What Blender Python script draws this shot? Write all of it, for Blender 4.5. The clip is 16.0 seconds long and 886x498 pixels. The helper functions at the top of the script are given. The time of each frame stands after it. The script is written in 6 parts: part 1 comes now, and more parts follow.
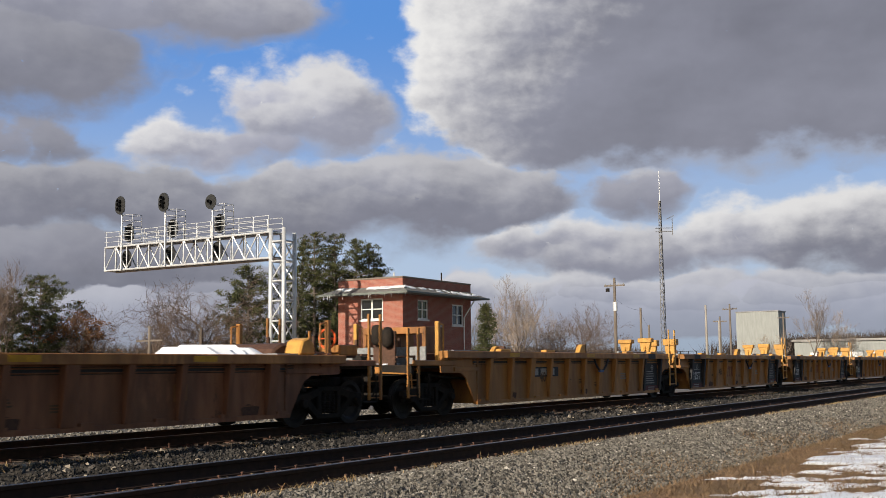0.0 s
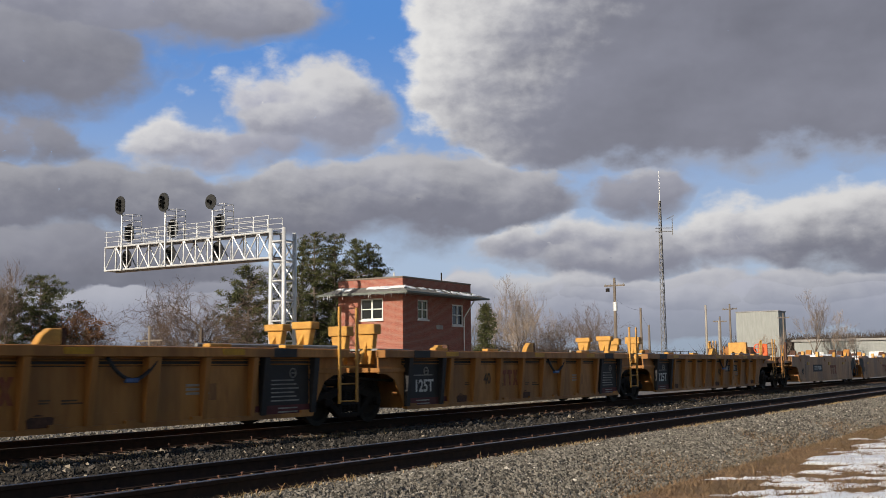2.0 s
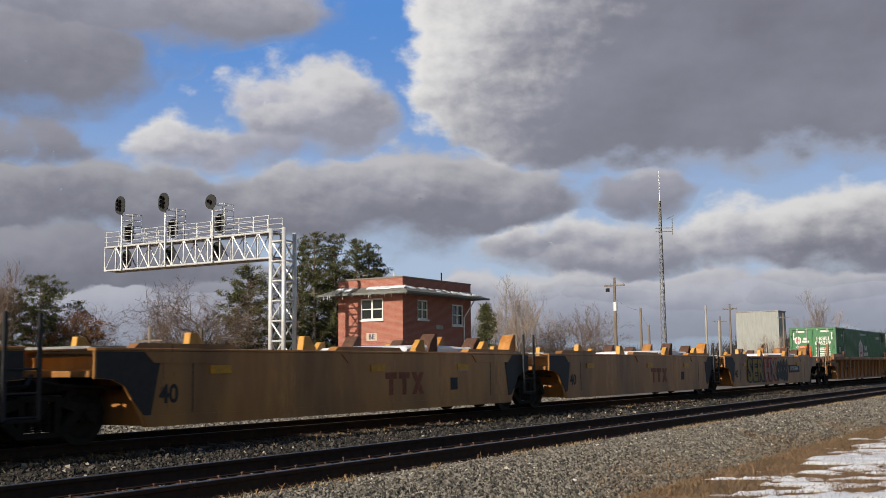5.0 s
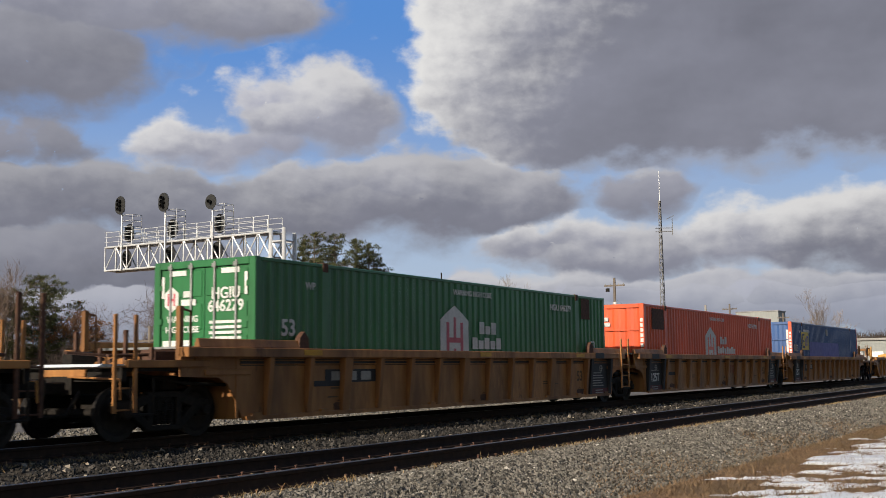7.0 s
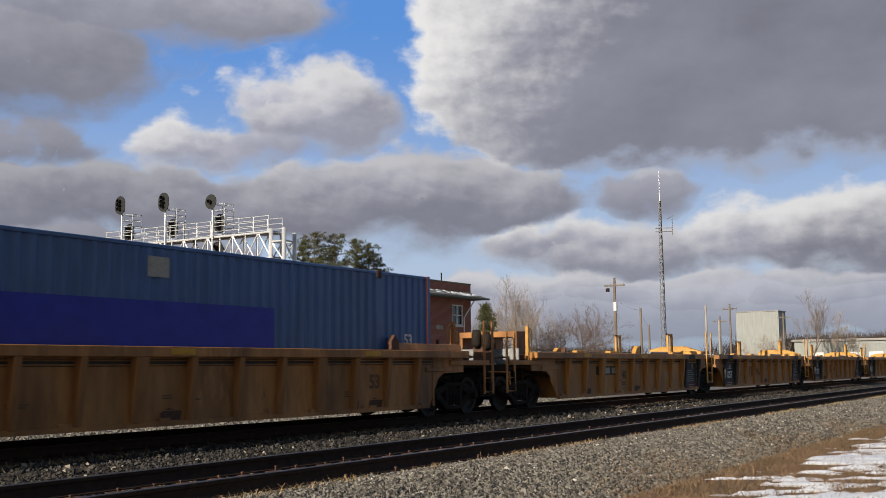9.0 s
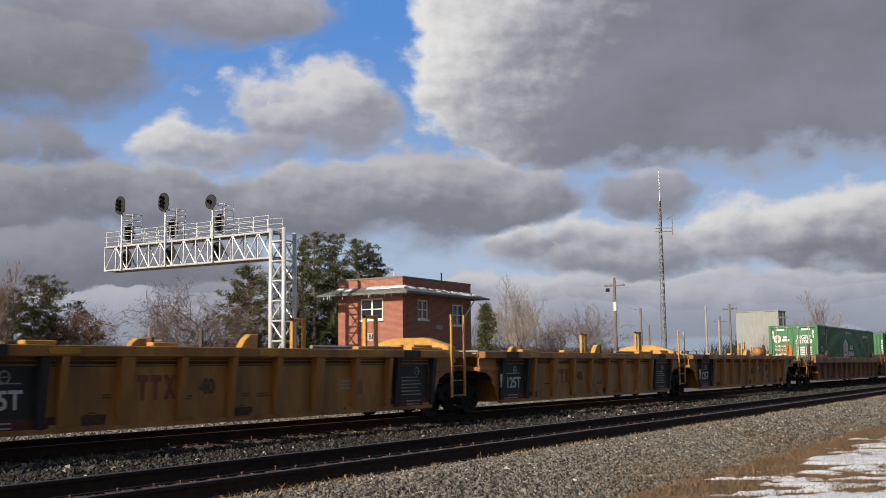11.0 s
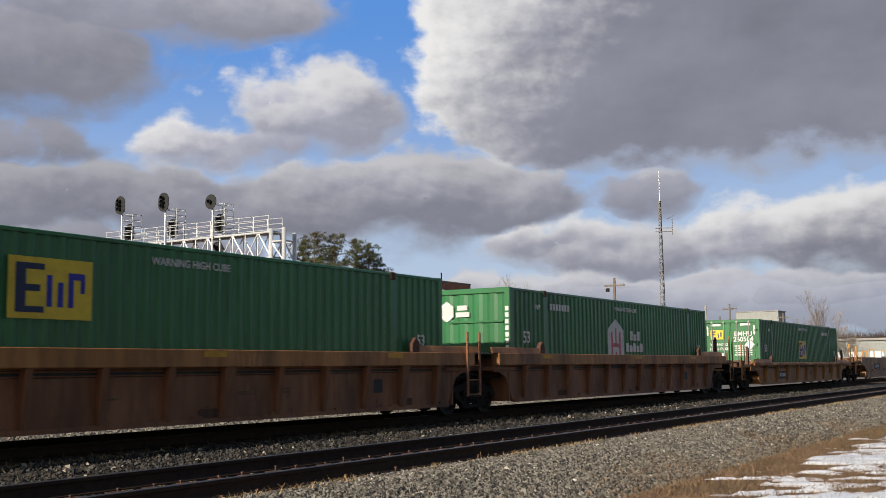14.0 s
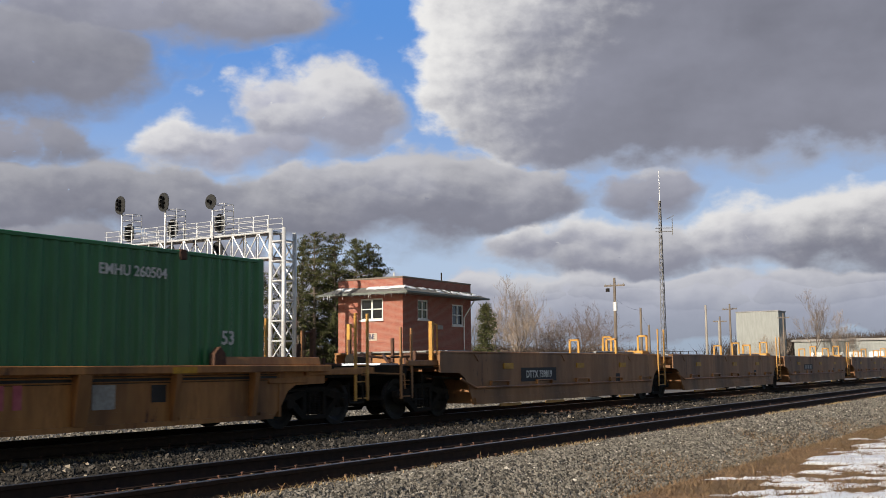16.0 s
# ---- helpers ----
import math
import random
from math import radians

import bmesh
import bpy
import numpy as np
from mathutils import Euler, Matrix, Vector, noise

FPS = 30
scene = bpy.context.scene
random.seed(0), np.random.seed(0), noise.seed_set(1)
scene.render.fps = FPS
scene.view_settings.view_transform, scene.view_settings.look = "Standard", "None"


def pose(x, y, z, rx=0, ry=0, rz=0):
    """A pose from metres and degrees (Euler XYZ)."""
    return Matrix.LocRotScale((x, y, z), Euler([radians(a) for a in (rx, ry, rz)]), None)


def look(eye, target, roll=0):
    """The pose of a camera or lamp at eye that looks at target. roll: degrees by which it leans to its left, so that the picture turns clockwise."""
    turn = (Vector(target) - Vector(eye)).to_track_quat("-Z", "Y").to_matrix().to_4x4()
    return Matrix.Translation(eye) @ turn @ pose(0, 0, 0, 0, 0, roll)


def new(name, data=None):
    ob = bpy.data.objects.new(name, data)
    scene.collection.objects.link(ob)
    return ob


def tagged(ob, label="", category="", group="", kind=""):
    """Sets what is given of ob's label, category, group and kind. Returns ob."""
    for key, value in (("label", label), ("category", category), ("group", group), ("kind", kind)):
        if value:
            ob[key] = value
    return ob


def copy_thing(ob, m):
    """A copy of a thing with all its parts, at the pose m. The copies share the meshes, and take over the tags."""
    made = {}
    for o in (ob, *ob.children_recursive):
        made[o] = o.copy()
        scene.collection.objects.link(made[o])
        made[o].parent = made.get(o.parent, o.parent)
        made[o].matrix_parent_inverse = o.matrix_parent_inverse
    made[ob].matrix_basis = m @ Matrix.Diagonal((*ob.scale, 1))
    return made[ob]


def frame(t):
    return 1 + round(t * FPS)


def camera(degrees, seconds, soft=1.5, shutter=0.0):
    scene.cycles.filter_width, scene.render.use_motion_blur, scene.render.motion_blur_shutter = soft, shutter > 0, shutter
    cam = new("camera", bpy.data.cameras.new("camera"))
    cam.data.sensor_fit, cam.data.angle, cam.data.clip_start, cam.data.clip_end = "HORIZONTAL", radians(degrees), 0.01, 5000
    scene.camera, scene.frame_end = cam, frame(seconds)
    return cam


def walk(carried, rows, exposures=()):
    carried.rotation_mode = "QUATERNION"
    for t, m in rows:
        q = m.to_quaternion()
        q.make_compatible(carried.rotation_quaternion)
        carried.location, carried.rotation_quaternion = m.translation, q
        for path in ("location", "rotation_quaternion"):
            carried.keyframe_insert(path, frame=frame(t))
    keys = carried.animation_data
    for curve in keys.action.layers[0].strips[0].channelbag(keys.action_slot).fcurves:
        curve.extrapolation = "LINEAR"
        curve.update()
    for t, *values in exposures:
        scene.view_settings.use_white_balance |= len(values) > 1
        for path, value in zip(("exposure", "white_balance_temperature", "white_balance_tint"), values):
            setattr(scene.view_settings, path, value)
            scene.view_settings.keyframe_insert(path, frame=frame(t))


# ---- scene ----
# ---- camera ----
EYE = (0.0, -14.5765, 1.10)
AHEAD = (0.84774613, 0.51898328, 0.10946623)
cam = camera(44.55, 16.0, soft=0.5, shutter=0.06)
VIEW = look(EYE, [e + 100 * a for e, a in zip(EYE, AHEAD)], -0.63)
walk(cam, [(0.0, VIEW), (16.0, VIEW)], exposures=[(0.0, 0.12), (1.0, 0.0), (8.0, 0.0), (9.0, 0.09), (11.5, 0.0), (12.8, 0.0), (14.0, 0.14), (16.0, 0.14)])

# ---- world, sun ----
SUN_EL = 22.0
SUN_TO = Vector((-math.cos(radians(2)) * math.cos(radians(SUN_EL)), math.sin(radians(2)) * math.cos(radians(SUN_EL)), math.sin(radians(SUN_EL))))
world = bpy.data.worlds.new("sky_world")
scene.world = world
world.use_nodes = True
wn, wl = world.node_tree.nodes, world.node_tree.links
sky = wn.new("ShaderNodeTexSky")
sky.sky_type, sky.sun_disc = "NISHITA", False
sky.sun_elevation, sky.sun_rotation = radians(SUN_EL), math.atan2(SUN_TO.x, SUN_TO.y)
wl.new(sky.outputs[0], wn["Background"].inputs[0])
wn["Background"].inputs[1].default_value = 0.060

sun = new("sun", bpy.data.lights.new("sun", "SUN"))
sun.data.energy, sun.data.angle, sun.data.color = 5.0, radians(0.55), (1.0, 0.895, 0.745)
sun.matrix_world = look((0, 0, 80), Vector((0, 0, 80)) - SUN_TO)

SPEED = 24.755
MOVING = []  # (thing, place along the train at the start)


# ---- node materials ----
def mat(name, base, second=None, scale=8.0, large=0.9, rough=0.6, metal=0.0, bump=0.2, grime=(0.05, 0.035, 0.025), dirt=0.25, rand=0.0, spec=0.3, stretch=(1, 1, 1), fine=60.0, rust=0.0):
    """Paint or stone with fine grain, larger stains and relief, in the thing's own metres."""
    m = bpy.data.materials.new(name)
    m.use_nodes = True
    n, l = m.node_tree.nodes, m.node_tree.links
    b = n["Principled BSDF"]
    b.inputs["Metallic"].default_value = metal
    b.inputs["Specular IOR Level"].default_value = spec
    tc = n.new("ShaderNodeTexCoord")
    mp = n.new("ShaderNodeMapping")
    mp.inputs["Scale"].default_value = stretch
    l.new(tc.outputs["Object"], mp.inputs[0])

    def noise_tex(s, detail):
        t = n.new("ShaderNodeTexNoise")
        t.inputs["Scale"].default_value, t.inputs["Detail"].default_value = s, detail
        l.new(mp.outputs[0], t.inputs["Vector"])
        return t

    def ramp(src, lo, hi):
        r = n.new("ShaderNodeMapRange")
        r.inputs[1].default_value, r.inputs[2].default_value = lo, hi
        l.new(src, r.inputs[0])
        return r.outputs[0]

    def mix(fac, a, c, blend="MIX"):
        x = n.new("ShaderNodeMix")
        x.data_type, x.blend_type = "RGBA", blend
        for s, v in ((0, fac), (6, a), (7, c)):
            if isinstance(v, (tuple, float)):
                x.inputs[s].default_value = (*v, 1) if isinstance(v, tuple) else v
            else:
                l.new(v, x.inputs[s])
        return x.outputs[2]

    second = second or tuple(0.72 * c for c in base)
    a, c, d = noise_tex(scale, 4), noise_tex(large, 5), noise_tex(fine, 2)
    col = mix(ramp(a.outputs[0], 0.35, 0.65), base, second)
    g = n.new("ShaderNodeMath")
    g.operation = "MULTIPLY"
    l.new(ramp(c.outputs[0], 0.46, 0.72), g.inputs[0])
    g.inputs[1].default_value = dirt
    col = mix(g.outputs[0], col, grime)
    if rust:
        e, k = noise_tex(9.0, 7), noise_tex(0.7, 3)
        e.inputs["Roughness"].default_value = 0.72
        sm = n.new("ShaderNodeMath")
        l.new(e.outputs[0], sm.inputs[0]), l.new(k.outputs[0], sm.inputs[1])
        col = mix(ramp(sm.outputs[0], 1.30 - 0.08 * rust, 1.38 - 0.08 * rust), col, (0.10, 0.046, 0.026))
        col = mix(ramp(sm.outputs[0], 0.90, 0.60), col, tuple(min(1.0, 1.25 * q) for q in base))
    if rand:
        oi = n.new("ShaderNodeObjectInfo")
        ge = n.new("ShaderNodeNewGeometry")
        ad = n.new("ShaderNodeMath")
        l.new(oi.outputs["Random"], ad.inputs[0])
        l.new(ge.outputs["Random Per Island"], ad.inputs[1])
        fr = n.new("ShaderNodeMath")
        fr.operation = "FRACT"
        l.new(ad.outputs[0], fr.inputs[0])
        hv = n.new("ShaderNodeHueSaturation")
        mr = n.new("ShaderNodeMapRange")
        mr.inputs[3].default_value, mr.inputs[4].default_value = 1 - rand, 1 + rand
        l.new(fr.outputs[0], mr.inputs[0])
        l.new(mr.outputs[0], hv.inputs["Value"])
        l.new(col, hv.inputs["Color"])
        col = hv.outputs[0]
    l.new(col, b.inputs["Base Color"])
    rr = n.new("ShaderNodeMapRange")
    rr.inputs[3].default_value, rr.inputs[4].default_value = max(0.03, rough - 0.12), min(1, rough + 0.12)
    l.new(a.outputs[0], rr.inputs[0])
    l.new(rr.outputs[0], b.inputs["Roughness"])
    if bump:
        bp = n.new("ShaderNodeBump")
        bp.inputs["Strength"].default_value, bp.inputs["Distance"].default_value = bump, 0.01
        l.new(d.outputs[0], bp.inputs["Height"])
        l.new(bp.outputs[0], b.inputs["Normal"])
    return m


def glassy(name, col, rough=0.05):
    m = bpy.data.materials.new(name)
    m.use_nodes = True
    b = m.node_tree.nodes["Principled BSDF"]
    b.inputs["Base Color"].default_value, b.inputs["Roughness"].default_value = (*col, 1), rough
    return m


STREAK = (1.0, 1.0, 0.25)
YELLOW = mat("ochre_car_paint", (0.47, 0.215, 0.055), (0.36, 0.155, 0.042), 5, 0.7, 0.5, grime=(0.085, 0.045, 0.026), dirt=0.75, stretch=STREAK, rust=0.8)
YELLOW_B = mat("worn_ochre_paint", (0.44, 0.20, 0.062), (0.31, 0.135, 0.045), 5, 0.6, 0.55, grime=(0.07, 0.038, 0.024), dirt=0.85, stretch=STREAK, rust=1.1)
RUSTY = mat("rusted_brown_paint", (0.31, 0.132, 0.064), (0.21, 0.086, 0.046), 5, 0.6, 0.6, grime=(0.06, 0.034, 0.022), dirt=0.8, stretch=STREAK, rust=1.2)
SMOOTH = mat("ochre_smooth_paint", (0.47, 0.225, 0.06), (0.38, 0.17, 0.048), 3, 0.45, 0.42, grime=(0.10, 0.052, 0.028), dirt=0.7, stretch=STREAK, rust=0.6, spec=0.4)
SMOOTH_H = mat("dull_ochre_paint", (0.41, 0.20, 0.082), (0.31, 0.148, 0.062), 3, 0.45, 0.5, grime=(0.065, 0.042, 0.028), dirt=0.75, stretch=STREAK, rust=0.9)
BRIGHT = mat("fresh_yellow_paint", (0.60, 0.325, 0.075), (0.49, 0.25, 0.06), 6, 1.0, 0.5, dirt=0.35, rust=0.4)
REFLEX = mat("reflector_yellow", (0.62, 0.33, 0.02), (0.5, 0.26, 0.02), 20, 2.0, 0.45, dirt=0.3)
BLACK = mat("black_paint_and_slot_shade", (0.022, 0.023, 0.027), (0.035, 0.034, 0.036), 9, 1.0, 0.6, dirt=0.3)
IRON = mat("dark_greasy_iron", (0.013, 0.012, 0.011), (0.024, 0.020, 0.017), 12, 1.5, 0.8, 0.0, dirt=0.4, spec=0.15)
WHEELM = mat("wheel_steel", (0.028, 0.024, 0.022), (0.018, 0.016, 0.014), 10, 2.0, 0.6, 0.3, dirt=0.3, spec=0.25)
GREY = mat("galvanised_grating", (0.34, 0.35, 0.35), (0.25, 0.25, 0.25), 14, 2.0, 0.5, 0.4, dirt=0.35)
MAROON = mat("maroon_stripe_paint", (0.13, 0.028, 0.03), (0.09, 0.02, 0.022), 9, 1.0, 0.6, dirt=0.4)
FADEDBLACK = mat("faded_black_stencil", (0.10, 0.07, 0.045), (0.15, 0.09, 0.045), 14, 1.5, 0.7, dirt=0.4, bump=0)
FADEDRED = mat("faded_red_stencil", (0.24, 0.065, 0.045), (0.30, 0.12, 0.055), 12, 1.5, 0.7, dirt=0.4, bump=0)
WHITE = mat("white_lettering", (0.72, 0.72, 0.70), (0.6, 0.6, 0.58), 20, 1.5, 0.6, dirt=0.25, bump=0)
OLDWHITE = mat("faded_white_lettering", (0.42, 0.40, 0.37), (0.33, 0.31, 0.28), 20, 1.5, 0.7, dirt=0.45, bump=0)
ORANGE_P = mat("safety_orange_paint", (0.85, 0.14, 0.035), (0.7, 0.11, 0.03), 9, 1.5, 0.45, dirt=0.15)
RUSTIRON = mat("rusted_iron", (0.12, 0.06, 0.038), (0.08, 0.042, 0.03), 14, 2.0, 0.8, dirt=0.3)
SNOW = mat("snow", (0.86, 0.88, 0.92), (0.80, 0.83, 0.88), 9, 1.3, 0.7, grime=(0.6, 0.58, 0.55), dirt=0.25, bump=0.5, fine=30)
GREEN = mat("green_container_paint", (0.032, 0.172, 0.062), (0.027, 0.143, 0.052), 4, 0.5, 0.38, grime=(0.04, 0.08, 0.04), dirt=0.4, stretch=STREAK, spec=0.5)
ORANGE = mat("orange_container_paint", (0.80, 0.115, 0.036), (0.68, 0.095, 0.03), 4, 0.5, 0.38, grime=(0.28, 0.05, 0.022), dirt=0.45, stretch=STREAK, spec=0.5)
BLUE = mat("blue_container_paint", (0.045, 0.115, 0.31), (0.036, 0.095, 0.26), 4, 0.5, 0.38, grime=(0.06, 0.08, 0.14), dirt=0.4, stretch=STREAK, spec=0.5)
BLUE_D = mat("deep_blue_patch_paint", (0.025, 0.035, 0.36), (0.022, 0.03, 0.30), 4, 0.5, 0.45, dirt=0.2)
SIGNYEL = mat("sign_yellow", (0.75, 0.55, 0.05), (0.66, 0.47, 0.05), 8, 1.0, 0.5, dirt=0.2)
NAVY = mat("sign_navy", (0.02, 0.03, 0.08), (0.03, 0.04, 0.1), 8, 1.0, 0.5, dirt=0.1)
PINK = mat("faded_red_bars", (0.55, 0.14, 0.17), (0.45, 0.1, 0.13), 8, 1.0, 0.5, dirt=0.2)
STEEL = mat("white_galvanised_steel", (0.66, 0.67, 0.68), (0.56, 0.57, 0.58), 6, 0.6, 0.42, 0.25, dirt=0.15)
SIGNALBLACK = mat("black_signal_paint", (0.02, 0.021, 0.022), (0.03, 0.03, 0.03), 9, 1.0, 0.5, dirt=0.1)
RAILSTEEL = mat("brown_rail_steel", (0.030, 0.020, 0.016), (0.050, 0.031, 0.023), 9, 1.2, 0.85, 0.0, dirt=0.3, spec=0.15)
RAILTOP = mat("polished_rail_head", (0.15, 0.135, 0.125), (0.10, 0.09, 0.083), 4, 0.4, 0.45, 0.6, dirt=0.1)
TIE = mat("weathered_tie_wood", (0.10, 0.07, 0.05), (0.06, 0.045, 0.035), 7, 1.0, 0.85, dirt=0.4, rand=0.3, stretch=(1, 0.2, 1))
STONE = mat("ballast_stone", (0.182, 0.166, 0.142), (0.122, 0.112, 0.096), 14, 2.0, 0.9, dirt=0.2, rand=0.75, fine=40)
STONE_D = mat("dark_ballast_stone", (0.052, 0.047, 0.043), (0.033, 0.031, 0.028), 14, 2.0, 0.9, dirt=0.4, rand=0.85, fine=40)
BALLAST = mat("ballast_bed_grit", (0.14, 0.13, 0.12), (0.075, 0.07, 0.065), 30, 1.2, 0.95, bump=0.9, dirt=0.45, fine=45)
BALLAST_D = mat("dark_ballast_grit", (0.045, 0.041, 0.037), (0.024, 0.022, 0.02), 30, 1.2, 0.95, bump=0.9, dirt=0.4, fine=45)
EARTH = mat("dry_grass_ground", (0.20, 0.125, 0.07), (0.12, 0.072, 0.04), 11, 0.35, 0.95, bump=0.8, grime=(0.10, 0.085, 0.045), dirt=0.6, fine=35)
BLADE = mat("dead_grass_blade", (0.31, 0.20, 0.112), (0.205, 0.128, 0.07), 3, 0.5, 0.8, bump=0, rand=0.4, dirt=0.3, grime=(0.13, 0.12, 0.05))
YARD = mat("pale_yard_gravel", (0.22, 0.20, 0.18), (0.14, 0.125, 0.11), 22, 0.5, 0.95, bump=0.8, dirt=0.35, fine=25)


# ---- mesh building ----
class Shape:
    def __init__(self):
        self.v, self.f = [], []

    def add(self, verts, faces):
        k = len(self.v)
        self.v += [tuple(p) for p in verts]
        self.f += [tuple(k + i for i in q) for q in faces]
        return self

    def box(self, x0, x1, y0, y1, z0, z1):
        x0, x1 = min(x0, x1), max(x0, x1)
        v = [(x, y, z) for z in (z0, z1) for y in (y0, y1) for x in (x0, x1)]
        return self.add(v, [(0, 2, 3, 1), (4, 5, 7, 6), (0, 1, 5, 4), (2, 6, 7, 3), (0, 4, 6, 2), (1, 3, 7, 5)])

    def prism(self, poly, a, b, axis="y"):
        """A polygon carried from a to b along an axis: (x, z) along y, (y, z) along x, (x, y) along z."""
        n = len(poly)
        put = {"y": lambda p, t: (p[0], t, p[1]), "x": lambda p, t: (t, p[0], p[1]), "z": lambda p, t: (p[0], p[1], t)}[axis]
        v = [put(p, a) for p in poly] + [put(p, b) for p in poly]
        area = sum(poly[i][0] * poly[(i + 1) % n][1] - poly[(i + 1) % n][0] * poly[i][1] for i in range(n))
        turn = (area > 0) == (axis != "y")
        f = [tuple(range(n)), tuple(range(2 * n - 1, n - 1, -1))]
        f += [(i, i + n, (i + 1) % n + n, (i + 1) % n) for i in range(n)]
        if turn:
            f = [q[::-1] for q in f]
        return self.add(v, [q[::-1] for q in f] if b < a else f)

    def tube(self, p, q, r, r2=None, sides=6, caps=True):
        p, q = Vector(p), Vector(q)
        d = (q - p).normalized()
        e = d.orthogonal().normalized()
        g = d.cross(e)
        r2 = r if r2 is None else r2
        v = []
        for c, k in ((p, r), (q, r2)):
            for i in range(sides):
                a = 2 * math.pi * i / sides
                v.append(c + k * (math.cos(a) * e + math.sin(a) * g))
        f = [(i, (i + 1) % sides, (i + 1) % sides + sides, i + sides) for i in range(sides)]
        if caps:
            f += [tuple(range(sides - 1, -1, -1)), tuple(range(sides, 2 * sides))]
        return self.add(v, f)

    def lathe(self, prof, centre, axis="y", sides=24):
        """(radius, along) pairs turned about an axis through centre."""
        n, v = len(prof), []
        for i in range(sides):
            a = 2 * math.pi * i / sides
            for r, t in prof:
                c, s = r * math.cos(a), r * math.sin(a)
                w = {"y": (c, t, s), "x": (t, c, s), "z": (c, s, t)}[axis]
                v.append(tuple(w[k] + centre[k] for k in range(3)))
        f = [(i * n + j, i * n + j + 1, (i + 1) % sides * n + j + 1, (i + 1) % sides * n + j) for i in range(sides) for j in range(n - 1)]
        return self.add(v, f)

    def ring(self, centre, R, r, axis="x", sides=18, thin=6):
        prof = [(R + r * math.cos(2 * math.pi * k / thin), r * math.sin(2 * math.pi * k / thin)) for k in range(thin + 1)]
        return self.lathe(prof, centre, axis, sides)

    def mesh(self, name, material, bevel=0.0, smooth=False):
        me = bpy.data.meshes.new(name)
        me.from_pydata(self.v, [], self.f)
        if bevel:
            bm = bmesh.new()
            bm.from_mesh(me)
            bmesh.ops.recalc_face_normals(bm, faces=bm.faces)
            bmesh.ops.bevel(bm, geom=[e for e in bm.edges if len(e.link_faces) == 2 and e.calc_face_angle(0) > 0.6], offset=bevel, segments=1, affect="EDGES", clamp_overlap=True)
            bm.to_mesh(me)
            bm.free()
        else:
            bm = bmesh.new()
            bm.from_mesh(me)
            bmesh.ops.recalc_face_normals(bm, faces=bm.faces)
            bm.to_mesh(me)
            bm.free()
        me.materials.append(material)
        if smooth:
            me.polygons.foreach_set("use_smooth", [True] * len(me.polygons))
        return me


def part(name, shape, material, parent, label="", bevel=0.0, smooth=False, m=None):
    me = shape if isinstance(shape, bpy.types.Mesh) else shape.mesh(name, material, bevel, smooth)
    ob = new(name, me)
    ob.parent = parent
    if m is not None:
        ob.matrix_basis = m
    return tagged(ob, label)


def thing(name, label, category, at=None, group="", kind="", shape=None, material=None, bevel=0.0, smooth=False):
    """A top-level thing: an Empty that parents its parts, or one mesh."""
    ob = new(name, shape.mesh(name, material, bevel, smooth) if shape else None)
    if at is not None:
        ob.matrix_basis = at
    return tagged(ob, label, category, group, kind)


WORDS = {}


def word(text, size, bold=0.022):
    """The flat mesh of a word in the built-in font, 4 mm thick."""
    if (text, size, bold) not in WORDS:
        c = bpy.data.curves.new("lettering", "FONT")
        c.body, c.size, c.align_x, c.align_y, c.extrude = text, size, "CENTER", "CENTER", 0.002
        c.resolution_u, c.offset = 3, size * bold
        ob = new("lettering", c)
        me = bpy.data.meshes.new_from_object(ob.evaluated_get(bpy.context.evaluated_depsgraph_get()))
        bpy.data.objects.remove(ob)
        WORDS[text, size, bold] = me
    return WORDS[text, size, bold]


def lettering(text, size, m, material, parent, label="", wide=1.0, bold=0.022):
    me = word(text, size, bold).copy()
    me.materials.clear()
    me.materials.append(material)
    return part("lettering", me, material, parent, label, m=m @ Matrix.Diagonal((wide, 1, 1, 1)))


for t_, s_ in (("125T", 0.38), ("DTTX 742456", 0.26), ("DTTX 759819", 0.26), ("DTTX 466881", 0.24), ("53", 0.34), ("53", 0.30), ("40", 0.42), ("40", 0.36), ("53", 0.40), ("HGIU", 0.30), ("646279", 0.30), ("507009", 0.30), ("EMHU", 0.30),
               ("260504", 0.30), ("WARNING", 0.17), ("HIGH CUBE", 0.17), ("WARNING HIGH CUBE", 0.15), ("WP", 0.2), ("HGIU 646279", 0.24), ("HGIU 507009", 0.24), ("EMHU 260504", 0.24), ("HGIU 637993", 0.24), ("WARNING HIGH CUBE", 0.18), ("BE", 0.46), ("53", 0.44)):
    word(t_, s_)
for t_ in ("SER", "HX"):
    word(t_, 1.25, 0.03), word(t_, 1.25, 0.09)

NEAR = lambda x, z, y: pose(x, y, z, 90)
END = lambda y, z, x: pose(x, y, z, 90, 0, -90)

# ---- ground, ballast beds and tracks ----
GROUND_Z = -0.60
gs = Shape()
edges_x = [-3000, -600, -200, -60, -20] + list(range(-10, 80, 3)) + [90, 120, 160, 220, 300, 450, 700, 1200, 4500]
edges_y = [-3000, -600, -200, -80, -40, -25] + list(np.arange(-20, 3, 1.5)) + [5, 9, 14, 20, 28, 40, 60, 90, 140, 220, 400, 800, 1600, 4500]
gv = [(x, y, GROUND_Z + (0.05 * noise.noise((x * 0.21, y * 0.3, 2)) if abs(x) < 130 and 27 < y < 130 else 0)) for y in edges_y for x in edges_x]
nx = len(edges_x)
gs.add(gv, [(j * nx + i, j * nx + i + 1, (j + 1) * nx + i + 1, (j + 1) * nx + i) for j in range(len(edges_y) - 1) for i in range(nx - 1)])
ground = thing("ground", "flat ground of dead brown winter grass", "ground", kind="structure", shape=gs, material=EARTH, smooth=True)

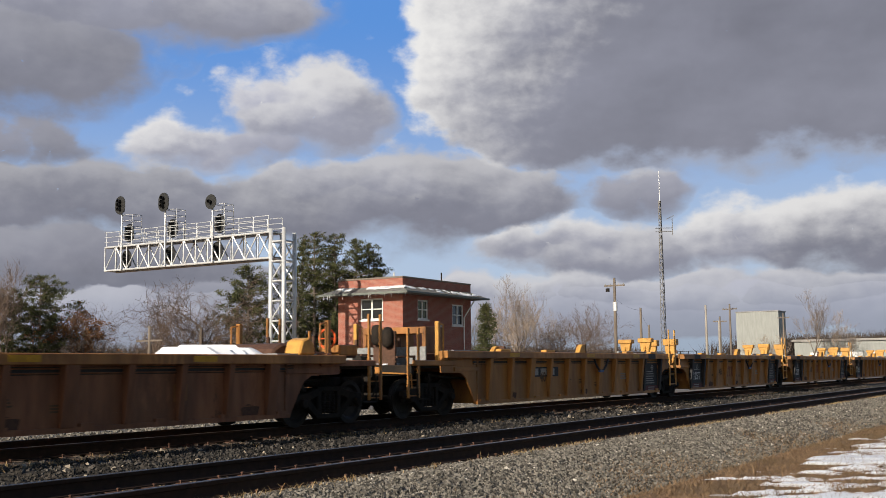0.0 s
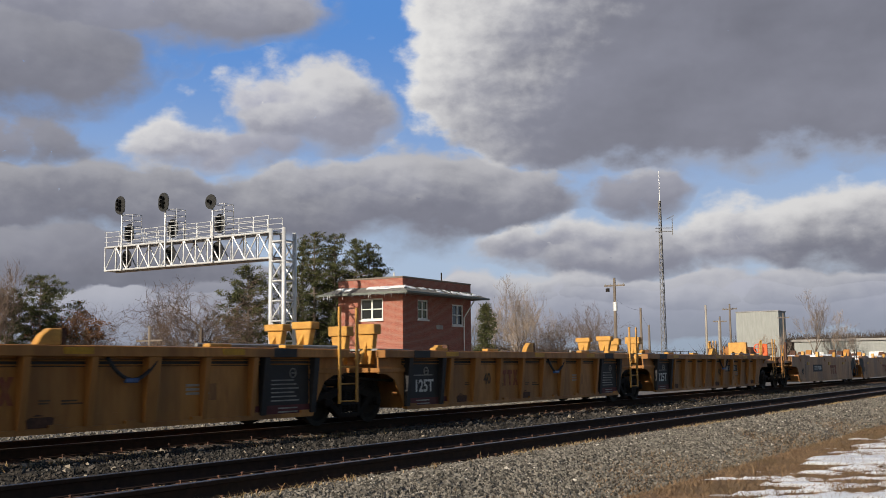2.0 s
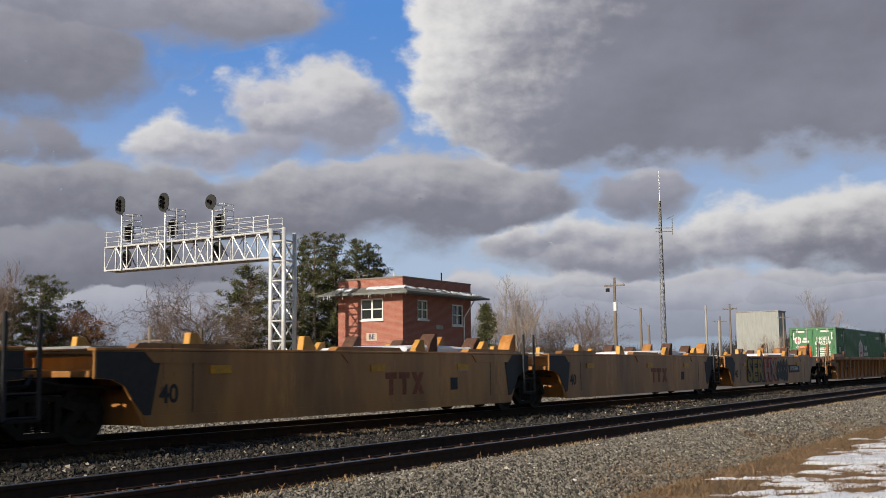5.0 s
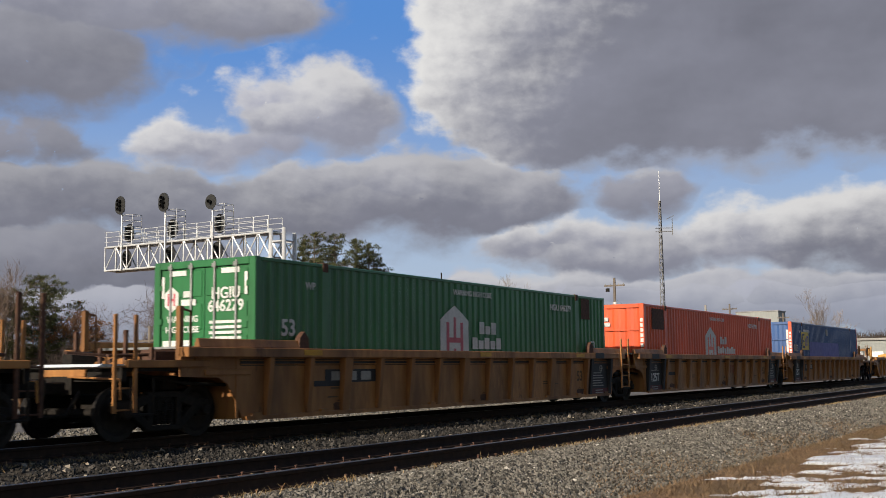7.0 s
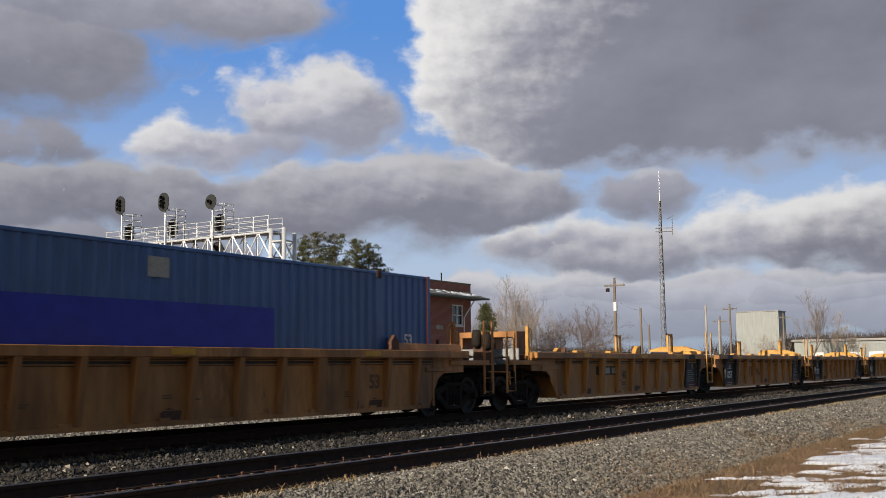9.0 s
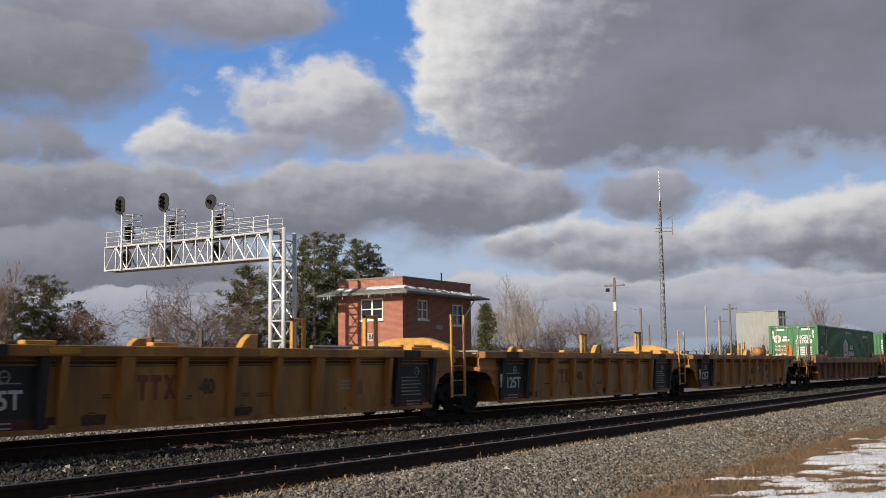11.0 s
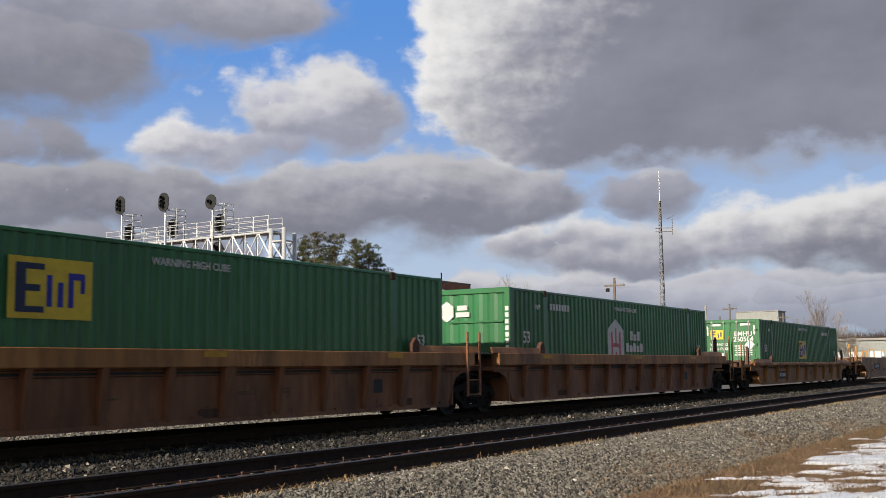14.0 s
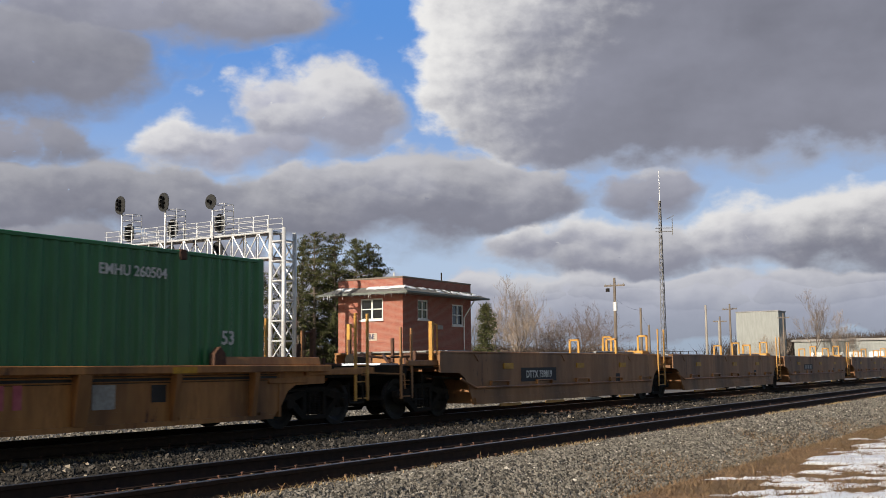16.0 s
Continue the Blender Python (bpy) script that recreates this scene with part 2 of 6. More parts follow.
TRACK_2 = -5.9865
X0, X1 = -420, 1800
bed = Shape()
bed.prism([(-9.1, GROUND_Z - 0.1), (-8.9, GROUND_Z + 0.06), (-7.75, -0.24), (-7.2, -0.19), (-7.2, GROUND_Z - 0.1)], X0, X1, "x")
ballast_shoulder = thing("ballast_shoulder", "grey crushed stone shoulder sloping beside the track", "ballast", kind="structure", shape=bed, material=BALLAST)
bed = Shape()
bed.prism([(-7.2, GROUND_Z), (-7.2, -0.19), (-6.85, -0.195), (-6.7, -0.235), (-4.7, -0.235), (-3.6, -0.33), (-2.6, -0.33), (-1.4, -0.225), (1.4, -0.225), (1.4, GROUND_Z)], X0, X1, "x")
ballast_bed = thing("ballast_bed", "dark crushed stone bed between and under the tracks", "ballast", kind="structure", shape=bed, material=BALLAST_D)
bed = Shape()
bed.prism([(1.4, GROUND_Z), (1.4, -0.225), (2.4, -0.25), (5.0, -0.42), (26.0, -0.45), (27.0, GROUND_Z - 0.1)], X0, X1, "x")
yard = thing("gravel_yard", "pale sunlit gravel strip beyond the track", "gravel", kind="structure", shape=bed, material=YARD)


def rail_profile():
    half = [(0.070, -0.185), (0.070, -0.172), (0.020, -0.155), (0.010, -0.12), (0.010, -0.055), (0.036, -0.042), (0.037, -0.006)]
    return half + [(-y, z) for y, z in half[::-1]]


def track(name, yc, label, x_ties):
    tr = thing(name, label, "railway track", pose(0, yc, 0), kind="structure")
    for side in (-0.755, 0.755):
        r = Shape().prism([(y + side, z) for y, z in rail_profile()], X0, X1, "x")
        ra = part("rail", r, RAILSTEEL, tr)
        h = Shape().prism([(side - 0.032, -0.006), (side - 0.028, 0.0), (side + 0.028, 0.0), (side + 0.032, -0.006)], X0, X1, "x")
        part("rail_head", h, RAILTOP, ra, "rolling surface worn bright by wheels")
    tie_me = Shape().box(-0.115, 0.115, -1.3, 1.3, -0.36, -0.196).mesh("tie", TIE, 0.012)
    plate = Shape()
    spikes = Shape()
    rng = random.Random(5)
    for k in range(x_ties[2]):
        x = x_ties[0] + k * x_ties[1]
        part("tie", tie_me, TIE, tr, m=pose(x + rng.uniform(-0.03, 0.03), rng.uniform(-0.03, 0.03), 0, 0, 0, rng.uniform(-1, 1)))
        for side in (-0.755, 0.755):
            plate.box(x - 0.09, x + 0.09, side - 0.17, side + 0.17, -0.196, -0.184)
            for o in (-0.12, 0.12):
                h = rng.choice((0.0, 0.0, 0.004, 0.008, 0.012, 0.035))
                xx = x + rng.choice((-0.055, 0.055))
                spikes.box(xx - 0.009, xx + 0.009, side + o - 0.009, side + o + 0.009, -0.19, -0.17 + h)
                spikes.box(xx - 0.017, xx + 0.017, side + o - 0.02, side + o + 0.014, -0.17 + h, -0.155 + h)
    tagged(part("tie_plates", plate, RUSTIRON, tr), kind="stuff")
    tagged(part("rail_spikes", spikes, RUSTIRON, tr, "rust-brown spikes standing beside the rails"), kind="stuff")
    return tr


track("track_1", 0.0, "steel rails on wooden ties under the train", (4.0, 0.52, 150))
track("track_2", TRACK_2, "empty brown steel rails on dark wooden ties", (2.0, 0.52, 170))


# ---- rail cars ----
def truck():
    """A two-axle freight truck, centred on its bolster."""
    t = thing("rail_truck", "black cast-steel freight truck with four wheels", "rail truck", pose(0, 0, 0), "trucks under the train")
    wheel = Shape().lathe([(0.0, 0.02), (0.10, 0.02), (0.13, -0.03), (0.30, -0.035), (0.37, 0.01), (0.42, 0.012), (0.425, -0.06), (0.45, -0.085), (0.45, -0.115), (0.36, -0.115), (0.30, -0.07), (0.0, -0.07)], (0, 0, 0), "y", 28).mesh("wheel", WHEELM, smooth=False)
    for x in (-0.89, 0.89):
        part("axle", Shape().tube((x, -1.02, 0.425), (x, 1.02, 0.425), 0.075, sides=10), IRON, t)
        for sy in (-1, 1):
            part("wheel", wheel, WHEELM, t, m=pose(x, sy * 0.80, 0.425, 0, 0, 0 if sy > 0 else 180) @ Matrix.Scale(-1, 4, (0, 1, 0)))
    part("bolster", Shape().box(-0.2, 0.2, -1.05, 1.05, 0.42, 0.72), IRON, t, bevel=0.03)
    for sy in (-1, 1):
        s = Shape()
        y0, y1 = sy * 0.94, sy * 1.08
        for sx in (-1, 1):
            s.prism([(sx * 0.36, 0.73), (sx * 0.72, 0.64), (sx * 1.10, 0.60), (sx * 1.12, 0.46), (sx * 0.80, 0.44), (sx * 0.36, 0.58)], y0, y1)
            s.prism([(sx * 0.80, 0.44), (sx * 0.66, 0.55), (sx * 0.30, 0.22), (sx * 0.40, 0.14)], y0, y1)
            s.prism([(sx * 0.26, 0.2), (sx * 0.38, 0.2), (sx * 0.38, 0.7), (sx * 0.26, 0.7)], y0, y1)
            s.box(sx * 0.89 - 0.15, sx * 0.89 + 0.15, y0 - 0.02, y1 + 0.02, 0.33, 0.55)
            s.lathe([(0.0, 0.10), (0.09, 0.09), (0.10, 0.0)], (sx * 0.89, sy * 1.09, 0.43), "y", 10) if sy > 0 else s.lathe([(0.0, -0.10), (0.09, -0.09), (0.10, 0.0)], (sx * 0.89, sy * 1.09, 0.43), "y", 10)
        s.box(-0.40, 0.40, y0, y1, 0.12, 0.21)
        s.box(-0.40, 0.40, y0, y1, 0.66, 0.76)
        part("side_frame", s, IRON, t, bevel=0.012)
        for k in range(3):
            c = Shape()
            xc = (k - 1) * 0.16
            c.lathe([((0.055, 0.074)[j % 2], j * 0.0175) for j in range(24)], (xc, sy * 1.01, 0.22), "z", 8)
            part("coil_spring", c, IRON, t)
    for x in (-0.62, 0.52):
        part("brake_beam", Shape().box(x, x + 0.1, -0.72, 0.72, 0.25, 0.37), IRON, t)
    return t


def side_outline(L, ends, zt, zb, arch):
    def corner(end):
        if end == "join":
            return [(0.62, zt), (0.62, arch), (0.95, arch - 0.02), (1.22, arch - 0.13), (1.40, arch - 0.38), (1.62, zb)]
        return [(0.05, zt), (0.05, arch), (0.95, arch - 0.02), (1.18, arch - 0.13), (1.36, arch - 0.38), (1.60, zb)]
    a = corner(ends[0])
    b = [(L - x, z) for x, z in corner(ends[1])][::-1]
    return a + b


def ladder(parent, x, y, z0, z1, paint, width=0.42):
    """Two uprights with rungs, seen side on along the train."""
    for k in (0, width):
        part("ladder_rail", Shape().box(x + k - 0.035, x + k + 0.035, y - 0.02, y + 0.02, z0, z1), paint, parent, bevel=0.006)
    n = int((min(z1, 1.35) - z0) / 0.34)
    for k in range(n + 1):
        part("rung", Shape().tube((x, y, z0 + 0.05 + k * 0.34), (x + width, y, z0 + 0.05 + k * 0.34), 0.016), paint, parent)


def funnel(parent, x, y, z0, h, paint):
    """A container guide: a leaning box post with a wide cap."""
    s = Shape()
    s.prism([(y - 0.11, z0), (y + 0.13, z0), (y + 0.20, z0 + h * 0.74), (y - 0.20, z0 + h * 0.74)], x - 0.08, x + 0.09, "x")
    part("guide_post", s, paint, parent, bevel=0.012)
    part("guide_rib", Shape().prism([(x - 0.30, z0), (x - 0.08, z0), (x - 0.08, z0 + h * 0.55)], y - 0.03, y + 0.03), paint, parent)
    part("guide_cap", Shape().box(x - 0.13, x + 0.15, y - 0.25, y + 0.25, z0 + h * 0.74, z0 + h), paint, parent, bevel=0.015)


def gusset(parent, x, y, zt, paint, back=1):
    part("gusset", Shape().prism([(x, zt), (x + back * 0.42, zt), (x + back * 0.42, zt + 0.05), (x + back * 0.22, zt + 0.27), (x + back * 0.05, zt + 0.27)], y - 0.07, y + 0.07), paint, parent, bevel=0.008)


def brake_wheel(parent, x, y, z, paint, r=0.28):
    part("brake_wheel", Shape().ring((x, y, z), r, 0.022, "x").tube((x, y - r, z), (x, y + r, z), 0.014).tube((x, y, z - r), (x, y, z + r), 0.014).tube((x - 0.02, y, z), (x + 0.22, y, z), 0.03), paint, parent)


def car_unit(name_label, L, ends, paint, style, zt=1.5, zb=0.22, marks="", top=BRIGHT, fittings="funnel", group="well car units"):
    """One well of an articulated car; x runs from one truck centre to the next."""
    u = thing("well_car_unit", name_label, "well car", pose(0, 0, 0), group)
    arch = min(1.0, zt - 0.36)
    lo = {"join": 0.62, "end": 0.05}
    a, b = lo[ends[0]], L - lo[ends[1]]
    y_side = 1.365 if style in ("ribbed", "deep", "low") else 1.50
    for sy in (-1, 1):
        s = Shape().prism(side_outline(L, ends, zt - 0.02, zb, arch), sy * (y_side - 0.04), sy * y_side)
        body = part("side_wall", s, paint, u)
        if style in ("ribbed", "deep", "low"):
            deep = {"ribbed": 0.17, "deep": 0.30, "low": 0.13}[style]
            # Rusty cars: ochre sill, its sunlit brightness partly put into the lighter colour.
            part("top_sill", Shape().box(a, b, min(sy * 1.30, sy * 1.54), max(sy * 1.30, sy * 1.54), zt - deep, zt), YELLOW_B if paint is RUSTY else paint, u, bevel=0.012)
            part("bottom_sill", Shape().prism([(1.66, zb - 0.01), (L - 1.66, zb - 0.01), (L - 1.62, zb + 0.07), (1.62, zb + 0.07)], sy * 1.36, sy * 1.415), paint, u)
            step = {"ribbed": 1.14, "deep": 1.35, "low": 1.75}[style]
            n = int((L - 4.4) / step)
            y = lambda t: sy * t
            rib = Shape().prism([(y(1.36), zb + 0.06), (y(1.43), zb + 0.06), (y(1.535), zt - deep), (y(1.36), zt - deep)], -0.075, 0.075, "x").mesh("rib", paint, 0.008)
            for k in range(n + 1):
                x = 2.2 + k * (L - 4.4) / n
                on_panel = style == "ribbed" and sy < 0 and ((x < 3.1 and ends[0] == "join") or (x > L - 3.15 and ends[1] == "join"))
                if not on_panel:
                    part("rib", rib, paint, u, m=pose(x, 0, 0) @ Matrix.Diagonal((1.75 if k % 4 == 2 else 0.85, 1, 1, 1)))
            part("lower_crease", Shape().box(1.9, L - 1.9, *sorted((sy * 1.36, sy * 1.373)), zb + 0.235, zb + 0.25), paint, u)
            if style == "ribbed" and sy < 0:
                dark_rib = Shape().prism([(-1.36, zb + 0.06), (-1.43, zb + 0.06), (-1.535, zt - deep), (-1.36, zt - deep)], -0.075, 0.075, "x").mesh("rib", BLACK, 0.008)
                for x in ((1.66, 3.06) if ends[0] == "join" else ()) + ((L - 3.1, L - 1.66) if ends[1] == "join" else ()):
                    part("rib", dark_rib, BLACK, u, "black painted rib", m=pose(x, 0, 0))
            for k in range(2):
                z = zt - deep - 0.055 - 0.07 * k
                part("slot_bar", Shape().tube((1.5, sy * 1.385, z), (L - 1.5, sy * 1.385, z), 0.014, sides=5), paint, u)
            # Black plate puts the slots' shade into colour; the wall has no openings.
            part("slot_shadow_plate", Shape().box(1.5, L - 1.5, min(sy * 1.367, sy * 1.372), max(sy * 1.367, sy * 1.372), zt - deep - 0.15, zt - deep - 0.03), BLACK, u, "black plate standing in for shade in the louvre slots")
        else:
            part("top_flange", Shape().box(a, b, min(sy * 1.32, sy * 1.515), max(sy * 1.32, sy * 1.515), zt - 0.05, zt), paint, u, bevel=0.01)
            part("lower_chord", Shape().prism([(1.68, zb), (L - 1.68, zb), (L - 1.6, zb + 0.17), (1.6, zb + 0.17)], sy * 1.495, sy * 1.525), paint, u)
            for k in range(3):
                xc = 2.6 + k * (L - 5.2) / 2
                part("pocket_plate", Shape().prism([(xc - 1.0, zt - 0.06), (xc + 1.0, zt - 0.06), (xc + 0.8, zt - 0.24), (xc - 0.8, zt - 0.24)], sy * 1.50, sy * 1.522), paint, u)
            if style == "pipe":
                part("air_pipe", Shape().tube((1.6, sy * 1.56, 0.62), (L - 1.6, sy * 1.56, 0.62), 0.03).tube((0.9, sy * 1.53, 0.85), (1.6, sy * 1.56, 0.62), 0.03), paint, u)
                for k in range(5):
                    part("grab_bar", Shape().tube((2.4 + k * 2.5, sy * 1.56, 0.76), (3.3 + k * 2.5, sy * 1.56, 0.76), 0.02).box(2.38 + k * 2.5, 2.42 + k * 2.5, *sorted((sy * 1.49, sy * 1.57)), 0.66, 0.78).box(3.28 + k * 2.5, 3.32 + k * 2.5, *sorted((sy * 1.49, sy * 1.57)), 0.66, 0.78), paint, u)
                for k in range(4):
                    part("bottom_reflector", Shape().box(3 + k * 2.6, 4.1 + k * 2.6, *sorted((sy * 1.42, sy * 1.47)), zb - 0.09, zb - 0.02), (BRIGHT, OLDWHITE)[k == 2], u)
    floor = Shape()
    for k in range(9):
        xc = 1.9 + k * (L - 3.8) / 8
        floor.box(xc - 0.12, xc + 0.12, -1.42, 1.42, zb + 0.02, zb + 0.12)
    part("floor_beams", floor, paint, u)
    inset = 1.42 if L > 17 else 1.72
    for x, sg in ((inset, 1), (L - inset, -1)):
        part("bulkhead", Shape().box(x - 0.03, x + 0.03, -1.38, 1.38, zb + 0.02, zt - 0.12), paint, u)
    for k, (e, x, sg) in enumerate(((ends[0], 0.0, 1), (ends[1], L, -1))):
        reach = -1.25 if e == "end" else 0.12
        x0, x1 = sorted((x + sg * reach, x + sg * 1.75))
        part("end_deck", Shape().box(x0, x1, -0.55, 0.55, arch + 0.02, arch + 0.14).box(*sorted((x + sg * 0.6, x + sg * 1.75)), -1.40, 1.40, arch + 0.02, arch + 0.12), paint, u, bevel=0.01)
        part("center_sill", Shape().box(*sorted((x + sg * reach, x + sg * 1.75)), -0.24, 0.24, arch - 0.26, arch + 0.03), IRON, u)
        part("walkway", Shape().box(*sorted((x + sg * 0.7, x + sg * 1.9)), -1.3, 1.3, zt - 0.01, zt + 0.03), GREY, u, "galvanised walkway grating")
        if e == "end":
            part("end_platform", Shape().box(*sorted((x - sg * 1.2, x + sg * 0.1)), -1.3, 1.3, arch + 0.1, arch + 0.16).box(*sorted((x - sg * 1.2, x - sg * 1.1)), -1.35, 1.35, arch - 0.06, arch + 0.18), IRON, u)
            part("coupler", Shape().box(*sorted((x - sg * 1.2, x - sg * 1.75)), -0.09, 0.09, 0.74, 0.94).prism([(x - sg * 1.68, -0.18), (x - sg * 1.98, -0.14), (x - sg * 1.98, 0.16), (x - sg * 1.68, 0.22)], 0.70, 1.0, "z"), IRON, u, bevel=0.02)
            part("air_hose", Shape().tube((x - sg * 1.3, -0.5, 0.78), (x - sg * 1.6, -0.55, 0.42), 0.03).tube((x - sg * 1.6, -0.55, 0.42), (x - sg * 1.95, -0.4, 0.40), 0.03), IRON, u)
            for yy in (-1.38, 1.38):
                ladder(u, x - sg * 0.95 - (0.42 if sg > 0 else 0), yy, 0.45, 2.25 if k else 2.0, (RUSTIRON if style == "smooth" else top) if k else paint)
            part("valve_box", Shape().box(*sorted((x - sg * 0.2, x + sg * 0.4)), -1.0, -0.65, arch + 0.16, arch + 0.46), RUSTIRON, u, bevel=0.03)
            part("brake_cylinder", Shape().lathe([(0.0, -0.3), (0.13, -0.28), (0.13, 0.22), (0.05, 0.26), (0.03, 0.5), (0.0, 0.5)], (x - sg * 0.5, 0.45, arch + 0.32), "x", 12), IRON, u)
            part("brake_lever", Shape().tube((x - sg * 0.9, -0.7, arch + 0.26), (x + sg * 0.5, 0.4, arch + 0.44), 0.035), RUSTIRON, u)
            for q in range(4):
                yy = -1.05 + q * 0.62
                part("end_stanchion", Shape().box(x - sg * 0.3 - 0.03, x - sg * 0.3 + 0.03, yy - 0.03, yy + 0.03, arch + 0.14, arch + 0.50 + 0.3 * (q % 2)), RUSTIRON, u)
            part("deck_snow", Shape().prism([(x - sg * 1.0, arch + 0.16), (x - sg * 0.1, arch + 0.16), (x - sg * 0.2, arch + 0.22), (x - sg * 0.85, arch + 0.23)], -0.5, 1.1), SNOW, u, "patch of white snow on the deck")
        elif k == 1:
            ladder(u, L - 1.0, -1.56, 0.42, 2.34 if fittings in ("funnel", "posts", "hoops") else 1.95, top if fittings in ("funnel", "posts", "hoops") else (BLACK if style == "smooth" else paint), 0.58)
            part("end_step", Shape().box(L - 1.0, L - 0.42, -1.6, -1.4, 0.40, 0.44), IRON, u)
    for k, x in enumerate((2.6, L * 0.36, L * 0.64, L - 2.7)):
        for sy in (-1, 1):
            if fittings == "brackets":
                gusset(u, x, sy * 1.40, zt, top, 1 if k < 2 else -1)
            elif fittings in ("funnel", "posts"):
                xp = (2.7, L * 0.335, L * 0.70, L - 2.6)[k]
                part("pad", Shape().box(xp, xp + 0.55, *sorted((sy * 1.34, sy * 1.50)), zt, zt + 0.065), top, u, bevel=0.012)
                if k == 1:
                    xh = L * 0.485
                    part("guide_hook", Shape().prism([(xh - 0.22, zt), (xh + 0.22, zt), (xh + 0.22, zt + 0.24), (xh + 0.02, zt + 0.24), (xh - 0.12, zt + 0.14)], *sorted((sy * 1.36, sy * 1.50))), top, u, bevel=0.012)
                    part("hook_back", Shape().box(xh + 0.225, xh + 0.30, *sorted((sy * 1.20, sy * 1.50)), zt, zt + 0.25), RUSTIRON, u)
    if fittings == "none" and L > 17:
        for x0, x1, xh in ((0.35, 3.1, 3.15), (L - 3.1, L - 0.35, L - 3.15)):
            for sy in (-1, 1):
                part("guide_board", Shape().prism([(sy * 1.50, zt), (sy * 1.36, zt), (sy * 1.40, zt + 0.15), (sy * 1.46, zt + 0.15)], x0, x1, "x"), (top, YELLOW_B)[style == "low"], u, bevel=0.01)
                part("guide_hook", Shape().prism([(xh - 0.16, zt), (xh + 0.16, zt), (xh + 0.14, zt + 0.2), (xh, zt + 0.33), (xh - 0.14, zt + 0.2)], sy * 1.38, sy * 1.50), RUSTIRON, u, bevel=0.01)
    if fittings == "funnel":
        for yy, h in ((0.22, 0.56), (0.95, 0.53)):
            if ends[1] == "join":
                funnel(u, L - 1.05, yy - 0.95, zt, h, top)
            if ends[0] == "join":
                funnel(u, 0.78, yy - 1.2, zt - 0.3, h + 0.30, top)
        for yy in (-1.1, 1.1):
            part("lock_bar", Shape().tube((L - 4.5, yy, zt + 0.05), (L - 0.4, yy, zt + 0.05), 0.035), GREY, u)
    if fittings == "posts" and ends[1] == "join":
        for yy in (-1.0, 1.0):
            part("guide_hoop", Shape().box(L - 3.7, L - 3.62, yy - 0.04, yy + 0.04, zt, zt + 0.75).box(L - 3.3, L - 3.22, yy - 0.04, yy + 0.04, zt, zt + 0.75).box(L - 3.7, L - 3.22, yy - 0.04, yy + 0.04, zt + 0.68, zt + 0.75), top, u, bevel=0.008)
        part("stowage_box", Shape().box(L - 2.3, L - 1.5, -1.35, -0.7, zt, zt + 0.13), top, u, bevel=0.02)
        part("cross_stow", Shape().prism([(-1.2, zt - 0.3), (0.9, zt - 0.3), (0.9, zt + 0.22), (0.4, zt + 0.34), (-0.5, zt + 0.34), (-1.2, zt + 0.12)], L - 0.55, L - 0.2, "x"), top, u, bevel=0.03)
        part("lock_bar", Shape().tube((L - 5.5, -1.0, zt + 0.05), (L - 0.4, -1.0, zt + 0.05), 0.04), GREY, u)
    if fittings == "hoops":
        for xh, h in ((L - 3.5, 0.50), (L - 0.75, 0.66)):
            for yy in (-0.9, 0.4):
                part("guide_hoop", Shape().box(xh, xh + 0.07, yy - 0.19, yy - 0.12, zt - 0.1, zt + h).box(xh, xh + 0.07, yy + 0.12, yy + 0.19, zt - 0.1, zt + h).box(xh, xh + 0.07, yy - 0.19, yy + 0.19, zt + h - 0.06, zt + h), top, u, bevel=0.008)
        for yy in (-1.0, 0.9):
            part("lock_bar", Shape().tube((L - 5.0, yy, zt + 0.05), (L - 0.4, yy, zt + 0.05), 0.04), GREY, u)
        part("stowage_box", Shape().box(L - 1.9, L - 1.3, -1.35, -0.7, zt, zt + 0.12), top, u, bevel=0.02)
    if fittings == "brackets":
        for k in range(3):
            xc = 2.6 + k * (L - 5.2) / 2
            for sy in (-1, 1):
                part("pocket_lid", Shape().prism([(xc - 1.2, zt), (xc + 1.2, zt), (xc + 1.1, zt + 0.08), (xc - 1.1, zt + 0.08)], sy * 1.30, sy * 1.50), paint, u)
        for xx, h in ((L - 5.2, 0.42), (L - 3.2, 0.36), (L - 1.3, 0.48)):
            for yy in (-1.1, 1.1):
                part("corner_bracket", Shape().prism([(xx, zt), (xx + 0.42, zt), (xx + 0.42, zt + h), (xx + 0.3, zt + h), (xx + 0.12, zt + h * 0.55)], yy - 0.17, yy + 0.17), (RUSTIRON, YELLOW)[xx > L - 2], u, bevel=0.01)
        snow = Shape()
        snow.prism([(L - 6.4, zt - 0.25), (L - 6.0, zt + 0.12), (L - 5.0, zt + 0.17), (L - 3.4, zt + 0.13), (L - 2.2, zt + 0.16), (L - 1.6, zt - 0.25)], -1.22, 1.22)
        part("snow_load", snow, SNOW, u, "white snow lying across the well end", bevel=0.05)
